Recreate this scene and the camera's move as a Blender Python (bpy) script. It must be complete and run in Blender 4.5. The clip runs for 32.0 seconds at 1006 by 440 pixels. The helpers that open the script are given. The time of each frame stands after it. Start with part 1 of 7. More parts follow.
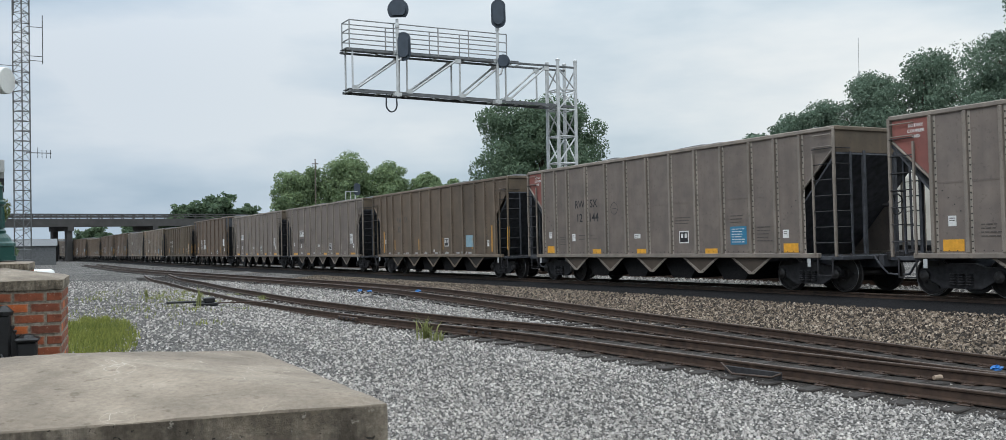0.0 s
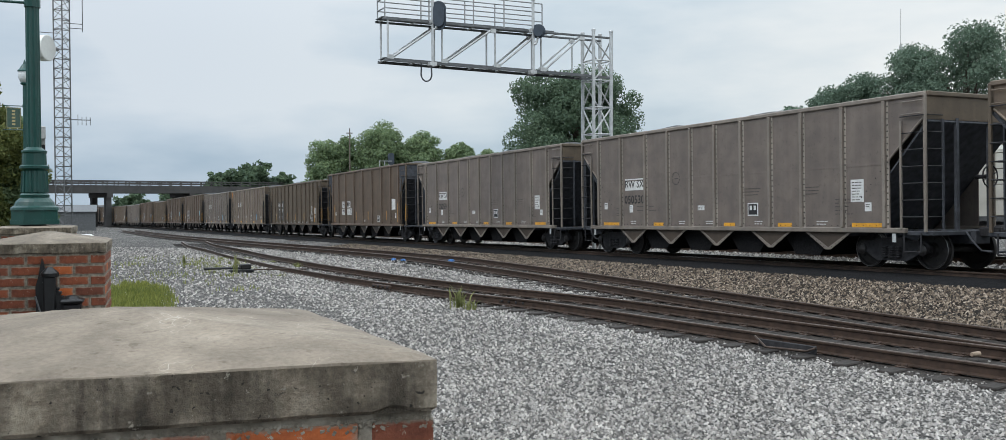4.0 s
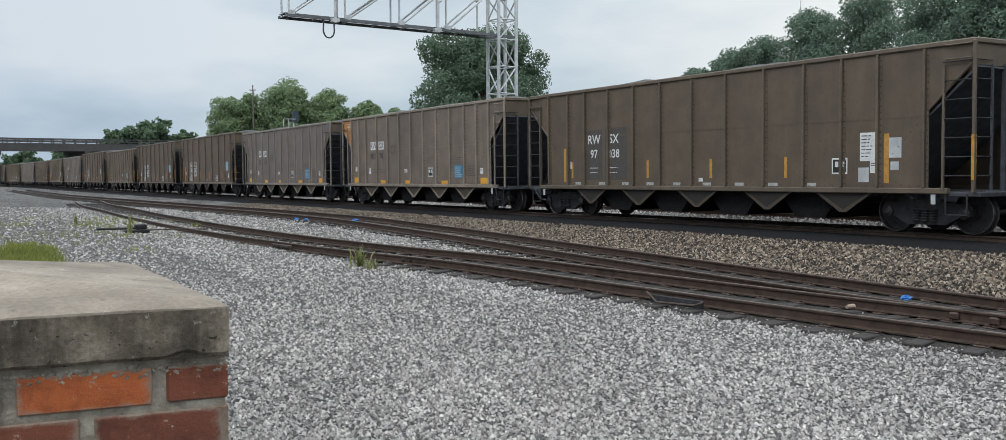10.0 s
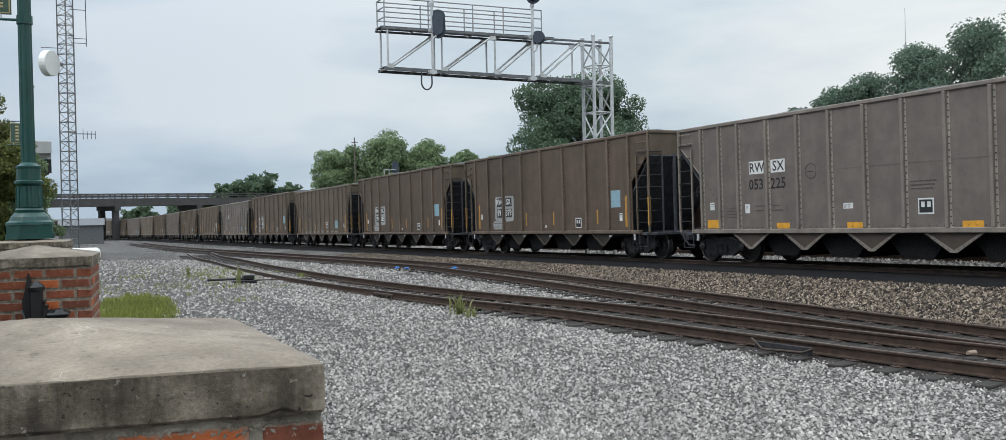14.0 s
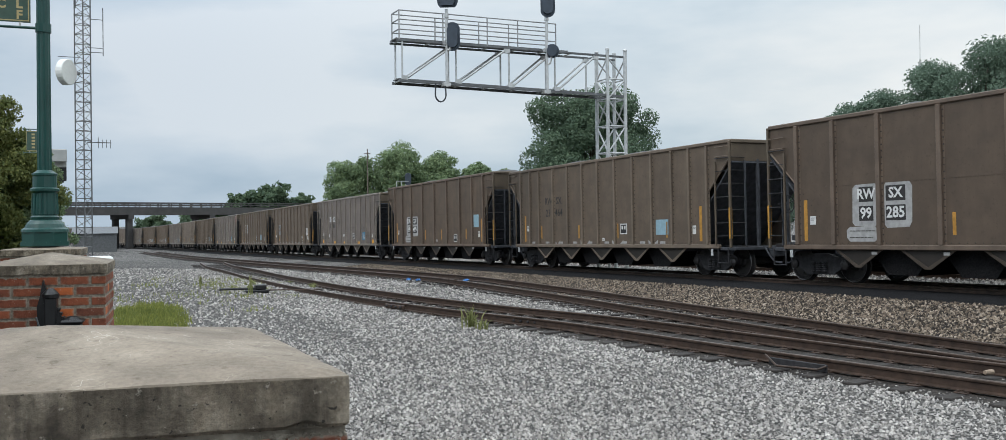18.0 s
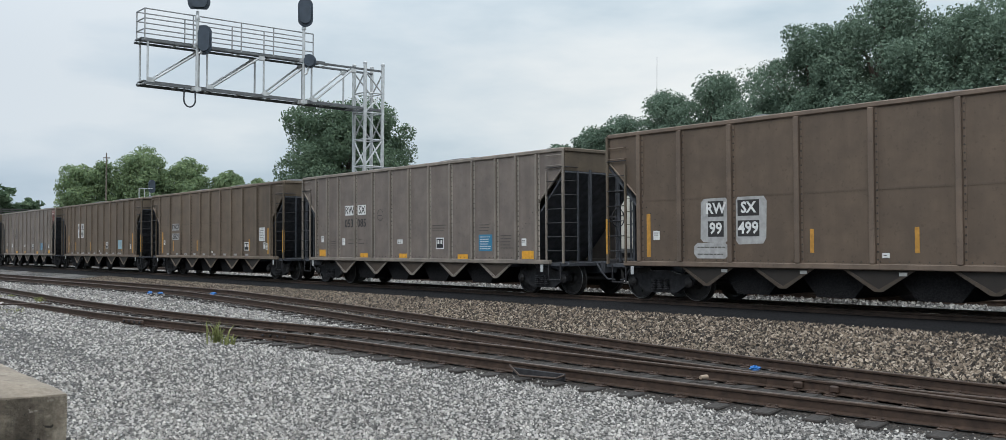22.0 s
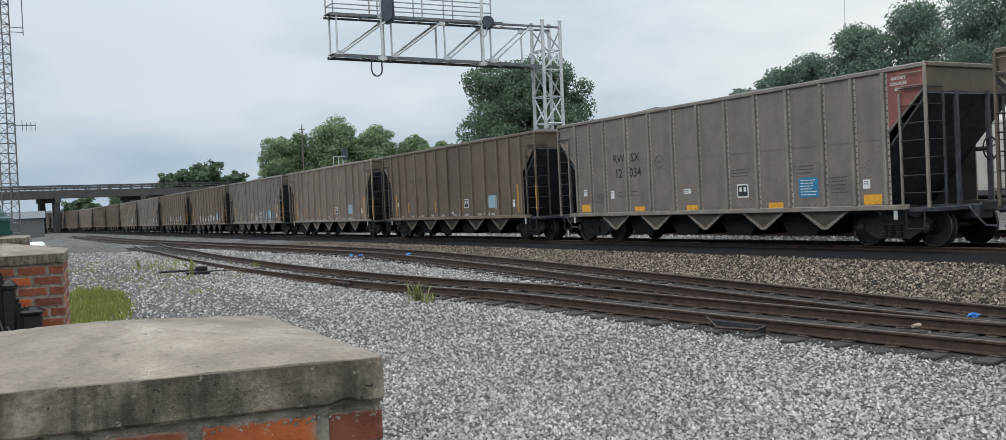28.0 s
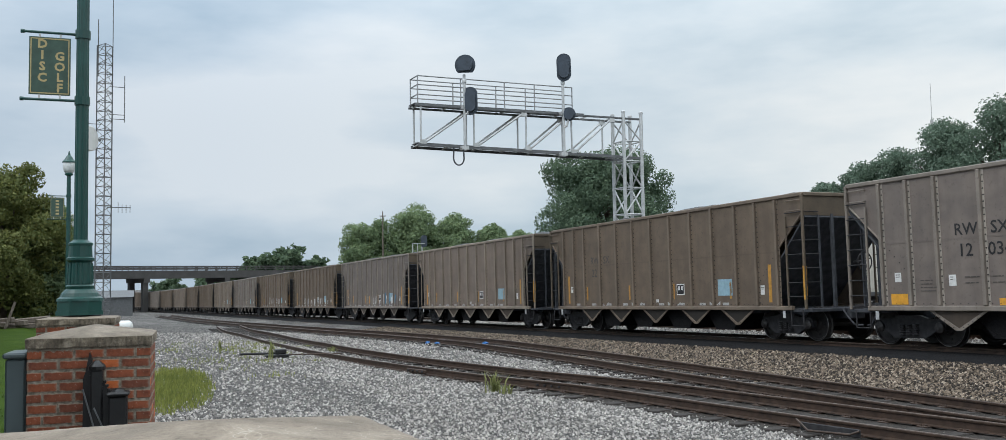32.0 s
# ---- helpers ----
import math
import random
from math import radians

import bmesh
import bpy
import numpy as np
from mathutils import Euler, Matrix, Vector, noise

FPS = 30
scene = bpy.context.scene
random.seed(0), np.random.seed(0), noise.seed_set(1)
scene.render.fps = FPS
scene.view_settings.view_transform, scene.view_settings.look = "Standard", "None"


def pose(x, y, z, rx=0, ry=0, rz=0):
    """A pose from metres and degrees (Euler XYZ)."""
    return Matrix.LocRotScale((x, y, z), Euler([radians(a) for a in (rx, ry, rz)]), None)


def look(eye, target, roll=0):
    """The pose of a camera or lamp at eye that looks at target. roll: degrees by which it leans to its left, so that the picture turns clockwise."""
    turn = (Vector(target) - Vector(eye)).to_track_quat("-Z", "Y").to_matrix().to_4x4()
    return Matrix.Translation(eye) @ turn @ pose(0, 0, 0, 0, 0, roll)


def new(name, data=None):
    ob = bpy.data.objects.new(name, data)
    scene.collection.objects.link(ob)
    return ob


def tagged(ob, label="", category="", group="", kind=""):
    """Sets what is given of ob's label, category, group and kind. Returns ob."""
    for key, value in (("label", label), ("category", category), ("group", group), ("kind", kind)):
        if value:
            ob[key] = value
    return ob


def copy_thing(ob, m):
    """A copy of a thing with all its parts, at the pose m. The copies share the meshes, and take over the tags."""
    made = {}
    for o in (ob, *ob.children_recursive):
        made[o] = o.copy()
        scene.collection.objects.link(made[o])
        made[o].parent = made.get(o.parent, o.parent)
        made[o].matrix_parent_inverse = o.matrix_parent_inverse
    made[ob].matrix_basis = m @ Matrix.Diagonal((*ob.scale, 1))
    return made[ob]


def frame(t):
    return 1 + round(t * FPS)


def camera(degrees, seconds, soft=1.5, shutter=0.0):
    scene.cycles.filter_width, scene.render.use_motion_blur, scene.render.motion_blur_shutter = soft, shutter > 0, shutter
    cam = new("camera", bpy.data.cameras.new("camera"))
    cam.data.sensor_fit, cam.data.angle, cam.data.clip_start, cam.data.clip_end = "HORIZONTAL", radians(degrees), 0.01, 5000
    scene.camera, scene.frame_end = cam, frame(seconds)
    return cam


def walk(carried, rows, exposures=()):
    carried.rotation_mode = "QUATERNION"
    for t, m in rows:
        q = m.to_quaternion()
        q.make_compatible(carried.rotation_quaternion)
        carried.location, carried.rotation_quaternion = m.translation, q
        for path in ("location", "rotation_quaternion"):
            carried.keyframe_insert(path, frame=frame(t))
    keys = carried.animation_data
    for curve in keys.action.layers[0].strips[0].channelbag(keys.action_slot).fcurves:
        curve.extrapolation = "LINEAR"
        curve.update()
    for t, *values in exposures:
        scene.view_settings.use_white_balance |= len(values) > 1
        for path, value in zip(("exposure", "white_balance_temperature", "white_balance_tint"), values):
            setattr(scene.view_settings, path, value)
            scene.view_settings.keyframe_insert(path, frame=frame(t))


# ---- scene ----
cam = camera(55.8, 32.0, soft=0.65)
PATH = [
    (0, (0.211, 0.026, 2.076), (0.323, 2.023, 2.098), -0.9),
    (0.5, (0.21, 0.03, 2.076), (0.32, 2.027, 2.092), -0.8),
    (1, (0.211, 0.012, 2.079), (0.327, 2.008, 2.092), -0.6),
    (1.5, (0.211, 0.026, 2.076), (0.331, 2.022, 2.087), -0.6),
    (2, (0.211, 0.026, 2.076), (0.323, 2.023, 2.089), -0.8),
    (2.5, (0.208, 0.036, 2.073), (0.302, 2.034, 2.093), -0.7),
    (4.5, (0.175, 0.014, 2.057), (0.155, 2.013, 2.001), 0.2),
    (5, (0.168, -0.002, 2.066), (0.004, 1.99, 2.005), -0.1),
    (5.5, (0.181, -0.054, 2.076), (-0.079, 1.929, 2.026), 0.2),
    (6, (0.145, -0.05, 2.075), (-0.151, 1.927, 2.016), 0.7),
    (6.5, (0.031, 0.046, 2.088), (-0.238, 2.028, 2.07), 0),
    (7, (0.047, 0.057, 2.087), (0.027, 2.057, 2.132), 0),
    (7.5, (0.177, -0.1, 2.073), (0.279, 1.898, 2.067), 1.4),
    (8, (0.271, -0.078, 2.071), (0.313, 1.92, 1.994), 1.7),
    (8.5, (0.343, -0.092, 2.111), (0.529, 1.899, 2.066), 1.1),
    (9, (0.364, 0.017, 2.106), (0.807, 1.967, 2.137), 1),
    (9.5, (0.414, -0.066, 2.075), (0.859, 1.884, 2.082), 1.6),
    (10, (0.37, -0.085, 2.051), (0.601, 1.897, 1.927), -0.1),
    (10.5, (0.347, -0.015, 2.036), (0.492, 1.976, 1.911), -1.5),
    (11, (0.327, 0.019, 2.031), (0.361, 2.016, 1.926), 0.7),
    (11.5, (0.359, -0.013, 2.047), (0.338, 1.986, 1.968), 0.1),
    (12, (0.373, -0.028, 2.055), (0.365, 1.971, 1.985), -1),
    (12.5, (0.37, -0.01, 2.053), (0.399, 1.989, 2.0), -1.4),
    (13, (0.373, -0.013, 2.055), (0.404, 1.986, 2.014), -1.5),
    (13.5, (0.378, -0.047, 2.061), (0.405, 1.953, 2.043), -1.5),
    (15.5, (0.373, -0.038, 2.056), (0.413, 1.961, 1.997), -0.2),
    (16, (0.372, -0.028, 2.061), (0.411, 1.972, 2.041), -0.4),
    (16.5, (0.364, -0.022, 2.061), (0.39, 1.978, 2.049), -0.7),
    (17, (0.359, -0.037, 2.075), (0.38, 1.963, 2.068), -0.7),
    (17.5, (0.35, -0.016, 2.064), (0.349, 1.984, 2.059), -0.5),
    (18, (0.348, -0.011, 2.056), (0.351, 1.989, 2.059), -0.6),
    (18.5, (0.373, -0.052, 2.047), (0.424, 1.948, 2.041), -0.8),
    (19, (0.347, -0.128, 2.07), (0.462, 1.869, 2.035), -1),
    (19.5, (0.358, -0.147, 2.039), (0.62, 1.836, 2.032), 0.1),
    (20, (0.386, -0.175, 2.062), (0.804, 1.78, 2.094), 0.9),
    (20.5, (0.39, -0.172, 2.068), (0.887, 1.765, 2.084), 1),
    (21, (0.395, -0.184, 2.072), (0.914, 1.747, 2.093), 1.1),
    (21.5, (0.392, -0.17, 2.073), (0.91, 1.762, 2.095), 0.6),
    (22, (0.393, -0.172, 2.077), (0.9, 1.763, 2.106), 0.3),
    (22.5, (0.375, -0.145, 2.08), (0.849, 1.797, 2.126), 0.1),
    (23, (0.365, -0.155, 2.081), (0.806, 1.795, 2.124), 0.2),
    (23.5, (0.363, -0.158, 2.081), (0.846, 1.782, 2.141), -0.1),
    (24, (0.361, -0.158, 2.081), (0.89, 1.77, 2.14), -0.2),
    (24.5, (0.358, -0.152, 2.082), (0.874, 1.779, 2.147), -0.1),
    (25, (0.35, -0.116, 2.075), (0.798, 1.833, 2.119), -0.3),
    (25.5, (0.349, -0.103, 2.066), (0.715, 1.863, 2.076), -0.9),
    (27.5, (0.17, -0.191, 2.082), (0.566, 1.769, 2.044), -1.9),
    (28, (0.224, -0.21, 2.101), (0.356, 1.785, 2.04), -2.3),
    (28.5, (0.141, -0.055, 2.118), (0.123, 1.945, 2.108), -0.9),
    (29, (0.153, -0.089, 2.126), (0.148, 1.906, 2.261), -0.9),
    (29.1, (0.148, -0.071, 2.121), (0.125, 1.925, 2.251), -1),
    (29.5, (0.148, -0.071, 2.121), (0.125, 1.925, 2.251), -1),
    (30, (0.148, -0.071, 2.12), (0.124, 1.925, 2.251), -1),
    (30.5, (0.148, -0.071, 2.12), (0.125, 1.925, 2.251), -1),
    (31, (0.148, -0.071, 2.12), (0.125, 1.925, 2.251), -1),
    (31.5, (0.148, -0.071, 2.12), (0.125, 1.925, 2.251), -1),
    (32, (0.148, -0.071, 2.12), (0.125, 1.925, 2.251), -1),
]
walk(cam, [(t, look(e, g, r)) for t, e, g, r in PATH])

# ---------------------------------------------------------------- light
world = bpy.data.worlds.new("overcast_sky")
scene.world = world
world.use_nodes = True
wn, wl = world.node_tree.nodes, world.node_tree.links
wn.clear()


def wnode(kind, **kw):
    n = wn.new(kind)
    for k, v in kw.items():
        n.inputs[k].default_value = v
    return n


w_out, w_bg = wn.new("ShaderNodeOutputWorld"), wn.new("ShaderNodeBackground")
sky = wn.new("ShaderNodeTexSky")
sky.sky_type, sky.sun_disc = "NISHITA", False
sky.sun_elevation, sky.sun_rotation, sky.dust_density = radians(53), radians(228), 3.0
w_tc, w_map = wn.new("ShaderNodeTexCoord"), wn.new("ShaderNodeMapping")
w_map.inputs["Scale"].default_value = (1.0, 1.0, 3.2)
w_noise = wnode("ShaderNodeTexNoise", Scale=1.9, Detail=6.0, Roughness=0.52)
w_ramp = wn.new("ShaderNodeValToRGB")
w_ramp.color_ramp.elements[0].position, w_ramp.color_ramp.elements[0].color = 0.38, (0.45, 0.57, 0.665, 1)
w_ramp.color_ramp.elements[1].position, w_ramp.color_ramp.elements[1].color = 0.61, (0.80, 0.855, 0.885, 1)
w_mid = w_ramp.color_ramp.elements.new(0.49)
w_mid.color = (0.63, 0.725, 0.795, 1)
w_mix = wn.new("ShaderNodeMix")
w_mix.data_type = "RGBA"
w_mix.inputs[0].default_value = 0.92
w_scale = wn.new("ShaderNodeVectorMath")
w_scale.operation = "SCALE"
w_scale.inputs["Scale"].default_value = 0.10
wl.new(w_tc.outputs["Generated"], w_map.inputs["Vector"])
wl.new(w_map.outputs["Vector"], w_noise.inputs["Vector"])
wl.new(w_noise.outputs["Fac"], w_ramp.inputs["Fac"])
wl.new(sky.outputs["Color"], w_scale.inputs[0])
wl.new(w_scale.outputs["Vector"], w_mix.inputs[6])
wl.new(w_ramp.outputs["Color"], w_mix.inputs[7])
wl.new(w_bg.outputs["Background"], w_out.inputs["Surface"])
w_bg.inputs["Strength"].default_value = 1.0
# an overcast sky is brightest overhead
w_sep, w_up, w_gain = wn.new("ShaderNodeSeparateXYZ"), wn.new("ShaderNodeMapRange"), wn.new("ShaderNodeVectorMath")
w_up.interpolation_type = "SMOOTHSTEP"
for k, val in (("From Min", 0.13), ("From Max", 0.95), ("To Min", 1.0), ("To Max", 2.85)):
    w_up.inputs[k].default_value = val
w_gain.operation = "SCALE"
wl.new(w_tc.outputs["Generated"], w_sep.inputs[0])
wl.new(w_sep.outputs["Z"], w_up.inputs["Value"])
wl.new(w_mix.outputs[2], w_gain.inputs[0])
wl.new(w_up.outputs["Result"], w_gain.inputs["Scale"])
# and the cloud is thicker and bluer over the station side, thin and white over the train
w_side, w_thick = wn.new("ShaderNodeMapRange"), wn.new("ShaderNodeMix")
for k, val in (("From Min", -0.7), ("From Max", 0.7), ("To Min", 0.0), ("To Max", 1.0)):
    w_side.inputs[k].default_value = val
w_tint = wn.new("ShaderNodeValToRGB")
for k, (p, c) in enumerate(((0.0, (0.835, 0.865, 0.915)), (0.29, (0.875, 0.905, 0.955)), (0.5, (0.965, 0.975, 0.985)), (0.72, (1.07, 1.045, 1.02)), (1.0, (1.18, 1.135, 1.09)))):
    el = w_tint.color_ramp.elements[0] if k == 0 else w_tint.color_ramp.elements[-1] if k == 4 else w_tint.color_ramp.elements.new(p)
    el.position, el.color = p, (*c, 1)
w_thick.data_type, w_thick.blend_type = "RGBA", "MULTIPLY"
w_thick.inputs[0].default_value = 1.0
wl.new(w_sep.outputs["X"], w_side.inputs["Value"])
wl.new(w_side.outputs["Result"], w_tint.inputs["Fac"])
wl.new(w_gain.outputs["Vector"], w_thick.inputs[6])
wl.new(w_tint.outputs["Color"], w_thick.inputs[7])
wl.new(w_thick.outputs[2], w_bg.inputs["Color"])

sun = new("sun", bpy.data.lights.new("sun", "SUN"))
sun.data.energy, sun.data.angle, sun.data.color = 1.3, radians(30), (1.0, 0.985, 0.96)
sun.matrix_world = look((0, 0, 0), (0.45, 0.40, -0.80))

# ---------------------------------------------------------------- materials


class Mat:
    """Builds a node material step by step."""

    def __init__(self, name, rough=0.7, metal=0.0):
        self.m = bpy.data.materials.new(name)
        self.m.use_nodes = True
        self.t = self.m.node_tree
        self.b = self.t.nodes["Principled BSDF"]
        self.b.inputs["Roughness"].default_value = rough
        self.b.inputs["Metallic"].default_value = metal
        self.c = None
        self.co = self.t.nodes.new("ShaderNodeTexCoord").outputs["Object"]

    def link(self, a, b):
        self.t.links.new(a, b)

    def coords(self, scale=(1, 1, 1), space=None):
        n = self.t.nodes.new("ShaderNodeMapping")
        n.inputs["Scale"].default_value = scale
        self.link(space or self.co, n.inputs["Vector"])
        return n.outputs["Vector"]

    def noise(self, scale, detail=4, stretch=(1, 1, 1), rough=0.55):
        n = self.t.nodes.new("ShaderNodeTexNoise")
        n.inputs["Scale"].default_value, n.inputs["Detail"].default_value = scale, detail
        n.inputs["Roughness"].default_value = rough
        self.link(self.coords(stretch), n.inputs["Vector"])
        return n.outputs["Fac"]

    def ramp(self, fac, stops):
        n = self.t.nodes.new("ShaderNodeValToRGB")
        e = n.color_ramp.elements
        while len(e) < len(stops):
            e.new(0.5)
        for el, (p, c) in zip(e, stops):
            el.position, el.color = p, (*c, 1) if len(c) == 3 else c
        self.link(fac, n.inputs["Fac"])
        return n.outputs["Color"]

    def grey(self, fac, lo, hi):
        return self.ramp(fac, [(lo, (0, 0, 0)), (hi, (1, 1, 1))])

    def mix(self, fac, a, b, kind="MIX"):
        n = self.t.nodes.new("ShaderNodeMix")
        n.data_type, n.blend_type = "RGBA", kind
        for sock, v in ((n.inputs[0], fac), (n.inputs[6], a), (n.inputs[7], b)):
            if isinstance(v, (int, float)):
                sock.default_value = v
            elif isinstance(v, tuple):
                sock.default_value = (*v, 1)
            else:
                self.link(v, sock)
        return n.outputs[2]

    def per_object(self):
        return self.t.nodes.new("ShaderNodeObjectInfo").outputs["Random"]

    def per_island(self):
        return self.t.nodes.new("ShaderNodeNewGeometry").outputs["Random Per Island"]

    def colour(self, c):
        if isinstance(c, tuple):
            self.b.inputs["Base Color"].default_value = (*c, 1)
        else:
            self.link(c, self.b.inputs["Base Color"])
        return self

    def bump(self, fac, strength=0.3, dist=0.01):
        n = self.t.nodes.new("ShaderNodeBump")
        n.inputs["Strength"].default_value, n.inputs["Distance"].default_value = strength, dist
        self.link(fac, n.inputs["Height"])
        self.link(n.outputs["Normal"], self.b.inputs["Normal"])
        return self


def mat_plain(name, c, rough=0.6, metal=0.0, vary=0.25, scale=6.0, bump=0.0):
    m = Mat(name, rough, metal)
    lo, hi = tuple(v * (1 - vary) for v in c), tuple(min(1, v * (1 + vary)) for v in c)
    f = m.noise(scale, 6)
    m.colour(m.ramp(f, [(0.3, lo), (0.7, hi)]))
    if bump:
        m.bump(m.noise(scale * 6, 4), bump, 0.01)
    return m.m


def mat_car(name, base, dirt, streak=0.5, rough=0.62):
    """Weathered painted or bare metal of a coal car: streaks down the sides, dust towards the rows of rivets."""
    m = Mat(name, rough, 0.15)
    tone = m.mix(m.per_object(), tuple(v * 0.90 for v in base), tuple(v * 1.08 for v in base))
    fine = m.ramp(m.noise(2.2, 6), [(0.35, (0.80, 0.80, 0.80)), (0.7, (1.1, 1.08, 1.05))])
    c = m.mix(1.0, tone, fine, "MULTIPLY")
    runs = m.grey(m.noise(3.0, 6, (1.0, 1.0, 0.10)), 0.42, 0.72)
    k = m.t.nodes.new("ShaderNodeMath")
    k.operation = "MULTIPLY"
    k.inputs[1].default_value = streak
    m.link(runs, k.inputs[0])
    c = m.mix(k.outputs[0], c, dirt)
    spots = m.grey(m.noise(14, 3), 0.60, 0.72)
    k2 = m.t.nodes.new("ShaderNodeMath")
    k2.operation = "MULTIPLY"
    k2.inputs[1].default_value = 0.35
    m.link(spots, k2.inputs[0])
    c = m.mix(k2.outputs[0], c, tuple(v * 0.6 for v in dirt))
    m.colour(c)
    m.bump(m.noise(1.3, 3), 0.12, 0.05)
    return m.m


M = {}
M["alu"] = mat_car("dusty_aluminium", (0.186, 0.155, 0.136), (0.104, 0.083, 0.070), 0.45)
M["alu_rib"] = mat_car("worn_aluminium_rib", (0.240, 0.208, 0.178), (0.125, 0.10, 0.080), 0.5)
M["tan"] = mat_car("tan_dusty_steel", (0.205, 0.161, 0.13), (0.11, 0.08, 0.060), 0.45)
M["tan_rib"] = mat_car("tan_worn_rib", (0.27, 0.225, 0.18), (0.12, 0.09, 0.065), 0.5)
M["brown"] = mat_car("brown_steel", (0.146, 0.109, 0.079), (0.088, 0.064, 0.046), 0.5)
M["rust"] = mat_car("rusty_ochre_steel", (0.119, 0.085, 0.060), (0.069, 0.049, 0.035), 0.5)
# rust and brown ribs: sheet colour made lighter as a painted highlight
M["rust_rib"] = mat_car("lit_rusty_ochre_rib", (0.158, 0.116, 0.087), (0.080, 0.057, 0.043), 0.5)
M["brown_rib"] = mat_car("lit_brown_steel_rib", (0.188, 0.146, 0.110), (0.100, 0.076, 0.057), 0.5)
M["dark"] = mat_car("dark_brown_steel", (0.118, 0.088, 0.060), (0.072, 0.053, 0.037), 0.5)
M["dark_rib"] = mat_car("dark_brown_rib", (0.130, 0.100, 0.071), (0.068, 0.052, 0.038), 0.5)
M["strip"] = mat_car("pale_bolted_strip", (0.36, 0.325, 0.285), (0.21, 0.18, 0.15), 0.4)
M["rivet"] = mat_plain("dark_rivet_heads", (0.045, 0.038, 0.033), 0.6, 0.2, 0.2, 9)
# black raised and tinted bluish, painting the haze over the undercarriage
M["black"] = mat_plain("haze_lifted_black_steel", (0.062, 0.065, 0.073), 0.7, 0.0, 0.35, 5)
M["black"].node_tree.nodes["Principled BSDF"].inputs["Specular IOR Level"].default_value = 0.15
M["frame"] = mat_plain("greasy_cast_steel", (0.038, 0.037, 0.039), 0.6, 0.1, 0.35, 9)
M["frame"].node_tree.nodes["Principled BSDF"].inputs["Specular IOR Level"].default_value = 0.15
M["wheel"] = mat_plain("rolled_wheel_steel", (0.036, 0.033, 0.032), 0.5, 0.3, 0.3, 8)
M["tread"] = mat_plain("polished_wheel_tread", (0.20, 0.195, 0.19), 0.4, 0.8, 0.15, 8)
M["coal"] = mat_plain("coal", (0.012, 0.012, 0.013), 0.55, 0.0, 0.5, 9, 0.6)
M["white"] = mat_plain("white_vinyl", (0.62, 0.62, 0.60), 0.6, 0, 0.14, 12)
M["ink"] = mat_plain("black_lettering", (0.014, 0.014, 0.015), 0.6, 0, 0.1, 12)
M["plateblack"] = mat_plain("black_patch_paint", (0.022, 0.020, 0.019), 0.65, 0, 0.2, 8)
M["orange"] = mat_plain("amber_reflector", (0.62, 0.30, 0.03), 0.45, 0, 0.18, 9)
M["stencil"] = mat_plain("faded_dark_stencil", (0.062, 0.054, 0.047), 0.65, 0, 0.2, 12)
M["hopperwhite"] = mat_plain("dusty_white_car_paint", (0.54, 0.525, 0.47), 0.5, 0, 0.12, 2)
M["tower"] = mat_plain("dull_tower_steel", (0.115, 0.12, 0.125), 0.6, 0.1, 0.2, 3)
M["patch"] = mat_plain("smeared_grey_patch_paint", (0.33, 0.325, 0.315), 0.7, 0, 0.22, 7)
M["amberdull"] = mat_plain("dirty_amber_reflector", (0.42, 0.21, 0.035), 0.5, 0, 0.25, 9)
M["blue"] = mat_plain("blue_stencil", (0.025, 0.165, 0.28), 0.55, 0, 0.12, 9)
M["paleblue"] = mat_plain("faded_blue_stencil", (0.24, 0.37, 0.43), 0.6, 0, 0.15, 9)
M["redend"] = mat_car("faded_red_end_paint", (0.24, 0.085, 0.07), (0.15, 0.07, 0.06), 0.4)
M["orangeend"] = mat_car("faded_orange_end_paint", (0.46, 0.20, 0.055), (0.24, 0.12, 0.06), 0.4)
M["galv"] = mat_plain("galvanised_steel", (0.50, 0.51, 0.51), 0.45, 0.35, 0.18, 5)
M["galvrail"] = mat_plain("weathered_handrail", (0.32, 0.325, 0.33), 0.5, 0.3, 0.2, 5)
M["galvdark"] = mat_plain("weathered_grating", (0.13, 0.135, 0.14), 0.6, 0.3, 0.25, 5)
M["signal"] = mat_plain("signal_black_enamel", (0.042, 0.056, 0.075), 0.5, 0.1, 0.2, 3)
M["green"] = mat_plain("dark_green_enamel", (0.010, 0.058, 0.050), 0.38, 0.0, 0.18, 4)
M["banner"] = mat_plain("green_banner_cloth", (0.055, 0.095, 0.075), 0.85, 0, 0.15, 9)
M["gold"] = mat_plain("gold_lettering", (0.42, 0.34, 0.16), 0.6, 0, 0.12, 9)
M["iron"] = mat_plain("black_painted_iron", (0.012, 0.012, 0.013), 0.42, 0.1, 0.25, 20)
M["cabinet"] = mat_plain("grey_green_utility_paint", (0.075, 0.10, 0.105), 0.5, 0, 0.12, 4)
M["globe"] = mat_plain("white_dish_cover", (0.72, 0.72, 0.69), 0.5, 0, 0.05, 4)
M["bark"] = mat_plain("tree_bark", (0.09, 0.07, 0.055), 0.9, 0, 0.35, 7, 0.6)
M["bluebag"] = mat_plain("blue_plastic", (0.025, 0.15, 0.42), 0.4, 0, 0.2, 20)
M["tankwhite"] = mat_plain("white_tank_paint", (0.68, 0.68, 0.66), 0.45, 0, 0.08, 2)
M["riveted"] = mat_plain("dull_grey_painted_steel", (0.15, 0.155, 0.16), 0.45, 0.3, 0.16, 5)
M["asphalt"] = mat_plain("asphalt", (0.06, 0.06, 0.06), 0.9, 0, 0.2, 3)
M["cardboard"] = mat_plain("tan_card", (0.27, 0.205, 0.15), 0.8, 0, 0.25, 30)
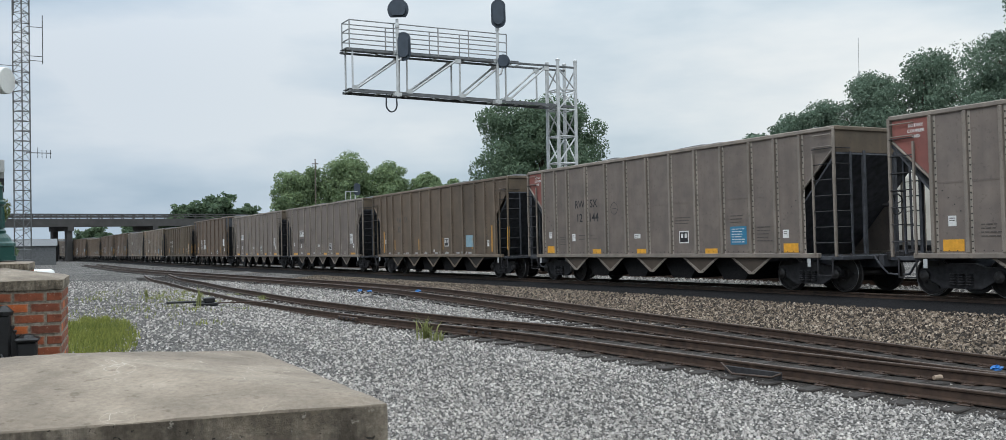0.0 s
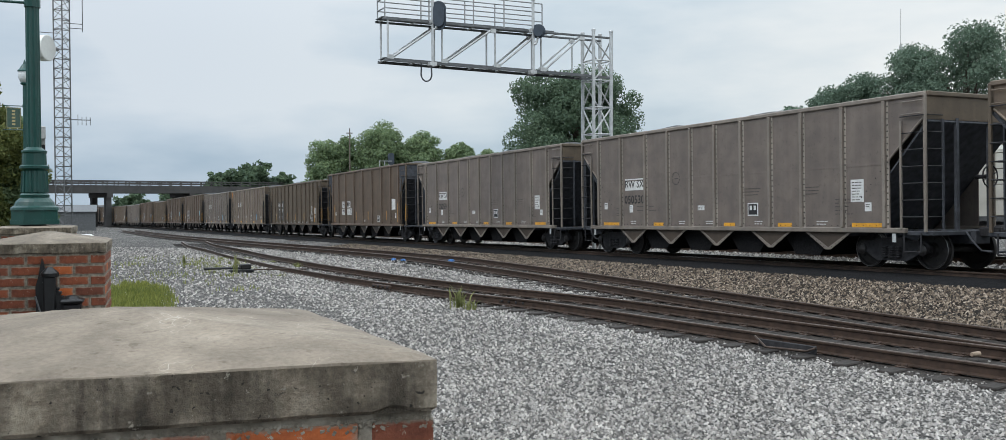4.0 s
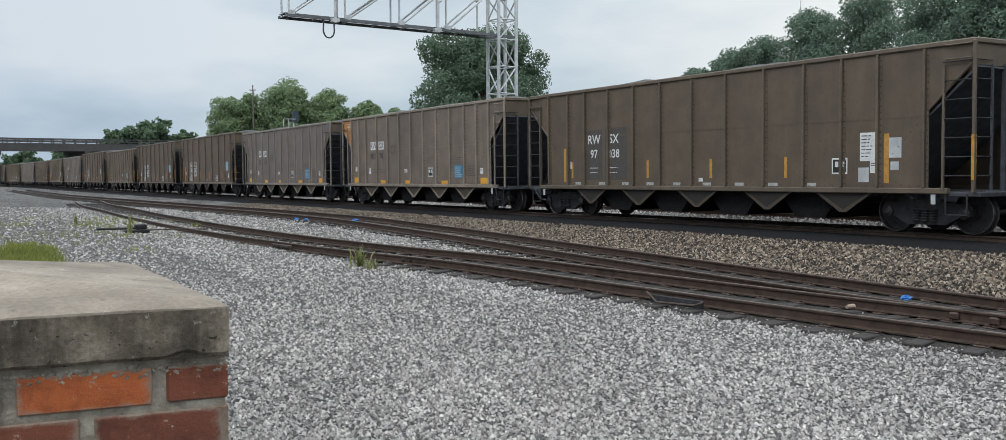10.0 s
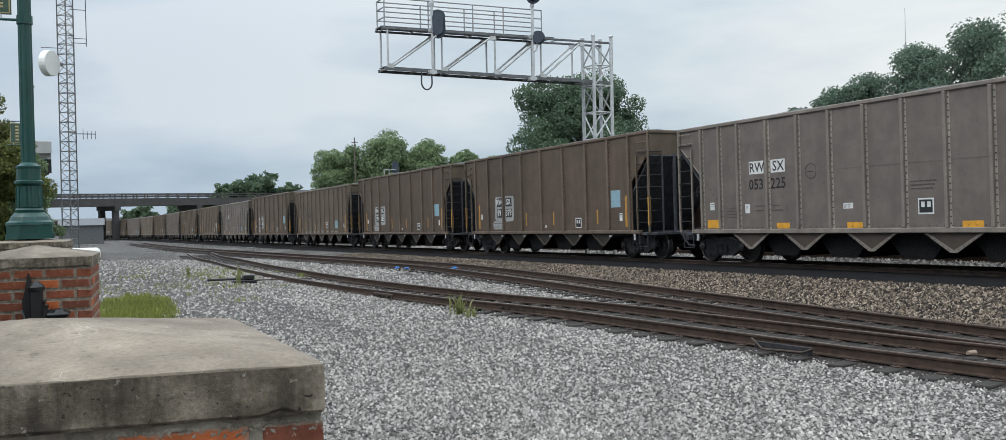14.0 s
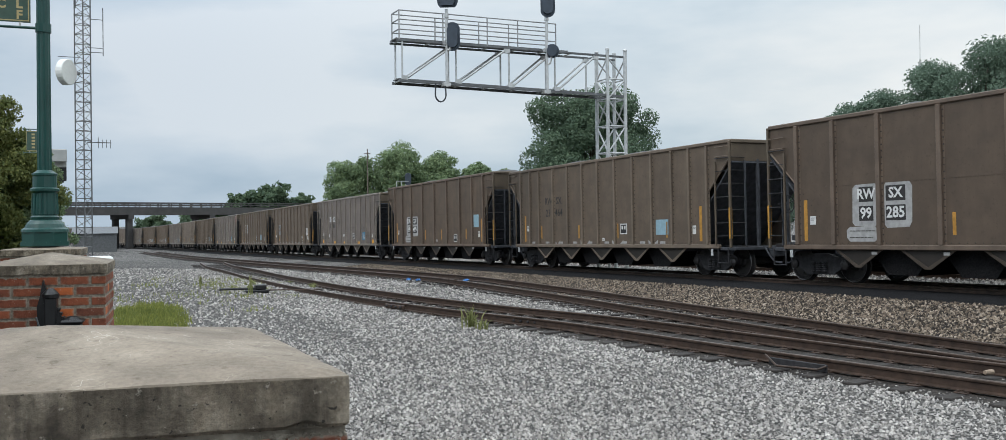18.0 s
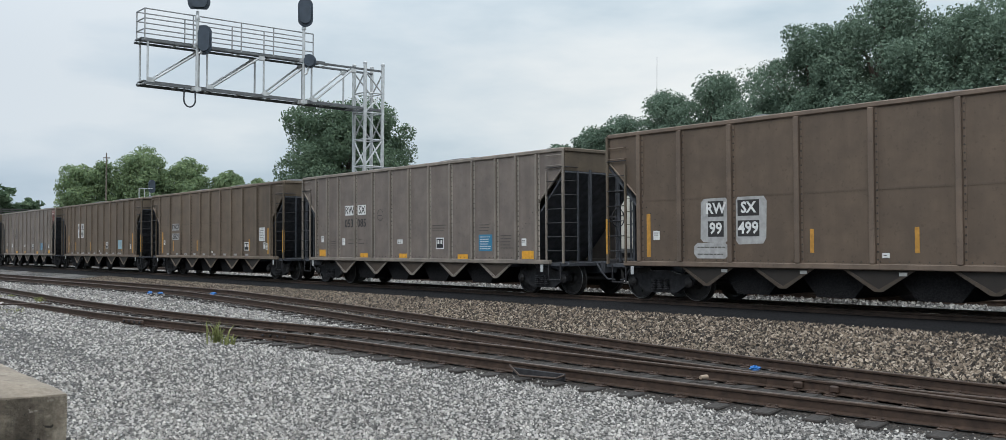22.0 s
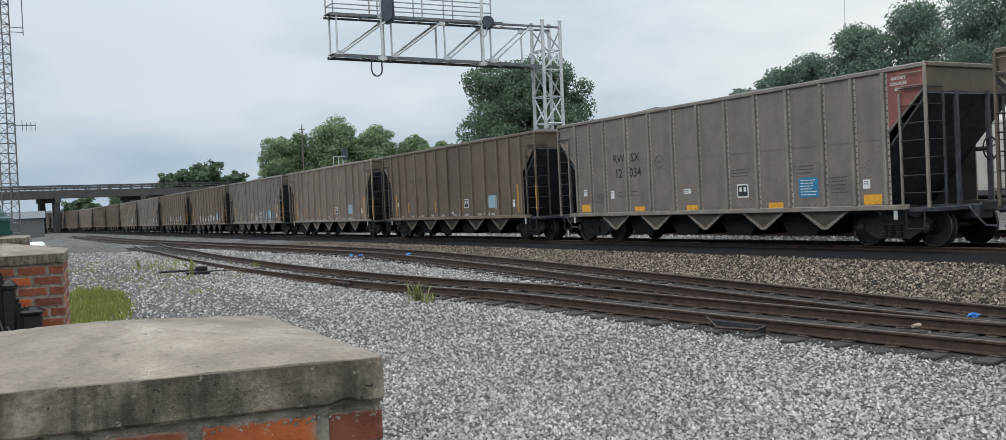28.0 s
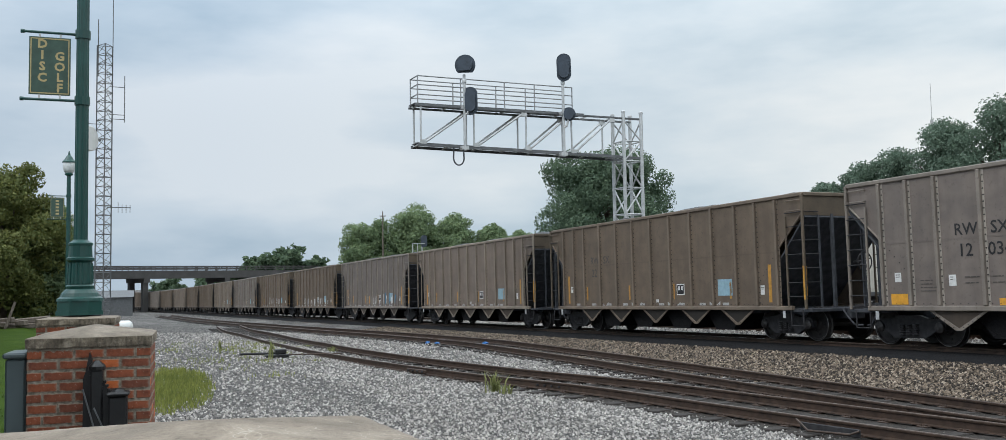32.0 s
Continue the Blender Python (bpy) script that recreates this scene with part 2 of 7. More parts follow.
M["woodpost"] = mat_plain("weathered_wood", (0.14, 0.115, 0.095), 0.85, 0, 0.3, 9)
M["glasslamp"] = mat_plain("frosted_lamp_glass", (0.66, 0.68, 0.68), 0.3, 0, 0.05, 4)
M["darkroof"] = mat_plain("dark_roof", (0.022, 0.022, 0.024), 0.7, 0, 0.2, 3)
M["bridge"] = mat_plain("weathered_bridge_concrete", (0.065, 0.062, 0.060), 0.85, 0, 0.2, 0.6)
M["fardull"] = mat_plain("pale_wall", (0.42, 0.42, 0.41), 0.8, 0, 0.1, 1)

m = Mat("rail_steel", 0.6, 0.2)
m.colour(m.ramp(m.noise(7, 6), [(0.3, (0.030, 0.018, 0.012)), (0.7, (0.074, 0.045, 0.031))]))
M["rail"] = m.m
m = Mat("rail_running_surface", 0.5, 0.6)
m.colour(m.ramp(m.noise(5, 6, (1, 1, 1)), [(0.35, (0.080, 0.055, 0.042)), (0.65, (0.145, 0.112, 0.092))]))
M["railtop"] = m.m
m = Mat("worn_main_rail_head", 0.25, 0.9)
m.colour(m.ramp(m.noise(5, 4), [(0.35, (0.34, 0.32, 0.30)), (0.65, (0.52, 0.50, 0.48))]))
M["railshine"] = m.m
m = Mat("creosoted_timber", 0.9)
m.colour(m.ramp(m.noise(5, 7, (0.35, 2.2, 2.0)), [(0.3, (0.012, 0.010, 0.009)), (0.7, (0.042, 0.034, 0.029))]))
m.bump(m.noise(9, 6, (0.4, 3, 3)), 0.6, 0.02)
M["tie"] = m.m

m = Mat("concrete_cap", 0.88)
pale = m.ramp(m.noise(2.6, 9, rough=0.62), [(0.30, (0.166, 0.134, 0.103)), (0.44, (0.212, 0.173, 0.135)), (0.55, (0.258, 0.212, 0.166)), (0.70, (0.33, 0.275, 0.219))])
grain = m.ramp(m.noise(120, 5), [(0.3, (0.82, 0.82, 0.81)), (0.7, (1.08, 1.08, 1.07))])
c = m.mix(1.0, pale, grain, "MULTIPLY")
pits = m.grey(m.noise(42, 3), 0.30, 0.36)
c = m.mix(pits, m.mix(1.0, c, (0.72, 0.70, 0.68), "MULTIPLY"), c)
lines = m.t.nodes.new("ShaderNodeTexVoronoi")
lines.feature = "DISTANCE_TO_EDGE"
lines.inputs["Scale"].default_value = 9
warp = m.t.nodes.new("ShaderNodeVectorMath")
warp.operation = "ADD"
nz = m.t.nodes.new("ShaderNodeTexNoise")
nz.inputs["Scale"].default_value = 6
m.link(m.co, nz.inputs["Vector"])
m.link(m.co, warp.inputs[0])
m.link(nz.outputs["Color"], warp.inputs[1])
m.link(warp.outputs["Vector"], lines.inputs["Vector"])
scr = m.ramp(lines.outputs["Distance"], [(0.0, (1, 1, 1)), (0.022, (0, 0, 0))])
some = m.grey(m.noise(5, 3), 0.54, 0.62)
blot = m.ramp(m.noise(11, 9, rough=0.7), [(0.34, (0.80, 0.79, 0.78)), (0.5, (1.0, 1.0, 1.0)), (0.66, (1.14, 1.13, 1.12))])
c = m.mix(0.9, c, blot, "MULTIPLY")
c = m.mix(m.mix(1.0, scr, some, "MULTIPLY"), c, (0.46, 0.41, 0.345))
m.colour(c)
m.bump(m.noise(70, 8, rough=0.7), 0.45, 0.006)
M["concrete"] = m.m
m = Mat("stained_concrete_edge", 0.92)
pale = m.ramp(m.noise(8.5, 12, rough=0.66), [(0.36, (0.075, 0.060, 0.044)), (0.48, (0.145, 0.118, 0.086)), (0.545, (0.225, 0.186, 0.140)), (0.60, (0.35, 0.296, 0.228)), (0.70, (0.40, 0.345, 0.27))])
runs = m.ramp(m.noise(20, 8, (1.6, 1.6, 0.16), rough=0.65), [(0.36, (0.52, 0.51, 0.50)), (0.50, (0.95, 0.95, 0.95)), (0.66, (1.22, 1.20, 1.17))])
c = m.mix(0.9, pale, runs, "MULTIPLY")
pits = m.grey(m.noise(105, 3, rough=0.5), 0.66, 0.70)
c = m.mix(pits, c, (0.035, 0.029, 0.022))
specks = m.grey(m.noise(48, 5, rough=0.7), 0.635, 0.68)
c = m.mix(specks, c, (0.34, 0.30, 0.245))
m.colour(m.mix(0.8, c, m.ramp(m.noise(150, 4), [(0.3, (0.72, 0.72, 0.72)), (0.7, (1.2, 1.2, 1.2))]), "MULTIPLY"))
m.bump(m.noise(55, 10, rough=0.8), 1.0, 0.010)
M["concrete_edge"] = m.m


def mat_brick(name, stops):
    m = Mat(name, 0.85)
    base = m.ramp(m.per_object(), stops)
    c = m.mix(1.0, base, m.ramp(m.noise(16, 9, rough=0.7), [(0.32, (0.52, 0.48, 0.46)), (0.5, (0.95, 0.94, 0.93)), (0.7, (1.18, 1.16, 1.14))]), "MULTIPLY")
    sep = m.t.nodes.new("ShaderNodeSeparateXYZ")
    m.link(m.co, sep.inputs[0])

    def scaled_abs(sock, k):
        a = m.t.nodes.new("ShaderNodeMath")
        a.operation = "ABSOLUTE"
        m.link(sock, a.inputs[0])
        b = m.t.nodes.new("ShaderNodeMath")
        b.operation, b.inputs[1].default_value = "MULTIPLY_ADD", k[0]
        b.inputs[2].default_value = k[1]
        m.link(a.outputs[0], b.inputs[0])
        return b.outputs[0]

    edge = m.t.nodes.new("ShaderNodeMath")
    edge.operation = "MAXIMUM"
    m.link(scaled_abs(sep.outputs["X"], (10.0, 0.07)), edge.inputs[0])
    m.link(scaled_abs(sep.outputs["Z"], (22.0, 0.373)), edge.inputs[1])
    ragged = m.t.nodes.new("ShaderNodeMath")
    ragged.operation, ragged.inputs[1].default_value = "MULTIPLY_ADD", 0.55
    m.link(m.noise(38, 8, rough=0.72), ragged.inputs[0])
    m.link(edge.outputs[0], ragged.inputs[2])
    smear = m.t.nodes.new("ShaderNodeMapRange")
    for k, val in (("From Min", 1.14), ("From Max", 1.30), ("To Min", 0.0), ("To Max", 0.8)):
        smear.inputs[k].default_value = val
    m.link(ragged.outputs[0], smear.inputs["Value"])
    c = m.mix(smear.outputs["Result"], c, (0.27, 0.225, 0.175))
    spots = m.grey(m.noise(60, 6, rough=0.7), 0.64, 0.70)
    m.colour(m.mix(spots, c, (0.36, 0.30, 0.235)))
    m.bump(m.noise(75, 8, rough=0.75), 0.8, 0.006)
    return m.m


M["brick"] = mat_brick("red_brick", [(0.0, (0.150, 0.048, 0.027)), (0.35, (0.215, 0.062, 0.030)), (0.7, (0.29, 0.080, 0.033)), (1.0, (0.175, 0.052, 0.028))])
M["brick_orange"] = mat_brick("orange_fired_brick", [(0.0, (0.44, 0.112, 0.032)), (1.0, (0.50, 0.125, 0.032))])
m = Mat("grey_mortar", 0.95)
m.colour(m.ramp(m.noise(30, 7), [(0.3, (0.105, 0.090, 0.070)), (0.5, (0.215, 0.185, 0.146)), (0.72, (0.37, 0.33, 0.27))]))
m.bump(m.noise(80, 6), 0.8, 0.006)
M["mortar"] = m.m


def mat_stones(name, stops, rough=0.9):
    m = Mat(name, rough)
    c = m.ramp(m.per_island(), stops)
    c = m.mix(1.0, c, m.ramp(m.noise(40, 3), [(0.3, (0.78, 0.78, 0.78)), (0.7, (1.14, 1.14, 1.14))]), "MULTIPLY")
    big = m.ramp(m.noise(0.35, 4), [(0.35, (0.86, 0.86, 0.86)), (0.65, (1.08, 1.08, 1.08))])
    m.colour(m.mix(1.0, c, big, "MULTIPLY"))
    return m.m


GREY_STONES = [(0.0, (0.078, 0.074, 0.070)), (0.15, (0.160, 0.150, 0.142)), (0.38, (0.288, 0.268, 0.246)), (0.70, (0.402, 0.380, 0.358)), (0.90, (0.50, 0.467, 0.430)), (1.0, (0.62, 0.585, 0.545))]
BROWN_STONES = [(0.0, (0.016, 0.012, 0.009)), (0.36, (0.047, 0.036, 0.027)), (0.46, (0.118, 0.089, 0.064)), (0.80, (0.228, 0.176, 0.130)), (1.0, (0.42, 0.35, 0.275))]
M["stones"] = mat_stones("grey_crushed_stone", GREY_STONES)
M["ballast"] = mat_stones("brown_track_ballast", BROWN_STONES)


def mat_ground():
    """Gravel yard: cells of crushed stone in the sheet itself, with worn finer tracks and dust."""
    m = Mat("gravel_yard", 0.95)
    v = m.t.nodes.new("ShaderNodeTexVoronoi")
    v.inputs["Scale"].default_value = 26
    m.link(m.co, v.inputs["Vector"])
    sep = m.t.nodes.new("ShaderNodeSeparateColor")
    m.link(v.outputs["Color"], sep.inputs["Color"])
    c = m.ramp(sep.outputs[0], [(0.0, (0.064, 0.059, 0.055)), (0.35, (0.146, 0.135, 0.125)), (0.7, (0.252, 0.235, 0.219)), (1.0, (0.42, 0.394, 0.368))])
    # darkened cell rims paint the shade in the gaps between stones
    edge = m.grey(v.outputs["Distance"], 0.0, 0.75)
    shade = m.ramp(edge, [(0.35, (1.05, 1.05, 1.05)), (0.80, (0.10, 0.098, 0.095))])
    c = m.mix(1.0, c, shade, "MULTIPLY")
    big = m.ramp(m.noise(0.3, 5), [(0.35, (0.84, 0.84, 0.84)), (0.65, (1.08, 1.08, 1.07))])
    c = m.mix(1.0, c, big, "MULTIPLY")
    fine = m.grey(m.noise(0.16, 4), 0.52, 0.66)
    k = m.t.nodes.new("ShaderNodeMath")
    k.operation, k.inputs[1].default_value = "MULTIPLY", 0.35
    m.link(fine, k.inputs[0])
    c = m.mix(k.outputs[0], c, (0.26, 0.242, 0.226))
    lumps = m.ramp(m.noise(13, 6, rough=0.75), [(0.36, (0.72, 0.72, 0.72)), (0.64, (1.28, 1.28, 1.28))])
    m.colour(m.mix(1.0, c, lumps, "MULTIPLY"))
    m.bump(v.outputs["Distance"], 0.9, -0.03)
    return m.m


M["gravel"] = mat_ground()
m = Mat("brown_ballast_bed", 0.95)
v = m.t.nodes.new("ShaderNodeTexVoronoi")
v.inputs["Scale"].default_value = 20
m.link(m.co, v.inputs["Vector"])
sep = m.t.nodes.new("ShaderNodeSeparateColor")
m.link(v.outputs["Color"], sep.inputs["Color"])
c = m.ramp(sep.outputs[0], [(0.0, (0.04, 0.032, 0.026)), (0.5, (0.11, 0.088, 0.070)), (1.0, (0.28, 0.23, 0.185))])
# cell rims are darkened as the shaded gaps between ballast stones
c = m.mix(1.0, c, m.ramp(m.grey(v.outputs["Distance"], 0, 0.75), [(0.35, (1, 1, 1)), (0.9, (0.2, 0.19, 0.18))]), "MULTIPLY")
m.colour(c)
m.bump(v.outputs["Distance"], 0.9, -0.03)
M["ballastbed"] = m.m
# near-black track bed; on chutes and underframe it carries their shade
m = Mat("near_black_under_train", 0.95)
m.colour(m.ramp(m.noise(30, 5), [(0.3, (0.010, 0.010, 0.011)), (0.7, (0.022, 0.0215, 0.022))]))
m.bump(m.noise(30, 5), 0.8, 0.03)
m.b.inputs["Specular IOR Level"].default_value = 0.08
M["underblack"] = m.m
# gusset plates darkened in colour for the shade below the sill
M["gusset"] = mat_car("shade_darkened_gusset", (0.026, 0.021, 0.017), (0.016, 0.013, 0.011), 0.5)
M["gusset_edge"] = mat_car("brown_gusset_edge", (0.074, 0.055, 0.041), (0.042, 0.032, 0.024), 0.5)
m = Mat("mown_lawn", 0.95)
c = m.ramp(m.noise(0.9, 8, rough=0.65), [(0.3, (0.022, 0.045, 0.004)), (0.55, (0.034, 0.063, 0.006)), (0.8, (0.055, 0.083, 0.011))])
m.colour(m.mix(1.0, c, m.ramp(m.noise(45, 4), [(0.3, (0.78, 0.78, 0.78)), (0.7, (1.15, 1.15, 1.12))]), "MULTIPLY"))
m.bump(m.noise(60, 5), 0.5, 0.02)
m.b.inputs["Specular IOR Level"].default_value = 0.08
M["lawn"] = m.m


def mat_leaf(name, dark, light, trans=0.25):
    m = Mat(name, 0.7)
    c = m.ramp(m.per_island(), [(0.0, dark), (0.6, tuple((a + b) / 2 for a, b in zip(dark, light))), (1.0, light)])
    big = m.ramp(m.noise(0.45, 4), [(0.3, (0.72, 0.76, 0.72)), (0.7, (1.2, 1.15, 1.1))])
    m.colour(m.mix(1.0, c, big, "MULTIPLY"))
    m.b.inputs["Specular IOR Level"].default_value = 0.3
    tr = m.t.nodes.new("ShaderNodeBsdfTranslucent")
    tr.inputs["Color"].default_value = (*[v * 1.3 for v in light], 1)
    mx = m.t.nodes.new("ShaderNodeMixShader")
    mx.inputs[0].default_value = trans
    m.link(m.b.outputs[0], mx.inputs[1])
    m.link(tr.outputs[0], mx.inputs[2])
    m.link(mx.outputs[0], m.t.nodes["Material Output"].inputs["Surface"])
    return m.m


# oak and maple tones are lightened to paint haze over distant trees
M["leaf_dark"] = mat_leaf("hazed_oak_leaves", (0.092, 0.136, 0.104), (0.138, 0.196, 0.142))
M["leaf_mid"] = mat_leaf("maple_leaves", (0.098, 0.148, 0.088), (0.225, 0.295, 0.150))
M["leaf_light"] = mat_leaf("yellowing_leaves", (0.060, 0.086, 0.026), (0.170, 0.180, 0.056))
M["lawn_blade"] = mat_leaf("lawn_blades", (0.022, 0.046, 0.004), (0.062, 0.092, 0.012))
M["leaf_maple"] = mat_leaf("summer_maple_leaves", (0.070, 0.112, 0.078), (0.125, 0.180, 0.112))
M["leaf_far"] = mat_leaf("distant_leaves", (0.050, 0.085, 0.055), (0.115, 0.165, 0.095))
M["grass"] = mat_leaf("rough_grass", (0.048, 0.074, 0.012), (0.255, 0.270, 0.066))
M["weed"] = mat_leaf("weed_leaves", (0.085, 0.100, 0.030), (0.26, 0.27, 0.11))

# ---------------------------------------------------------------- mesh helpers


class B:
    """Collects boxes, tubes and plates into one mesh."""

    def __init__(self):
        self.v, self.f, self.mi = [], [], []

    def add(self, verts, faces, mat=0):
        n = len(self.v)
        self.v += [tuple(p) for p in verts]
        self.f += [tuple(n + i for i in f) for f in faces]
        self.mi += [mat] * len(faces)
        return self

    def box(self, x0, x1, y0, y1, z0, z1, mat=0, m=None, bev=0.0):
        vs = [(x, y, z) for z in (z0, z1) for y in (y0, y1) for x in (x0, x1)]
        if bev > 0:
            b = min(bev, (x1 - x0) * 0.4, (y1 - y0) * 0.4, (z1 - z0) * 0.4)
            vs, fs = [], []
            for z, s in ((z0, b), (z0 + b, 0), (z1 - b, 0), (z1, b)):
                vs += [(x0 + s, y0 + b, z), (x0 + s + b * (s == 0), y0 + s, z), (x1 - s - b * (s == 0), y0 + s, z), (x1 - s, y0 + b, z),
                       (x1 - s, y1 - b, z), (x1 - s - b * (s == 0), y1 - s, z), (x0 + s + b * (s == 0), y1 - s, z), (x0 + s, y1 - b, z)]
            for r in range(3):
                for i in range(8):
                    fs.append((r * 8 + i, r * 8 + (i + 1) % 8, r * 8 + 8 + (i + 1) % 8, r * 8 + 8 + i))
            fs += [tuple(range(7, -1, -1)), tuple(range(24, 32))]
        else:
            fs = [(0, 2, 3, 1), (4, 5, 7, 6), (0, 1, 5, 4), (2, 6, 7, 3), (0, 4, 6, 2), (1, 3, 7, 5)]
        if m is not None:
            vs = [tuple(m @ Vector(p)) for p in vs]
        return self.add(vs, fs, mat)

    def tube(self, a, b, r, n=8, r2=None, mat=0, caps=True):
        a, b = Vector(a), Vector(b)
        r2 = r if r2 is None else r2
        q = (b - a).to_track_quat("Z", "Y")
        vs = []
        for p, rr in ((a, r), (b, r2)):
            vs += [tuple(p + q @ Vector((rr * math.cos(k * math.tau / n), rr * math.sin(k * math.tau / n), 0))) for k in range(n)]
        fs = [(k, (k + 1) % n, n + (k + 1) % n, n + k) for k in range(n)]
        if caps:
            fs += [tuple(range(n - 1, -1, -1)), tuple(range(n, 2 * n))]
        return self.add(vs, fs, mat)

    def path(self, pts, r, n=6, mat=0):
        """A round bar swept along points as one piece."""
        pts = [Vector(p) for p in pts]
        vs, fs = [], []
        q = (pts[1] - pts[0]).to_track_quat("Z", "Y")
        for i, p in enumerate(pts):
            d = (pts[min(i + 1, len(pts) - 1)] - pts[max(i - 1, 0)]).normalized()
            q = (q @ Vector((0, 0, 1))).rotation_difference(d) @ q
            vs += [tuple(p + q @ Vector((r * math.cos(k * math.tau / n), r * math.sin(k * math.tau / n), 0))) for k in range(n)]
        for i in range(len(pts) - 1):
            fs += [(i * n + k, i * n + (k + 1) % n, (i + 1) * n + (k + 1) % n, (i + 1) * n + k) for k in range(n)]
        fs += [tuple(range(n - 1, -1, -1)), tuple(range((len(pts) - 1) * n, len(pts) * n))]
        return self.add(vs, fs, mat)

    def lathe(self, prof, n=20, at=(0, 0, 0), mat=0, axis="z"):
        vs, fs = [], []
        for r, z in prof:
            for k in range(n):
                c, s = r * math.cos(k * math.tau / n), r * math.sin(k * math.tau / n)
                p = {"z": (c, s, z), "y": (c, z, s), "x": (z, c, s)}[axis]
                vs.append((p[0] + at[0], p[1] + at[1], p[2] + at[2]))
        for j in range(len(prof) - 1):
            for k in range(n):
                fs.append((j * n + k, j * n + (k + 1) % n, (j + 1) * n + (k + 1) % n, (j + 1) * n + k))
        fs += [tuple(range(n - 1, -1, -1)), tuple(range((len(prof) - 1) * n, len(prof) * n))]
        return self.add(vs, fs, mat)

    def plate(self, poly, axis, d0, d1, mat=0):
        """A polygon in the plane across an axis, thick from d0 to d1. poly holds (a, b): for y the (x, z), for x the (y, z), for z the (x, y)."""
        def put(a, b, d):
            return {"y": (a, d, b), "x": (d, a, b), "z": (a, b, d)}[axis]
        n = len(poly)
        vs = [put(a, b, d0) for a, b in poly] + [put(a, b, d1) for a, b in poly]
        fs = [tuple(range(n)), tuple(range(2 * n - 1, n - 1, -1))] + [(i, n + i, n + (i + 1) % n, (i + 1) % n) for i in range(n)]
        return self.add(vs, fs, mat)

    def mesh(self, name, mats, smooth=False):
        me = bpy.data.meshes.new(name)
        me.from_pydata(self.v, [], self.f)
        for mm in mats:
            me.materials.append(mm)
        if len(mats) > 1:
            me.polygons.foreach_set("material_index", self.mi)
        bm = bmesh.new()
        bm.from_mesh(me)
        bmesh.ops.recalc_face_normals(bm, faces=bm.faces)
        bm.to_mesh(me)
        bm.free()
        if smooth:
            me.polygons.foreach_set("use_smooth", [True] * len(me.polygons))
        return me


def part(name, b, material, parent=None, label="", smooth=False, at=None):
    """One mesh object from a builder or a mesh, under a thing or a part."""
    mats = material if isinstance(material, (list, tuple)) else [material]
    ob = new(name, b.mesh(name, mats, smooth) if isinstance(b, B) else b)
    ob.parent = parent
    if at is not None:
        ob.matrix_basis = at
    if label:
        tagged(ob, label)
    return ob


def thing(name, m, label, category, group="", kind=""):
    ob = new(name)
    ob.empty_display_size = 0.2
    ob.matrix_basis = m
    return tagged(ob, label, category, group, kind)


def soup(name, verts, faces, material, parent=None, smooth=False):
    """A mesh from arrays of triangles or quads."""
    verts, faces = np.asarray(verts, np.float32), np.asarray(faces, np.int32)
    me = bpy.data.meshes.new(name)
    n, k = faces.shape
    me.vertices.add(len(verts))
    me.vertices.foreach_set("co", verts.ravel())
    me.loops.add(n * k)
    me.loops.foreach_set("vertex_index", faces.ravel())
    me.polygons.add(n)
    me.polygons.foreach_set("loop_start", np.arange(0, n * k, k, dtype=np.int32))
    me.polygons.foreach_set("use_smooth", np.full(n, smooth))
    me.update(calc_edges=True)
    me.materials.append(material)
    ob = new(name, me)
    ob.parent = parent
    return ob


TEXTS = {}


def text_mesh(words, size, bold=0.0):
    """Lettering as a flat mesh in the x-z plane, centred, facing -y."""
    key = (words, size, bold)
    if key not in TEXTS:
        cu = bpy.data.curves.new("lettering", "FONT")
        cu.body, cu.size, cu.align_x, cu.align_y, cu.offset = words, size, "CENTER", "CENTER", bold
        cu.resolution_u = 2
        ob = bpy.data.objects.new("lettering", cu)
        me = bpy.data.meshes.new_from_object(ob)
        bpy.data.objects.remove(ob)
        me.transform(pose(0, 0, 0, 90, 0, 0))
        TEXTS[key] = me
    return TEXTS[key]


def lettering(words, size, material, parent, at, bold=0.0):
    me = text_mesh(words, size, bold)
    key = (words, size, bold, material.name)
    if key not in TEXTS:
        me = me.copy()
        me.materials.clear()
        me.materials.append(material)
        TEXTS[key] = me
    ob = new("lettering", TEXTS[key])
    ob.parent, ob.matrix_basis = parent, at
    return ob


rng = np.random.default_rng(7)

# ---------------------------------------------------------------- plan
# The main line runs straight past the yard and bends off far away; it falls gently into the distance.
S_BEND, K_BEND, HEAD = 131.0, 0.00161, 2.013
NEAR_X, NEAR_Y = 5.94, 29.56
ACROSS = Vector((0.904, 0.428))
GRADE = 0.0159


def rail_z(s):
    return 0.30 - GRADE * max(-30.0, min(s, 190.0))


def line(s, off):
    """A point of the main line at s metres beyond the gantry, off metres away from the near side of the cars, and the heading."""
    h = HEAD
    if s <= S_BEND:
        x, y = NEAR_X + math.cos(h) * s, NEAR_Y + math.sin(h) * s
    else:
        d = min(s - S_BEND, 420.0)
        x = NEAR_X + math.cos(h) * S_BEND + (math.sin(h + K_BEND * d) - math.sin(h)) / K_BEND
        y = NEAR_Y + math.sin(h) * S_BEND - (math.cos(h + K_BEND * d) - math.cos(h)) / K_BEND
        h = h + K_BEND * d
        rest = max(0.0, s - S_BEND - 420.0)
        x, y = x + math.cos(h) * rest, y + math.sin(h) * rest
    return x + math.sin(h) * off, y - math.cos(h) * off, h


HALF = 1.58
MAIN, FARTRACK = HALF, HALF + 6.2


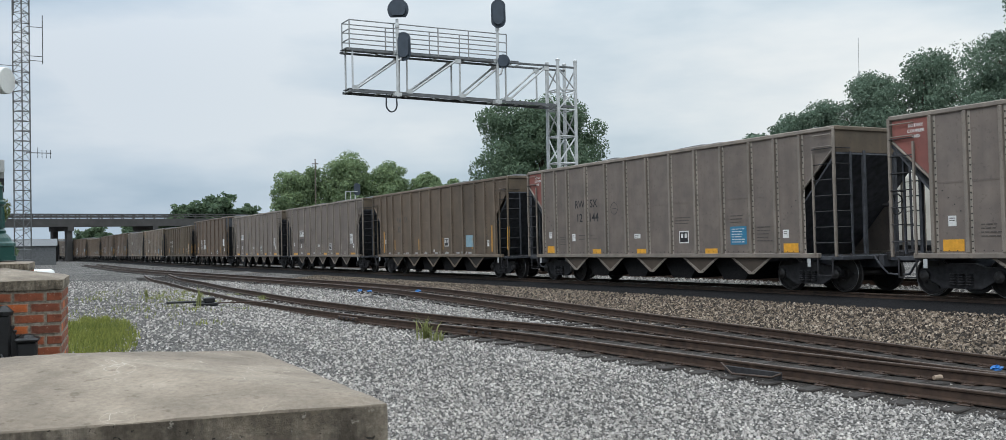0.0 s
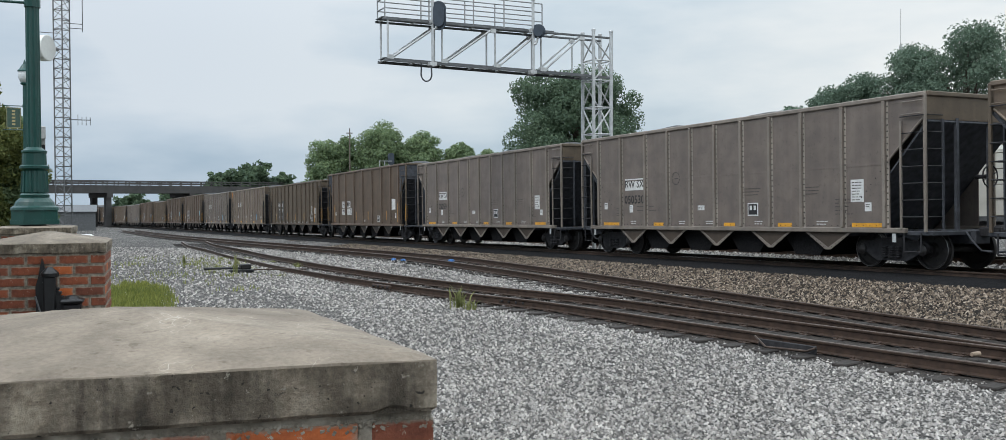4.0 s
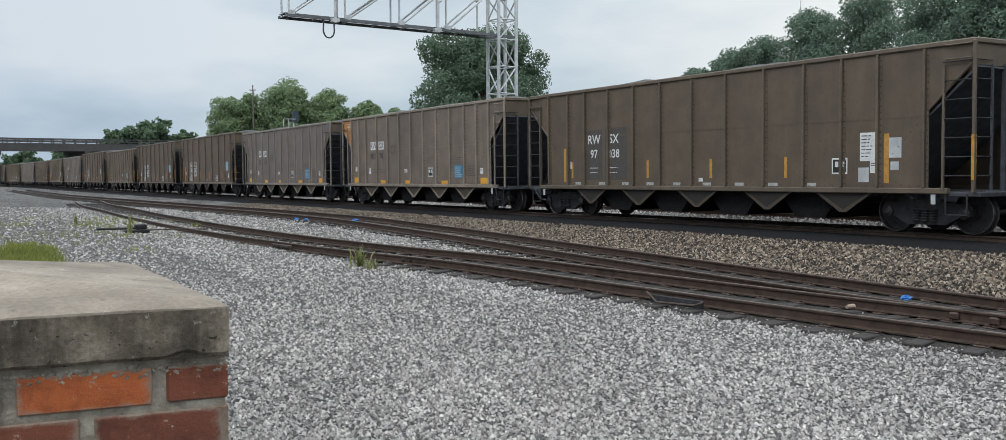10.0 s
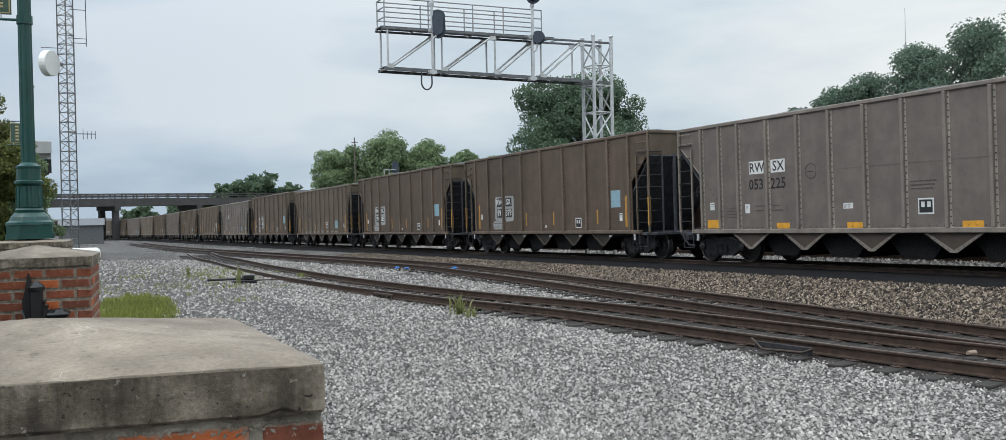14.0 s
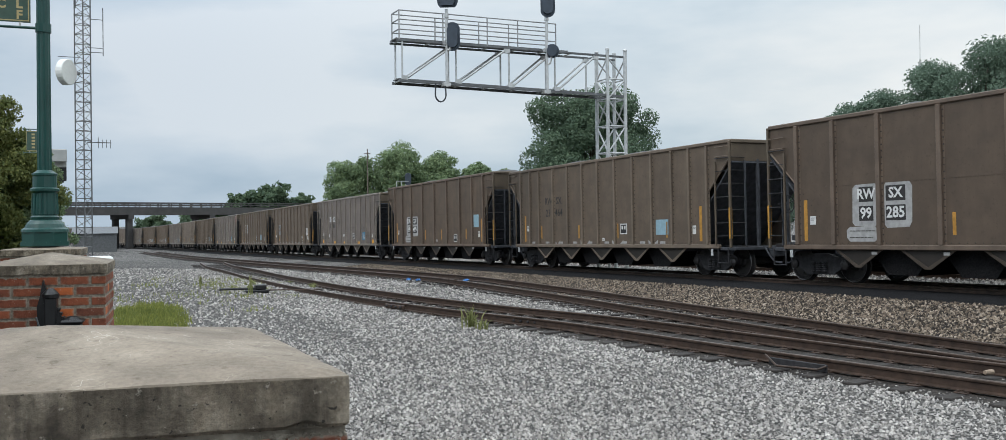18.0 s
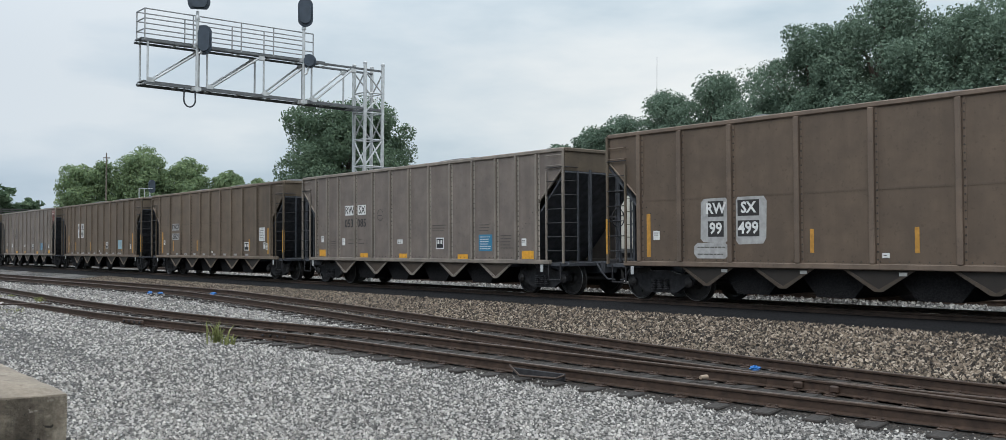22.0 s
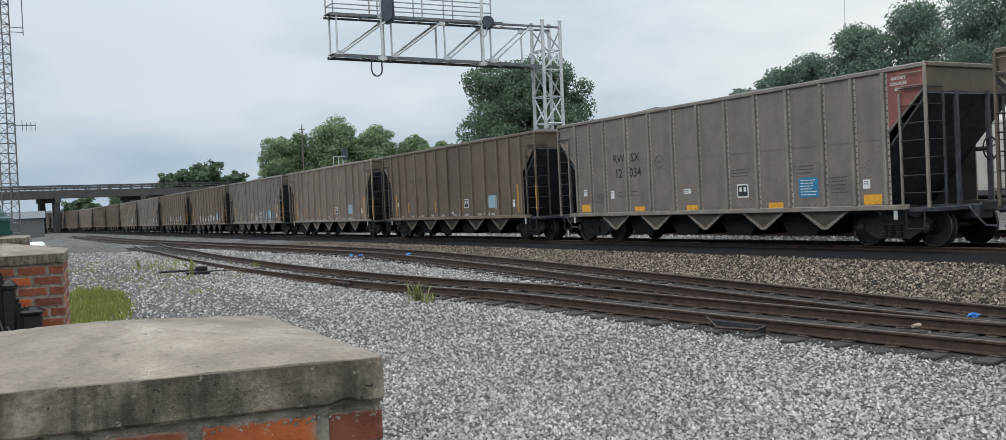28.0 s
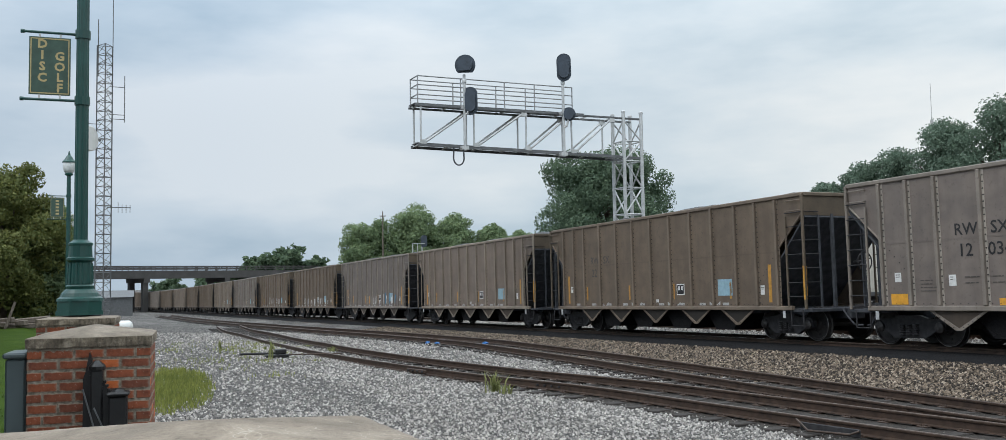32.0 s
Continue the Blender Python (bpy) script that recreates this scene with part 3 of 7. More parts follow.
def smooth_line(pts, step=0.6):
    """Points every step metres along a soft curve through the given ones."""
    p = [Vector(q) for q in pts]
    p = [p[0] * 2 - p[1]] + p + [p[-1] * 2 - p[-2]]
    out = []
    for i in range(1, len(p) - 2):
        n = max(2, int((p[i + 1] - p[i]).length / step))
        for k in range(n):
            t = k / n
            out.append(0.5 * (2 * p[i] + (p[i + 1] - p[i - 1]) * t + (2 * p[i - 1] - 5 * p[i] + 4 * p[i + 1] - p[i + 2]) * t * t + (3 * p[i] - p[i - 1] - 3 * p[i + 1] + p[i + 2]) * t ** 3))
    out.append(p[-2])
    return out


SECOND = smooth_line([(-46, 125), (-28.5, 87), (-20, 70.5), (-11.3, 54.3), (-4.1, 41.2), (1.5, 29.4), (4.6, 22.0), (8.2, 13.7), (12.2, 6.4), (19.5, -6)])
YARD = smooth_line([(-19.2, 64), (-15.8, 54.5), (-12.7, 47.2), (-9.1, 38.3), (-6.3, 32.4), (-3.0, 26.8), (-0.3, 22.9), (2.2, 19.8), (4.3, 16.5), (6.5, 13.1), (8.9, 9.8), (12.0, 5.8), (15.0, 1.0), (19.7, -6.4)])
FALL = 35.0


def fall(y):
    """How far the yard has sunk at y metres ahead."""
    return -GRADE * max(0.0, min(y, 200.0) - FALL)


def side_of(x, y):
    """Metres from the near side of the main line's cars, towards the yard."""
    return (NEAR_X - x) * ACROSS.x + (NEAR_Y - y) * ACROSS.y


def ground_z(x, y):
    """The height of the yard: a bank under the main line, low by the sidings, higher towards the lawn."""
    d = side_of(x, y)
    s = (x - NEAR_X) * math.cos(HEAD) + (y - NEAR_Y) * math.sin(HEAD)
    if s > S_BEND:
        d = d + 0.5 * K_BEND * (s - S_BEND) ** 2
    low = -0.225 + fall(y)
    bank = rail_z(s) - 0.20
    rise = 0.62 * max(0.0, min(1.0, (d - 9.0) / 14.0)) if y < 45 else 0.62 * max(0.0, min(1.0, (d - 9.0) / 14.0)) * max(0.0, 1 - (y - 45) / 40)
    if d < -40:
        return bank - 0.2
    if d < 0.6:
        return bank
    if d < 2.6:
        f = (d - 0.6) / 2.0
        return bank * (1 - f) + low * f
    return low + rise

# ---------------------------------------------------------------- ground
def sheet(name, xs, ys, height, material):
    vs = [(x, y, height(x, y)) for y in ys for x in xs]
    n = len(xs)
    fs = [(j * n + i, j * n + i + 1, (j + 1) * n + i + 1, (j + 1) * n + i) for j in range(len(ys) - 1) for i in range(n - 1)]
    return soup(name, vs, fs, material, smooth=True)


def steps(*spans):
    out = []
    for a, b, d in spans:
        out += list(np.arange(a, b, d))
    return out + [spans[-1][1]]


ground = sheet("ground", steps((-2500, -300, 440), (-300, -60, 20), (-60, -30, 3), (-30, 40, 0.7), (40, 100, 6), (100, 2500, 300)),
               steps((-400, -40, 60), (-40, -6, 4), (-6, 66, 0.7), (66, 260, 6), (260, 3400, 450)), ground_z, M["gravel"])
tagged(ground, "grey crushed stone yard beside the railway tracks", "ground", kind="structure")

# lawn behind the brick piers
AX = Vector((math.cos(radians(18)), math.sin(radians(18))))
AY = Vector((-AX.y, AX.x))


def lawn_edge(y):
    """The lawn's edge towards the yard runs along the row of piers."""
    return -2.0 - 0.335 * (min(y, 11.0) - 1.4) - 0.50 * max(0.0, y - 11.0) - 0.12 * math.sin(y * 0.8)


b_v, b_f = [], []
lawn_rows = steps((6.2, 30, 0.85), (30, 62, 2.0))
for y in lawn_rows:
    e = lawn_edge(y)
    for k in range(31):
        x = e - 34.0 * (k / 30) ** 1.6
        g, f_ = ground_z(x, y), min(1.0, k / 3)
        b_v.append((x, y, g - 0.03 + (max(g, 0.42 if y < 45 else 0.3) + 0.065 - g) * f_ + 0.012 * noise.noise((x, y, 0))))
for j in range(len(lawn_rows) - 1):
    for k in range(30):
        b_f.append((j * 31 + k, j * 31 + k + 1, (j + 1) * 31 + k + 1, (j + 1) * 31 + k))
lawn = tagged(soup("lawn", b_v, b_f, M["lawn"], smooth=True), "mown green lawn beside the station", "lawn", kind="structure")


def lawn_z(x, y):
    return max(ground_z(x, y), 0.42 if y < 45 else 0.3) + 0.03


# ballast bank of the main line
def strip(name, s0, s1, ds, profile, material, centre=MAIN):
    vs, fs = [], []
    ss = np.arange(s0, s1 + 0.01, ds)
    n = len(profile)
    for s in ss:
        for o, dz in profile:
            x, y, h = line(s, centre + o)
            vs.append((x, y, rail_z(s) + dz))
    for j in range(len(ss) - 1):
        for i in range(n - 1):
            fs.append((j * n + i, j * n + i + 1, (j + 1) * n + i + 1, (j + 1) * n + i))
    return soup(name, vs, fs, material, smooth=True)


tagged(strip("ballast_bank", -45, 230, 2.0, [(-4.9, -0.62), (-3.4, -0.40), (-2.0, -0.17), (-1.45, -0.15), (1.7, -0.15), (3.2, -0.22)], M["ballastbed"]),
       "brown crushed stone ballast bank under the main line", "ballast", kind="structure")
tagged(strip("track_bed", -45, 230, 2.0, [(-2.40, -0.235), (-2.15, -0.165), (-1.75, -0.125), (-1.3, -0.115), (1.3, -0.115), (1.6, -0.13)], M["underblack"]), "near-black bed between the main line's rails", "track bed", kind="structure")

# ---------------------------------------------------------------- rails and ties
RAIL = [(-0.066, 0.0), (-0.066, 0.012), (-0.010, 0.030), (-0.009, 0.120), (-0.034, 0.132), (-0.036, 0.158), (-0.028, 0.168), (0.028, 0.168), (0.036, 0.158), (0.034, 0.132), (0.009, 0.120), (0.010, 0.030), (0.066, 0.012), (0.066, 0.0)]


def rail(name, pts, off, height, parent, head):
    """A rail off metres beside a line of points, its head at the given height."""
    vs, fs, mi = [], [], []
    n = len(RAIL)
    for i, p in enumerate(pts):
        d = (pts[min(i + 1, len(pts) - 1)] - pts[max(i - 1, 0)]).normalized()
        nx, ny = -d.y, d.x
        q = p + Vector((nx, ny)) * off
        z = height(p)
        vs += [(q.x + nx * a, q.y + ny * a, z - 0.168 + c) for a, c in RAIL]
    for i in range(len(pts) - 1):
        for k in range(n):
            fs.append((i * n + k, i * n + (k + 1) % n, (i + 1) * n + (k + 1) % n, (i + 1) * n + k))
            mi.append(1 if k in (6,) else 0)
    ob = soup(name, vs, fs, M["rail"], parent)
    ob.data.materials.append(head)
    ob.data.polygons.foreach_set("material_index", mi)
    return ob


def tie_mesh(length):
    return B().box(-length / 2, length / 2, -0.115, 0.115, -0.15, 0.0, bev=0.015).mesh("tie", [M["tie"]])


TIE, LONGTIE = tie_mesh(2.6), tie_mesh(3.9)
PLATE = B().box(-0.16, 0.16, -0.09, 0.09, 0.0, 0.018, bev=0.006)
for sx in (-0.105, 0.105):
    for sy in (-0.05, 0.05):
        PLATE.lathe([(0.020, 0.018), (0.022, 0.036), (0.012, 0.044)], 6, (sx, sy, 0))
PLATE = PLATE.mesh("tie_plate", [M["rail"]])


def low_z(p):
    return fall(p.y)


def lay_track(name, pts, height, head, label, spacing=0.52, near=None, long_from=None, plates=True):
    t = thing(name, Matrix(), label, "track", kind="structure")
    for off in (0.7525, -0.7525):
        rail("rail", pts, off, height, t, head)
    acc, far_v, far_f = 0.0, [], []
    for a, b in zip(pts, pts[1:]):
        acc += (b - a).length
        if acc < spacing:
            continue
        acc -= spacing
        ang = math.degrees(math.atan2(b.y - a.y, b.x - a.x)) + 90 + rng.uniform(-1.5, 1.5)
        z = height(a) - 0.182 + rng.uniform(-0.008, 0.006)
        wide = long_from is not None and a.y < long_from
        mt = pose(a.x, a.y, z, 0, rng.uniform(-0.4, 0.4), ang)
        if near(a):
            ob = new("tie", LONGTIE if wide else TIE)
            ob.parent, ob.matrix_basis = t, mt
            for off in (0.7525, -0.7525) if plates else ():
                pl = new("tie_plate", PLATE)
                pl.parent, pl.matrix_basis = ob, pose(off, 0, 0.0)
        else:
            n = len(far_v)
            far_v += [tuple(mt @ Vector((x, y, q))) for q in (-0.1, 0) for y in (-0.115, 0.115) for x in (-1.3, 1.3)]
            far_f += [tuple(n + i for i in f) for f in ((0, 2, 3, 1), (4, 5, 7, 6), (0, 1, 5, 4), (2, 6, 7, 3), (0, 4, 6, 2), (1, 3, 7, 5))]
    if far_v:
        tagged(soup("far_ties", far_v, far_f, M["tie"], t), kind="stuff")
    return t


second_track = lay_track("track_second", SECOND, low_z, M["railtop"], "rusty siding track on dark timber ties", near=lambda p: 2 < p.y < 34)
yard_track = lay_track("track_yard", YARD, low_z, M["railtop"], "rusty yard track merging through a turnout", near=lambda p: 2 < p.y < 34)
m = Mat("oily_track_dirt", 0.95)
v = m.t.nodes.new("ShaderNodeTexVoronoi")
v.inputs["Scale"].default_value = 28
m.link(m.co, v.inputs["Vector"])
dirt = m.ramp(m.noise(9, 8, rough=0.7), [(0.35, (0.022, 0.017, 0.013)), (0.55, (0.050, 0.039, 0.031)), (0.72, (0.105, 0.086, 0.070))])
# dirt tone, with gap shade multiplied into the rims of its cells
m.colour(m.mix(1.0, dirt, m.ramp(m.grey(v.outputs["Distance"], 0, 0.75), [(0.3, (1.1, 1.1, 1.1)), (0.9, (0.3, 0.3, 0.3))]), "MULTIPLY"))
m.bump(v.outputs["Distance"], 0.9, -0.03)
M["trackdirt"] = m.m


def track_dirt(name, pts, label):
    vs, fs = [], []
    use = [p for p in pts if p.y < 21]
    for i, p in enumerate(use):
        d = (use[min(i + 1, len(use) - 1)] - use[max(i - 1, 0)]).normalized()
        for off in (-1.20, -0.80, 0.80, 1.20):
            vs.append((p.x - d.y * off, p.y + d.x * off, low_z(p) - (0.222 if abs(off) > 0.9 else 0.196)))
    for i in range(len(use) - 1):
        for k in range(3):
            fs.append((i * 4 + k, i * 4 + k + 1, i * 4 + k + 5, i * 4 + k + 4))
    return tagged(soup(name, vs, fs, M["trackdirt"], smooth=True), label, "track bed", kind="structure")


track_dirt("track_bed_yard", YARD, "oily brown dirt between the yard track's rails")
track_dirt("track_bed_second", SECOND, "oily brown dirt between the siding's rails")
MAINPTS = [Vector(line(s, MAIN)[:2]) for s in np.arange(-45, 230, 1.5)]
FARPTS = [Vector(line(s, FARTRACK)[:2]) for s in np.arange(-45, 230, 1.5)]


def main_z(p):
    return rail_z((p.x - NEAR_X) * math.cos(HEAD) + (p.y - NEAR_Y) * math.sin(HEAD))


main_track = lay_track("track_main", MAINPTS, main_z, M["railshine"], "main line track with worn bright rail heads", near=lambda p: 8 < p.y < 36, plates=False)
far_track = lay_track("track_far", FARPTS, lambda p: main_z(p) - 0.05, M["railtop"], "farther track behind the coal train", near=lambda p: 14 < p.y < 32, plates=False)

# ---------------------------------------------------------------- coal cars
LEN, TOP, SILL = 7.30, 4.04, 0.95
KNEE, KNEE_Z, CUT_Z = 6.29, 2.58, 3.46
RIBS = (-6.24, -5.42, -4.62, -3.44, -2.29, -1.18, -0.07, 1.06, 2.20, 3.31, 4.43, 5.34, 6.22)
RIBS_FEW = (-6.22, -4.85, -3.44, -2.24, -1.10, 0.03, 1.18, 2.33, 3.50, 4.88, 6.16)
RIBS_WIDE = (-6.18, -4.90, -3.45, -1.72, -0.03, 1.69, 3.34, 4.82, 6.10)
RIBS_DARK = (-6.20, -5.15, -4.27, -3.12, -1.95, -0.80, 0.46, 1.70, 2.98, 4.20, 5.26, 6.20)
PITCH = 16.2


def hopper(kind, body, rib, ribs, wide_rib=0.10, label="", near=True, LEN=LEN, TOP=TOP):
    """A coal hopper car: sides with stakes, cut-away ends with slope sheets, ladders, hopper chutes, two trucks. The rails are at z = 0."""
    more = LEN - 7.30
    KNEE = 6.29 + more
    corner = rib if kind in ("alu", "few", "tan") else M["dark_rib"]
    strip = M["strip"] if kind in ("alu", "few") else rib
    car = thing("coal_hopper_car", Matrix(), label, "railway wagon", "coal train")
    for sy in (-1, 1):
        y0 = sy * 1.53
        side = part("side_sheet", B().plate([(-KNEE, SILL), (KNEE, SILL), (KNEE, KNEE_Z), (LEN - 0.06, CUT_Z), (LEN - 0.06, TOP - 0.06), (-LEN + 0.06, TOP - 0.06), (-LEN + 0.06, CUT_Z), (-KNEE, KNEE_Z)], "y", y0 - 0.008, y0 + 0.008), body, car)
        part("top_chord", B().box(-LEN, LEN, y0 - 0.055, y0 + 0.055, TOP - 0.11, TOP, bev=0.02), rib, car)
        part("side_sill", B().box(-6.75 - more, 6.75 + more, y0 - 0.07, y0 + 0.06, SILL - 0.09, SILL + 0.03, bev=0.015), rib, car)
        seam = B().box(-KNEE, KNEE, y0 + sy * 0.006, y0 + sy * 0.014, 2.45, 2.49)
        part("seam_strap", seam, body, side)
        if near and sy < 0:
            dots = B()
            for j in range(62):
                dots.lathe([(0.016, -1.536), (0.011, -1.550)], 5, ((-6.1 + j * 0.2) * KNEE / 6.29, 0, SILL + 0.075), axis="y")
            for sx in (-1, 1):
                for j in range(5):
                    dots.lathe([(0.017, -1.536), (0.012, -1.550)], 5, (sx * (KNEE - 0.27 - 0.14 * j), 0, 2.30 - 0.15 * j), axis="y")
            tagged(part("bolt_row", dots, M["rivet"], side), kind="stuff")
            for sx in (-1, 1):
                part("sill_tag", B().box(sx * (6.45 + more) - 0.05, sx * (6.45 + more) + 0.05, -1.60, -1.585, SILL - 0.30, SILL - 0.10), M["galv"], car)
        back = B()
        for x in ribs:
            r = B().box(x - wide_rib / 2, x + wide_rib / 2, y0 if sy > 0 else y0 - 0.085, y0 + 0.085 if sy > 0 else y0, SILL + 0.03, TOP - 0.11, bev=0.012)
            if sy > 0:
                back.v, back.f, back.mi = back.v + r.v, back.f + [tuple(len(back.v) + i for i in f) for f in r.f], back.mi + r.mi
                continue
            for j in range(20 if near else 0):
                z = SILL + 0.12 + j * (TOP - SILL - 0.36) / 19
                r.lathe([(0.023, 0.004), (0.017, -0.018)], 5, (x + wide_rib / 2 + 0.035, y0 - 0.012, z), axis="y", mat=1)
            r.box(x + wide_rib / 2 + 0.006, x + wide_rib / 2 + 0.064, y0 - 0.016, y0 - 0.0085, SILL + 0.03, TOP - 0.11, mat=2)
            part("side_stake", r, [rib, M["rivet"], strip], car)
        if sy > 0:
            part("back_bracing", back, rib, side)
        for sx in (-1, 1):
            ang = B()
            ang.path([(sx * KNEE, y0 + sy * 0.012, KNEE_Z), (sx * (LEN - 0.06), y0 + sy * 0.012, CUT_Z)], 0.028, 6)
            part("slope_edge", ang, rib, car)
    for sx in (-1, 1):
        part("corner_post", B().box(sx * LEN - 0.035, sx * LEN + 0.035, -1.61, -1.54, SILL - 0.06, TOP - 0.05, bev=0.012), corner, car)
        part("corner_post", B().box(sx * LEN - 0.05, sx * LEN + 0.05, 1.52, 1.62, SILL - 0.06, TOP - 0.05, bev=0.012), rib, car)
        # end panel and chord take dark browns that paint the shaded end
        part("end_panel", B().box(sx * LEN - 0.012, sx * LEN + 0.012, -1.52, 1.52, CUT_Z - 0.05, TOP - 0.04), M["dark"], car)
        part("end_chord", B().box(sx * LEN - 0.06, sx * LEN + 0.06, -1.53, 1.53, TOP - 0.11, TOP, bev=0.02), M["dark_rib"], car)
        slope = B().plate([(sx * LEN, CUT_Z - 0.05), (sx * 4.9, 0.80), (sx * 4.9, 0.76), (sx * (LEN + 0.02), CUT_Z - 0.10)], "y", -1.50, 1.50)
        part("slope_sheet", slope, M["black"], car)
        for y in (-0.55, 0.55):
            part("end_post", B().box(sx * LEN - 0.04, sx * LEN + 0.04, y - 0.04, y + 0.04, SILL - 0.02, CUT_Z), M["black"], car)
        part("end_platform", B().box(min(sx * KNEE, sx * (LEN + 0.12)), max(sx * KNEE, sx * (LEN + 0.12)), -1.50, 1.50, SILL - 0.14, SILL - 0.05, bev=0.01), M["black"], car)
        part("centre_sill", B().box(min(sx * 4.0, sx * (LEN + 0.25)), max(sx * 4.0, sx * (LEN + 0.25)), -0.25, 0.25, 0.60, 0.92, bev=0.02), M["black"], car)
        cp = B().box(min(sx * (LEN + 0.2), sx * (LEN + 0.7)), max(sx * (LEN + 0.2), sx * (LEN + 0.7)), -0.11, 0.11, 0.76, 0.98, bev=0.03)
        cp.box(min(sx * (LEN + 0.6), sx * (LEN + 0.82)), max(sx * (LEN + 0.6), sx * (LEN + 0.82)), -0.19, 0.15, 0.72, 1.02, bev=0.05)
        part("coupler", cp, M["frame"], car)
        hose = B().path([(sx * (LEN + q), y, z) for q, y, z in ((0.15, -0.45, 0.88), (0.32, -0.45, 0.66), (0.50, -0.40, 0.46), (0.72, -0.32, 0.44))], 0.026, 6)
        part("brake_hose", hose, M["black"], car)
        for sy in (-1, 1):
            one = near and sy < 0
            lb, eb = B(), B()
            for k in range(0 if one else 7):
                z = SILL + 0.28 + k * 0.38
                lb.tube((sx * (6.64 + more), sy * 1.60, z), (sx * LEN, sy * 1.60, z), 0.014, 6)
                eb.tube((sx * (LEN + 0.05), sy * 1.06, z), (sx * (LEN + 0.05), sy * 1.55, z), 0.014, 6)
            lad = part("ladder", lb.box(sx * (6.66 + more) - 0.025, sx * (6.66 + more) + 0.025, sy * 1.60 - 0.02, sy * 1.60 + 0.02, SILL, 3.42), corner, car)
            if not one:
                tagged(lad, kind="stuff")
            for k in range(7 if one else 0):
                z = SILL + 0.28 + k * 0.38
                part("rung", B().tube((sx * (6.64 + more), sy * 1.60, z), (sx * LEN, sy * 1.60, z), 0.014, 6), M["frame"], lad)
            end = part("end_ladder", eb.box(sx * (LEN + 0.05) - 0.02, sx * (LEN + 0.05) + 0.02, sy * 1.06 - 0.025, sy * 1.06 + 0.025, SILL, 3.42), M["black"], car)
            if not one:
                tagged(end, kind="stuff")
            for k in range(7 if one else 0):
                z = SILL + 0.28 + k * 0.38
                part("rung", B().tube((sx * (LEN + 0.05), sy * 1.06, z), (sx * (LEN + 0.05), sy * 1.55, z), 0.014, 6), M["frame"], end)
        for z in (3.56, 3.84) if near else ():
            part("grab_iron", B().path([(sx * (LEN - 0.62), -1.535, z), (sx * (LEN - 0.62), -1.60, z), (sx * (LEN - 0.05), -1.60, z)], 0.014, 6), rib, car)
        st = B().path([(sx * (LEN - q), -1.56, z) for q, z in ((0.60, SILL - 0.08), (0.60, 0.44), (0.14, 0.44), (0.14, SILL - 0.08))], 0.022, 6)
        part("sill_step", st, M["frame"], car)
    wheel = B()
    wheel.tube((LEN - 0.35, 0.55, 2.15), (LEN - 0.05, 0.55, 2.15), 0.05, 8)
    rim = [(LEN + 0.03, 0.55 + 0.26 * math.cos(k * math.tau / 16), 2.15 + 0.26 * math.sin(k * math.tau / 16)) for k in range(17)]
    wheel.path(rim, 0.018, 5)
    for k in range(4):
        a0 = k * math.tau / 4 + 0.4
        wheel.tube((LEN + 0.02, 0.55, 2.15), (LEN + 0.03, 0.55 + 0.26 * math.cos(a0), 2.15 + 0.26 * math.sin(a0)), 0.014, 5)
    part("brake_wheel", wheel, M["frame"], car, "round hand brake wheel")
    part("air_reservoir", B().lathe([(0.02, -0.65), (0.2, -0.6), (0.22, -0.5), (0.22, 0.5), (0.2, 0.6), (0.02, 0.65)], 12, (-6.5 - more, 0.35, 1.32), axis="y"), M["frame"], car)
    # hopper chutes below the sills
    for k, x in enumerate(q * KNEE / 6.29 for q in (-4.2, -2.15, 0.05, 2.3, 4.35)):
        for sy in (-1, 1):
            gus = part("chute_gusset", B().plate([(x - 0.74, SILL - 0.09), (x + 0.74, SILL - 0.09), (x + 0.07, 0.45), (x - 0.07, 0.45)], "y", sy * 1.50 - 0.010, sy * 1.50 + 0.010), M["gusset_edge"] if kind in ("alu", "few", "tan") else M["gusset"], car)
            for q in (-1, 1) if sy < 0 else ():
                edge = B().plate([(x + q * 0.76, SILL - 0.09), (x + q * 0.66, SILL - 0.09), (x, 0.475), (x, 0.425), (x + q * 0.09, 0.43)], "y", -1.530, -1.512)
                for j in range(5 if near else 0):
                    u = (j + 0.5) / 5
                    edge.lathe([(0.016, -1.531), (0.011, -1.540)], 5, (x + q * (0.07 + 0.60 * u), 0, 0.465 + (SILL - 0.60) * u), axis="y", mat=1)
                part("gusset_edge", edge, [rib if kind in ("alu", "few", "tan", "brown") else M["gusset_edge"], M["rivet"]], gus)
            if near and kind == "wide" and sy < 0:
                part("gusset_tag", B().box(x + 0.44, x + 0.60, -1.548, -1.531, SILL - 0.20, SILL - 0.13), M["patch"], gus)
        if k < 4:
            xc = x + 1.08
            # near-black puts the shade under the car into the chute's colour
            part("hopper_chute", B().plate([(xc - 0.95, SILL - 0.05), (xc + 0.95, SILL - 0.05), (xc + 0.42, 0.26), (xc - 0.42, 0.26)], "y", -1.25, 1.25), M["underblack"], car)
    part("underframe", B().box(-4.8, 4.8, -0.5, 0.5, 0.62, SILL), M["underblack"], car)
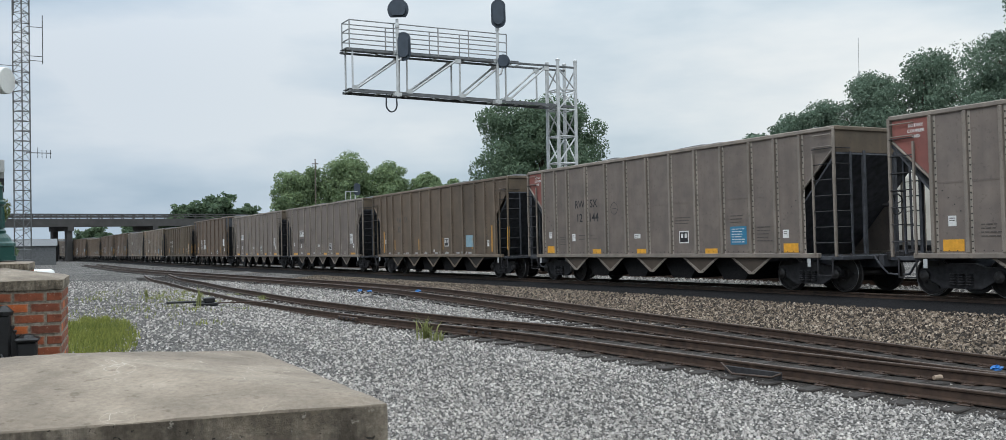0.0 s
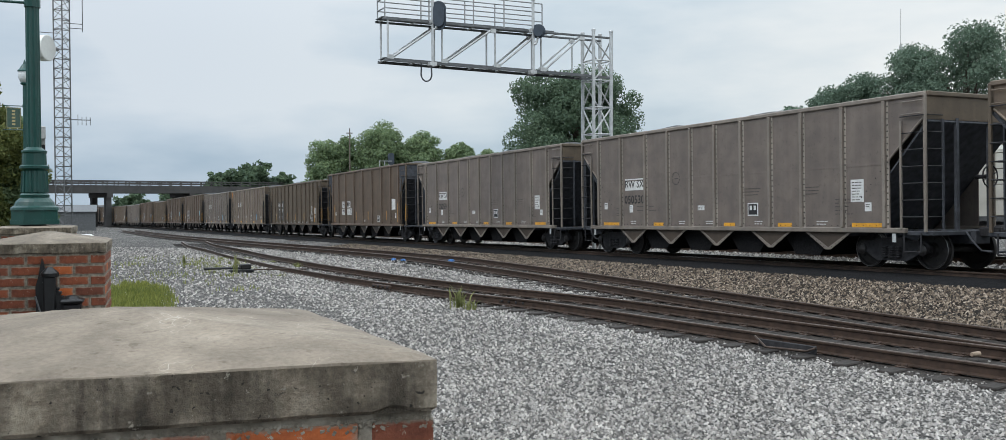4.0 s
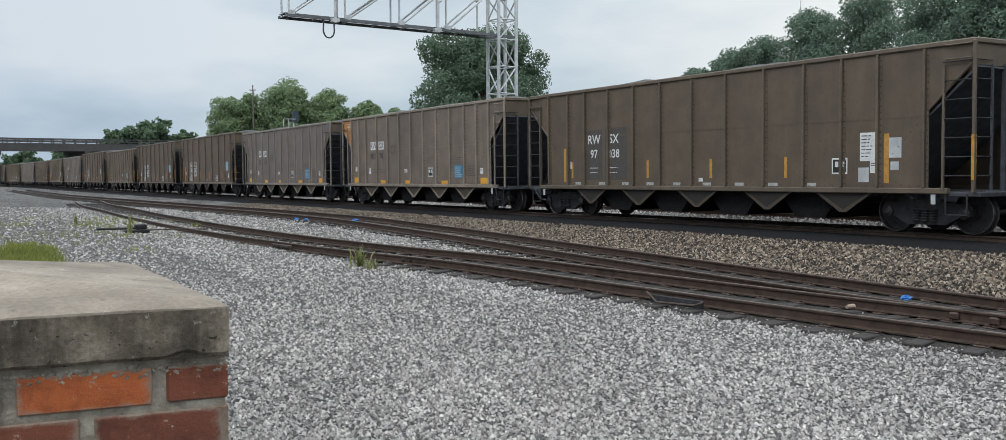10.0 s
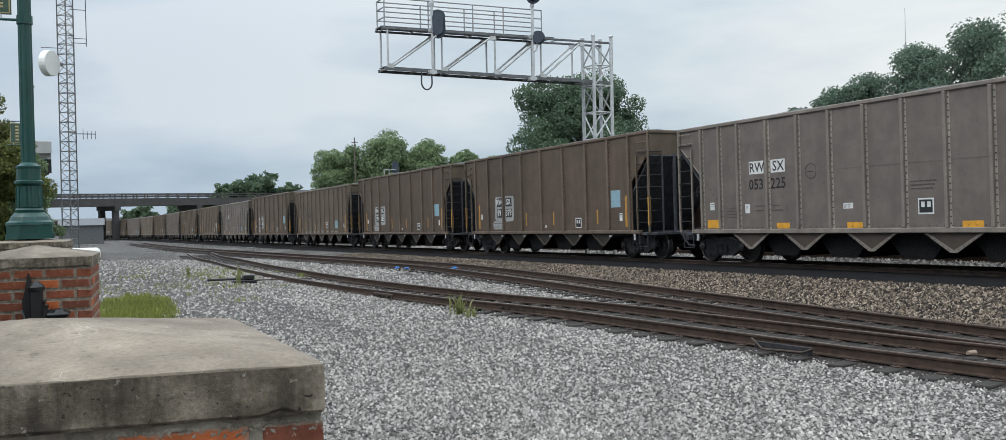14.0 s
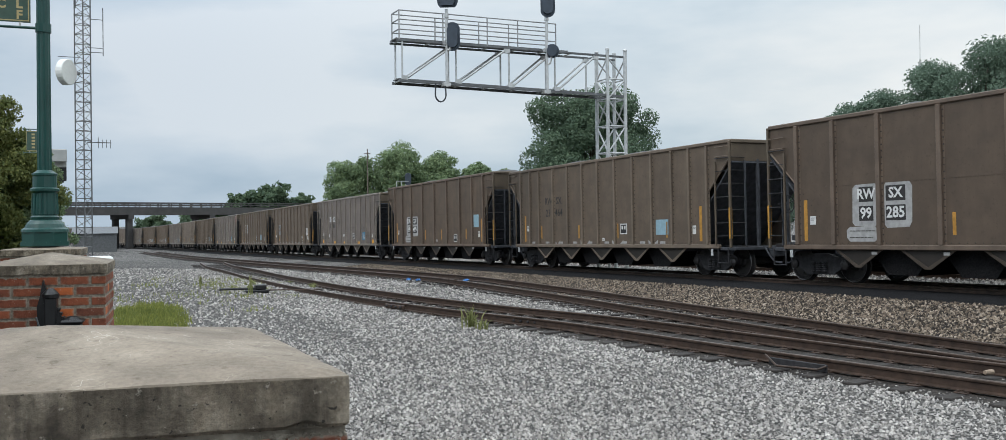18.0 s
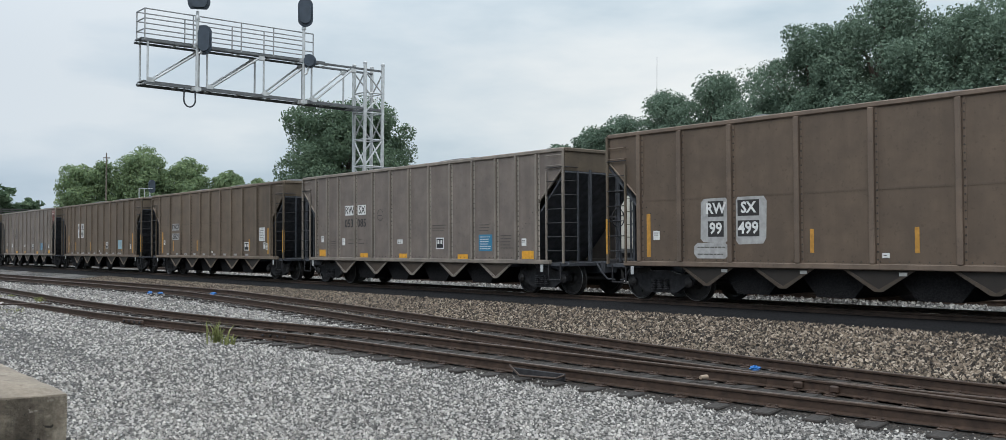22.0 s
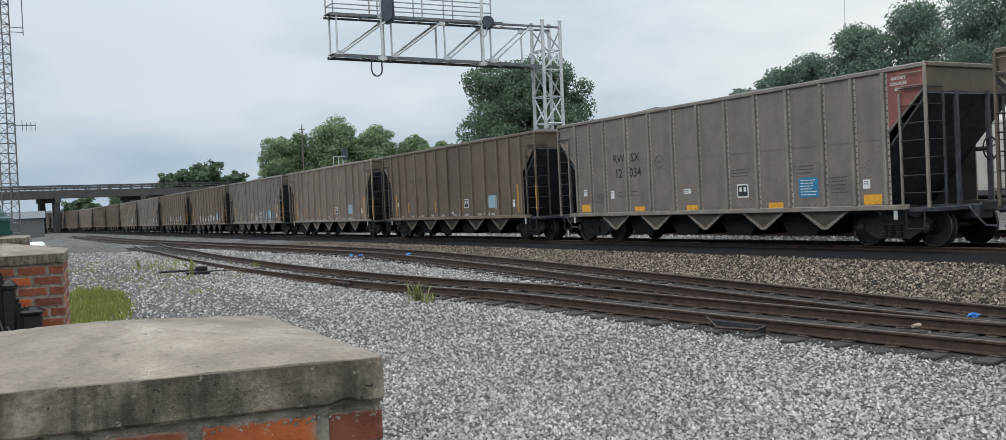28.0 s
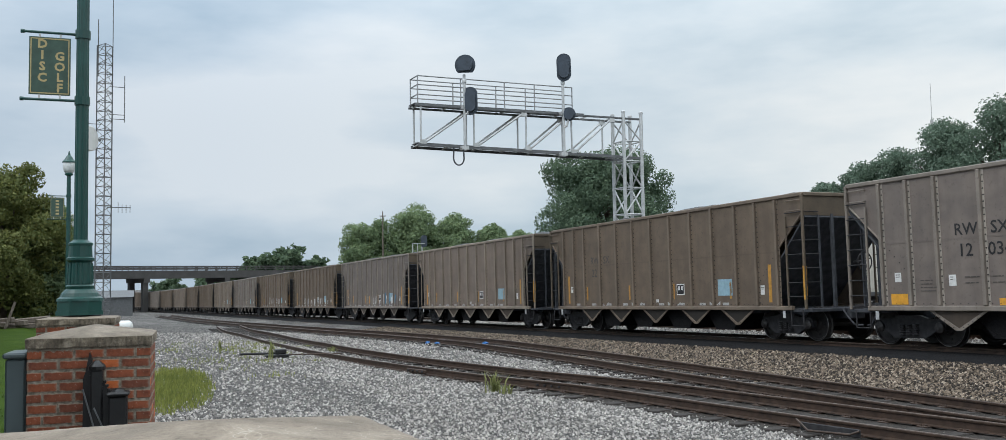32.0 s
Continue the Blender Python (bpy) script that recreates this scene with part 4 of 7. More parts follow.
    # trucks
    for sx in (-1, 1):
        cx = sx * (5.95 + more)
        truck = part("truck", B().box(cx - 0.25, cx + 0.25, -1.0, 1.0, 0.42, 0.66, bev=0.05), M["frame"], car)
        for sy in (-1, 1):
            f = B().plate([(cx - 1.06, 0.56), (cx - 0.95, 0.66), (cx - 0.55, 0.66), (cx - 0.30, 0.74), (cx + 0.30, 0.74), (cx + 0.55, 0.66), (cx + 0.95, 0.66), (cx + 1.06, 0.56), (cx + 1.02, 0.40), (cx + 0.78, 0.38), (cx + 0.46, 0.20), (cx - 0.46, 0.20), (cx - 0.78, 0.38), (cx - 1.02, 0.40)], "y", sy * 0.98, sy * 1.10)
            fr = part("side_frame", f, M["frame"], truck)
            for k in (-0.2, 0.0, 0.2) if near and sy < 0 else ():
                sp = B()
                for j in range(5):
                    sp.lathe([(0.075, 0.0), (0.085, 0.02), (0.075, 0.04)], 8, (cx + k, sy * 1.115, 0.27 + j * 0.055))
                part("spring", sp, M["frame"], truck)
            for wx in (-0.89, 0.89) if near and sy < 0 else ():
                part("journal_cap", B().lathe([(0.13, 0), (0.13, sy * 0.05), (0.05, sy * 0.09)], 10, (cx + wx, sy * 1.10, 0.46), axis="y"), M["wheel"], truck)
        for wx in (-0.89, 0.89):
            w = B().tube((0, -0.95, 0), (0, 0.95, 0), 0.075, 10)
            for sy in (-1, 1):
                w.lathe([(0.10, sy * 0.66), (0.14, sy * 0.70), (0.36, sy * 0.72), (0.40, sy * 0.69), (0.485, sy * 0.685), (0.49, sy * 0.715), (0.457, sy * 0.725), (0.452, sy * 0.825), (0.41, sy * 0.828), (0.38, sy * 0.775), (0.17, sy * 0.79), (0.14, sy * 0.85), (0.09, sy * 0.86)], 24, axis="y", mat=0)
                w.path([(0.442 * math.cos(q * math.tau / 20), sy * 0.826, 0.442 * math.sin(q * math.tau / 20)) for q in range(21)], 0.010, 4, mat=2)
                for q in range(5):
                    a0 = q * math.tau / 5
                    w.lathe([(0.035, sy * 0.775), (0.03, sy * 0.80)], 6, (0.27 * math.cos(a0), 0, 0.27 * math.sin(a0)), axis="y", mat=1)
            part("wheelset", w, [M["wheel"], M["frame"], M["tread"]], truck, at=pose(cx + wx, 0, 0.457))
    return car


def heap():
    """A long load of coal, rounded and lumpy."""
    xs, ys = np.linspace(-6.9, 6.9, 56), np.linspace(-1.42, 1.42, 9)
    vs, fs = [], []
    for x in xs:
        for y in ys:
            e = min(1.0, (6.9 - abs(x)) / 1.2)
            z = TOP - 0.14 + 0.36 * e * (1 - (y / 1.5) ** 2) * (0.75 + 0.25 * math.sin(x * 1.3)) + 0.07 * noise.noise((x * 2.5, y * 2.5, 1))
            vs.append((x, y, z))
    for i in range(55):
        for j in range(8):
            fs.append((i * 9 + j, i * 9 + j + 1, i * 9 + j + 10, i * 9 + j + 9))
    return vs, fs


HEAP = heap()


def plate_on(car, name, x0, x1, z0, z1, material, lift=0.012, label=""):
    return part(name, B().box(x0, x1, -1.53 - lift, -1.53, z0, z1), material, car, label)


def bars(car, x, z, w, rows, material, pitch=0.055):
    """Small stencilled lines that cannot be read."""
    b = B()
    for r in range(rows):
        ww = w * (0.7 + 0.3 * ((r * 7919 + int(x * 31)) % 5) / 4)
        q = x
        while q < x + ww - 0.02:
            w1 = min(0.06 + 0.09 * ((int(q * 977) + r * 13) % 7) / 6, x + ww - q)
            b.box(q, q + w1, -1.5465, -1.538, z - r * pitch, z - r * pitch + min(0.020, pitch * 0.36))
            q += w1 + 0.028
    tagged(part("stencil_block", b, M["stencil"] if material is M["ink"] else material, car), kind="stuff")


TOP_WIDE = 4.21


def dress(car, style, marks, number, corner="", LEN=LEN):
    """The plates, reflectors and lettering of one car, on the side towards the yard."""
    face = -1.545
    a, bm = marks
    n0, n1 = number

    def word(w, x, z, size, material, bold=0.004, y=face):
        if w:
            lettering(w, size, material, car, pose(x, y, z), bold)

    def mark(x0, x1, z0, z1, material=M["white"], name="mark_plate", lift=0.012):
        plate_on(car, name, x0, x1, z0, z1, material, lift)

    grey = style in ("plate_top", "dark_text", "joined")
    if style in ("plate_top", "dark_text", "wide", "faint"):
        if style == "plate_top":
            mark(-4.17, -3.59, 2.47, 2.84)
            mark(-3.31, -2.77, 2.47, 2.84)
        ink = M["ink"] if style != "faint" else M["stencil"]
        word(a, -3.86, 2.655, 0.37, ink)
        word(bm, -3.02, 2.655, 0.38, ink)
        word(n0, -3.89, 2.19, 0.40, ink)
        word(n1, -3.03, 2.19, 0.40, ink)
    elif style == "joined":
        mark(-4.62, -3.56, 2.15, 2.53)
        word(a + " " + bm, -4.09, 2.34, 0.35, M["ink"])
        word(n0 + n1, -4.09, 1.83, 0.38, M["ink"])
    elif style == "compact":
        mark(-4.64, -3.72, 2.20, 2.53, M["patch"])
        mark(-4.64, -3.72, 1.74, 2.05, M["patch"])
        word(a + bm, -4.18, 2.365, 0.33, M["ink"], 0.008)
        word(n0 + n1, -4.18, 1.895, 0.32, M["ink"], 0.008)
    elif style == "white_plates":
        for x0, x1, w in ((-4.27, -3.67, a), (-3.18, -2.56, bm)):
            mark(x0, x1, 1.98, 2.36)
            word(w, (x0 + x1) / 2, 2.17, 0.43, M["ink"], 0.008)
        for x0, x1, w in ((-4.27, -3.67, n0), (-3.18, -2.26, n1)):
            mark(x0, x1, 1.53, 1.91)
            word(w, (x0 + x1) / 2, 1.72, 0.42, M["ink"], 0.008)
    elif style == "boxed":
        for x, w, n in ((-3.87, a, n0), (-2.98, bm, n1)):
            half = 0.22 if x < -3.3 else 0.285
            part("grey_patch", B().plate([(x - 0.44, 1.52), (x - 0.36, 1.44), (x + 0.24, 1.40), (x + 0.33, 1.48), (x + 0.35, 2.36), (x + 0.27, 2.46), (x - 0.34, 2.44), (x - 0.42, 2.36)] if x < -3.3 else
                                          [(x - 0.33, 1.46), (x - 0.26, 1.38), (x + 0.38, 1.40), (x + 0.46, 1.52), (x + 0.48, 2.34), (x + 0.40, 2.45), (x - 0.28, 2.46), (x - 0.33, 2.38)], "y", -1.541, -1.53), M["patch"], car)
            for z0, z1, ww, sz in ((2.02, 2.38, w, 0.34), (1.56, 1.92, n, 0.36)):
                mark(x - half, x + half, z0, z1, M["plateblack"], "mark_field", 0.014)
                word(ww, x, (z0 + z1) / 2, sz if len(ww) < 3 else 0.36, M["white"], 0.010, face - 0.004)
        part("grey_patch", B().plate([(x + 0.3, z) for x, z in ((-4.80, 1.16), (-4.70, 1.06), (-3.92, 1.06), (-3.80, 1.16), (-3.80, 1.34), (-3.92, 1.42), (-4.70, 1.42), (-4.80, 1.34))], "y", -1.541, -1.53), M["patch"], car)
        bars(car, -4.40, 1.31, 0.78, 2, M["ink"], 0.16)
        end_plate = part("end_plate", B().box(LEN + 0.013, LEN + 0.022, 0.35, 1.25, 3.82, 4.02), M["plateblack"], car, "black end plate with white reporting mark")
        lettering(a + bm, 0.20, M["white"], end_plate, pose(LEN + 0.026, 0.80, 3.92, 0, 0, 90), 0.004)
    elif style == "framed":
        for x, w, n in ((-3.72, a, n0), (-3.12, bm, n1)):
            mark(x - 0.26, x + 0.26, 1.98, 2.84, M["white"], "mark_plate")
            for z0, ww in ((2.46, w), (2.03, n)):
                mark(x - 0.15, x + 0.20, z0, z0 + 0.34, M["patch"], "mark_field", 0.014)
                word(ww, x + 0.02, z0 + 0.17, 0.26, M["plateblack"], 0.004, face - 0.004)
    elif style == "white_text":
        mark(-4.85, -3.98, 1.15, 2.66, M["stencil"], "dark_patch", 0.011)
        mark(-3.84, -2.84, 1.15, 2.70, M["stencil"], "dark_patch", 0.011)
        for x, w, n in ((-4.38, a, n0), (-3.42, bm, n1)):
            word(w, x, 2.36, 0.38, M["white"])
            word(n, x, 1.92, 0.36, M["white"])
            bars(car, x - 0.2, 1.50, 0.4, 2, M["white"], 0.14)
    if grey:
        if style == "joined":
            for x0, x1 in ((-5.95, -4.95), (-3.02, -2.50), (0.40, 0.88), (2.60, 3.12), (5.15, 6.05)):
                mark(x0, x1, 0.99, 1.09, M["orange"], "reflector")
            for x in (-4.3, -1.7, -0.4, 1.7, 4.0):
                bars(car, x, 1.12, 0.36, 2, M["white"], 0.07)
            mark(5.12, 5.52, 1.60, 2.14, M["white"], "notice_plate")
            bars(car, 5.16, 2.06, 0.32, 7, M["ink"], 0.07)
        else:
            for x0, x1, z0, z1 in ((-6.04, -5.54, 1.01, 1.26), (-3.13, -2.64, 0.99, 1.14), (-0.67, -0.19, 0.99, 1.13), (2.55, 3.06, 0.98, 1.12), (5.56, 6.06, 1.0, 1.23)):
                mark(x0, x1, z0, z1, M["orange"], "reflector")
            mark(3.60, 4.23, 1.22, 1.71, M["blue"], "stencil_panel")
            bars(car, 3.66, 1.63, 0.52, 6, M["white"], 0.07)
        bars(car, 3.62, 1.99, 0.58, 3, M["ink"], 0.085)
        bars(car, -3.95, 1.60, 0.40, 2, M["ink"], 0.13)
        bars(car, -3.25, 1.60, 0.36, 2, M["ink"], 0.13)
        bars(car, 4.62, 1.66, 0.55, 5, M["ink"], 0.09)
        bars(car, 1.24, 2.02, 0.75, 3, M["ink"], 0.085)
        bars(car, -5.15, 1.55, 0.45, 4, M["ink"], 0.08)
        ring = B()
        for k in range(14):
            t0, t1 = k * math.tau / 14, (k + 0.8) * math.tau / 14
            ring.tube((-1.84 + 0.19 * math.cos(t0), -1.541, 2.45 + 0.19 * math.sin(t0)), (-1.84 + 0.19 * math.cos(t1), -1.541, 2.45 + 0.19 * math.sin(t1)), 0.008, 4)
        ring.box(-1.95, -1.73, -1.5425, -1.539, 2.43, 2.47)
        part("faded_emblem", ring, M["plateblack"], car)
        fr, tags = (1.42, 1.28), ((-0.78, -0.47, 1.46, 1.60), (-4.37, -4.18, 1.42, 1.67), (-5.90, -5.71, 1.54, 1.76), (5.55, 5.75, 1.37, 1.58))
    else:
        wide = style in ("white_plates", "boxed")
        for x in (-1.40, 0.86, 4.03) if wide else ((-4.47, -1.50, 1.18, 4.10) if style != "white_text" else (-5.5, -1.9, 0.6, 3.1)):
            mark(x - 0.045, x + 0.045, 1.20, 1.70, M["amberdull"], "reflector")
        for x in (-5.90, 5.86):
            mark(x - 0.06, x + 0.06, 1.08, 2.14, M["amberdull"], "reflector")
        for x in (LEN, -LEN) if wide else (LEN,):
            mark(x - 0.03, x + 0.03, 1.15, 2.05, M["amberdull"], "reflector", 0.085)
        if style == "white_text":
            mark(5.19, 5.57, 1.56, 2.18, M["white"], "notice_plate")
            bars(car, 5.23, 2.10, 0.28, 7, M["ink"], 0.075)
            mark(5.92, 6.22, 1.62, 2.05, M["galv"], "blank_plate")
            mark(5.96, 6.16, 1.36, 1.54, M["galv"], "blank_plate")
            mark(5.15, 5.42, 1.10, 1.42, M["galv"], "blank_plate")
            fr = (4.44, 1.28)
        elif style == "compact":
            mark(5.06, 5.56, 1.62, 2.18, M["white"], "notice_plate")
            bars(car, 5.11, 2.11, 0.38, 7, M["ink"], 0.07)
            mark(5.68, 5.88, 1.26, 1.52, M["white"], "notice_plate")
            bars(car, 5.70, 1.46, 0.15, 4, M["ink"], 0.055)
            fr = (3.62, 1.22)
        elif wide:
            mark(4.94, 5.52, 1.76, 2.34, M["paleblue"] if style == "boxed" else M["white"], "stencil_panel")
            fr = (2.50, 1.08)
        else:
            mark(3.50, 4.18, 1.29, 1.78, M["paleblue"], "stencil_panel")
            fr = (1.35, 1.33)
        tags = ((-5.75, -5.55, 1.50, 1.72), (5.45, 5.62, 1.30, 1.56), (0.15, 0.30, 1.10, 1.20))
        if not wide:
            if style in ("wide", "faint", "strip", "framed"):
                for x, q in ((-3.40, 1), (-2.95, -1), (-1.38, 1), (-0.72, -1), (0.82, 1), (1.53, -1), (3.06, 1), (3.58, -1)):
                    part("sill_bracket", B().plate([(x, SILL + 0.05), (x + q * 0.20, SILL + 0.05), (x, SILL + 0.17)], "y", -1.545, -1.533), M["patch"], car)
            for x in (-5.2, -4.0, -2.9, -1.8, -0.7, 0.45, 1.6, 2.7, 3.85):
                mark(x - 0.15, x + 0.15, 1.00, 1.08, M["patch"], "sill_stencil")
    x, z = fr
    mark(x, x + 0.42, z, z + 0.36, M["white"], "inspection_frame")
    mark(x + 0.035, x + 0.385, z + 0.035, z + 0.325, M["ink"], "inspection_field", 0.015)
    for q in (0.09, 0.25):
        mark(x + q, x + q + 0.09, z + 0.16, z + 0.28, M["white"], "inspection_mark", 0.018)
    for x0, x1, z0, z1 in tags:
        mark(x0, x1, z0, z1, M["white"], "tag_plate")
        bars(car, x0 + 0.03, z1 - 0.06, (x1 - x0) * 0.7, 2, M["ink"], 0.05)
    if style == "white_plates":
        for sx in (-1, 1):
            p = [(sx * (LEN - 1.07), TOP_WIDE - 0.12), (sx * (LEN - 0.07), TOP_WIDE - 0.12), (sx * (LEN - 0.07), CUT_Z + 0.04), (sx * (LEN - 1.01), KNEE_Z + 0.05), (sx * (LEN - 1.07), KNEE_Z + 0.05)]
            part("painted_corner", B().plate(p, "y", -1.545, -1.538), M["black"], car, "black painted end panel")
            part("painted_end", B().box(sx * (LEN + 0.017) - 0.003, sx * (LEN + 0.017) + 0.003, -1.50, 1.50, CUT_Z - 0.04, TOP_WIDE - 0.12), M["black"], car, "black painted end sheet")
    if corner:
        mt = M["redend"] if corner.startswith("red") else M["orangeend"]
        sx = 1 if corner.endswith("right") else -1
        p = [(sx * (KNEE - 0.02), TOP - 0.12), (sx * (LEN - 0.07), TOP - 0.12), (sx * (LEN - 0.07), CUT_Z + 0.04), (sx * (KNEE - 0.02), KNEE_Z + 0.05)]
        part("painted_corner", B().plate(p, "y", -1.545, -1.538), mt, car, "painted end corner with small white words")
        for k, w in enumerate(("ROTARY", "COUPLER", "END")):
            lettering(w, 0.10, M["white"], car, pose(sx * 6.62, -1.549, TOP - 0.27 - k * 0.12), 0.002)


BASES = {
    "alu": hopper("alu", M["alu"], M["alu_rib"], RIBS, 0.085, "dusty grey aluminium coal hopper with riveted ribs and amber reflectors"),
    "few": hopper("few", M["alu"], M["alu_rib"], RIBS_FEW, 0.09, "dusty grey aluminium coal hopper with white mark plate"),
    "tan": hopper("tan", M["tan"], M["tan_rib"], RIBS, 0.085, "tan-brown dusty coal hopper with close side ribs"),
    "brown": hopper("brown", M["brown"], M["brown_rib"], RIBS, 0.085, "dirty brown steel coal hopper with upright ribs"),
    "brownfew": hopper("brown", M["brown"], M["brown_rib"], RIBS_FEW, 0.085, "olive-brown steel coal hopper with evenly spaced ribs"),
    "wide": hopper("wide", M["rust"], M["rust_rib"], RIBS_WIDE, 0.12, "brown steel coal hopper with widely spaced ribs and boxed lettering", LEN=7.25, TOP=TOP_WIDE),
    "dark": hopper("dark", M["dark"], M["dark_rib"], [x - 0.55 for x in RIBS_DARK] + [6.76], 0.06, "dark brown coal hopper with white lettering", LEN=7.85, TOP=3.94),
}
for key in ("alu", "tan", "brown", "dark"):
    BASES["far_" + key] = hopper(key, M[key], M[key + "_rib"], RIBS, 0.085, "dusty coal hopper far down the train", False)
RW = ("RW", "SX")
TRAIN = [
    ("alu", "dark_text", ("", ""), ("", ""), "redleft"), ("alu", "dark_text", RW, ("12", "144"), "redleft"), ("brown", "faint", RW, ("22", ""), ""),
    ("few", "joined", RW, ("050", "530"), ""), ("few", "joined", RW, ("050", "594"), ""), ("wide", "white_plates", ("JH", "MX"), ("99", "1132"), ""),
    ("dark", "white_text", RW, ("97", "038"), ""), ("tan", "plate_top", RW, ("901", "78"), "orangeleft"), ("alu", "plate_top", RW, ("053", "225"), ""),
    ("wide", "boxed", RW, ("99", "379"), ""), ("wide", "boxed", RW, ("99", "285"), ""), ("brown", "wide", RW, ("23", "464"), ""),
    ("wide", "boxed", RW, ("99", "499"), ""), ("alu", "plate_top", RW, ("053", "085"), ""), ("brownfew", "compact", RW, ("23", "629"), ""),
    ("brown", "framed", RW, ("98", "496"), ""), ("alu", "dark_text", RW, ("12", "034"), "redright"), ("brown", "faint", RW, ("22", ""), ""),
    ("tan", "strip", ("", ""), ("", ""), ""), ("alu", "strip", ("", ""), ("", ""), ""), ("brown", "strip", ("", ""), ("", ""), ""), ("brown", "strip", ("", ""), ("", ""), ""),
    ("alu", "strip", ("", ""), ("", ""), ""), ("tan", "strip", ("", ""), ("", ""), ""), ("brown", "strip", ("", ""), ("", ""), ""), ("brown", "strip", ("", ""), ("", ""), ""),
    ("tan", "strip", ("", ""), ("", ""), ""), ("brown", "strip", ("", ""), ("", ""), ""), ("alu", "strip", ("", ""), ("", ""), ""), ("brown", "strip", ("", ""), ("", ""), ""),
    ("dark", "strip", ("", ""), ("", ""), ""), ("brown", "strip", ("", ""), ("", ""), ""), ("tan", "strip", ("", ""), ("", ""), ""),
]
SIZES = {"wide": (7.25, TOP_WIDE), "dark": (7.85, 3.94)}
CARS = []
for n, (kind, style, marks, number, corner) in enumerate(TRAIN):
    car = copy_thing(BASES[kind if n < 19 else "far_" + kind], Matrix())
    if n < 24:
        dress(car, style, marks, number, corner, SIZES.get(kind, (LEN, TOP))[0])
    load = soup("coal_load", *HEAP, M["coal"], car)
    load.matrix_basis = pose(0, 0, SIZES.get(kind, (LEN, TOP))[1] - TOP)
    CARS.append(car)


def sprayed_marks(car, x0, x1, z0, z1, colours, gen):
    """Unreadable strokes of spray paint low on a car's side."""
    x = x0
    while x < x1:
        w, lean, top = gen.uniform(0.10, 0.32), gen.uniform(-0.15, 0.15), gen.uniform(0.55, 1.0)
        hi = z0 + (z1 - z0) * top
        part("sprayed_mark", B().plate([(x, z0), (x + w * 0.6, z0), (x + w + lean, hi), (x + w * 0.3 + lean, hi)], "y", -1.544, -1.534), colours[int(gen.integers(len(colours)))], car)
        x += w + gen.uniform(0.08, 0.35)


spray = np.random.default_rng(17)
sprayed_marks(CARS[19], -1.6, 1.6, 1.15, 1.75, (M["orange"], M["white"], M["amberdull"]), spray)
sprayed_marks(CARS[19], 2.2, 4.6, 1.15, 1.85, (M["white"], M["blue"], M["white"]), spray)
sprayed_marks(CARS[20], -3.6, 4.8, 1.15, 1.70, (M["white"], M["patch"]), spray)
sprayed_marks(CARS[21], -2.5, 3.2, 1.20, 1.95, (M["white"], M["patch"]), spray)
for o in BASES.values():
    for ch in list(o.children_recursive) + [o]:
        bpy.data.objects.remove(ch)

# where the first car's trailing corner is along the line, by time
RUN = [(0.0, -8.61), (0.5, -12.58), (1.0, -16.83), (1.5, -21.08), (2.0, -25.37), (2.5, -29.70), (3.0, -33.90), (3.5, -38.15), (4.0, -42.45), (4.5, -46.70), (5.0, -51.09), (5.5, -55.13), (6.0, -59.48), (6.5, -63.90),
       (7.0, -68.63), (7.5, -72.72), (8.0, -77.39), (8.5, -81.46), (9.0, -86.21), (9.5, -90.29), (10.0, -94.98), (10.5, -99.07), (11.0, -103.86), (11.5, -108.08), (12.0, -112.44), (12.5, -116.85), (13.0, -121.30), (13.5, -125.80),
       (14.0, -130.25), (14.5, -134.70), (15.0, -139.15), (15.5, -143.62), (16.0, -147.97), (16.5, -152.43), (17.0, -156.98), (17.5, -161.51), (18.0, -166.00), (18.5, -170.54), (19.0, -175.06), (19.5, -179.52), (20.0, -183.69), (20.5, -188.48),
       (21.0, -192.70), (21.5, -197.19), (22.0, -201.93), (22.5, -206.52), (23.0, -210.61), (23.5, -215.14), (24.0, -219.95), (24.5, -224.38), (25.0, -228.59), (25.5, -233.00), (26.0, -237.50), (26.5, -242.05), (27.0, -246.60), (27.5, -251.16),
       (28.0, -255.74), (28.5, -260.19), (29.0, -264.77), (29.07, -265.38), (29.2, -265.38), (32.0, -265.38)]
# one car is longer than the rest, and those ahead of it stand that much farther on
SHIFT = [-1.12] * 4 + [-1.22, -1.12, -0.56]


def run(t):
    ts, ss = zip(*RUN)
    return float(np.interp(t, ts, ss))


def motions():
    for n, car in enumerate(CARS):
        rows = []
        for t, s0 in RUN:
            s = s0 + PITCH * n - LEN + (SHIFT[n] if n < len(SHIFT) else 0.0)
            x, y, h = line(s, MAIN)
            zf, zb = rail_z(s - 6), rail_z(s + 6)
            rows.append((t, pose(x, y, (zf + zb) / 2, 0, -math.degrees(math.atan2(zf - zb, 12.0)), math.degrees(h) + 180)))
        walk(car, rows)
        wheels = [o for o in car.children_recursive if o.name.startswith("wheelset")]
        start = [t for t in np.arange(0, 29.1, 2 / 30) if -32 < run(t) + PITCH * n - LEN < 48]
        if n > 18 or len(start) < 4:
            continue
        for w in wheels:
            base = w.matrix_basis.copy()
            first = run(start[0])
            times = ([0.0] if start[0] > 0.05 else []) + start
            rows = [(t, base @ pose(0, 0, 0, 0, math.degrees((first - max(min(run(t), first), run(start[-1]))) / 0.457), 0)) for t in times]
            rows.append((32.0, base @ pose(0, 0, 0, 0, math.degrees((first - run(start[-1])) / 0.457), 0)))
            walk(w, rows)

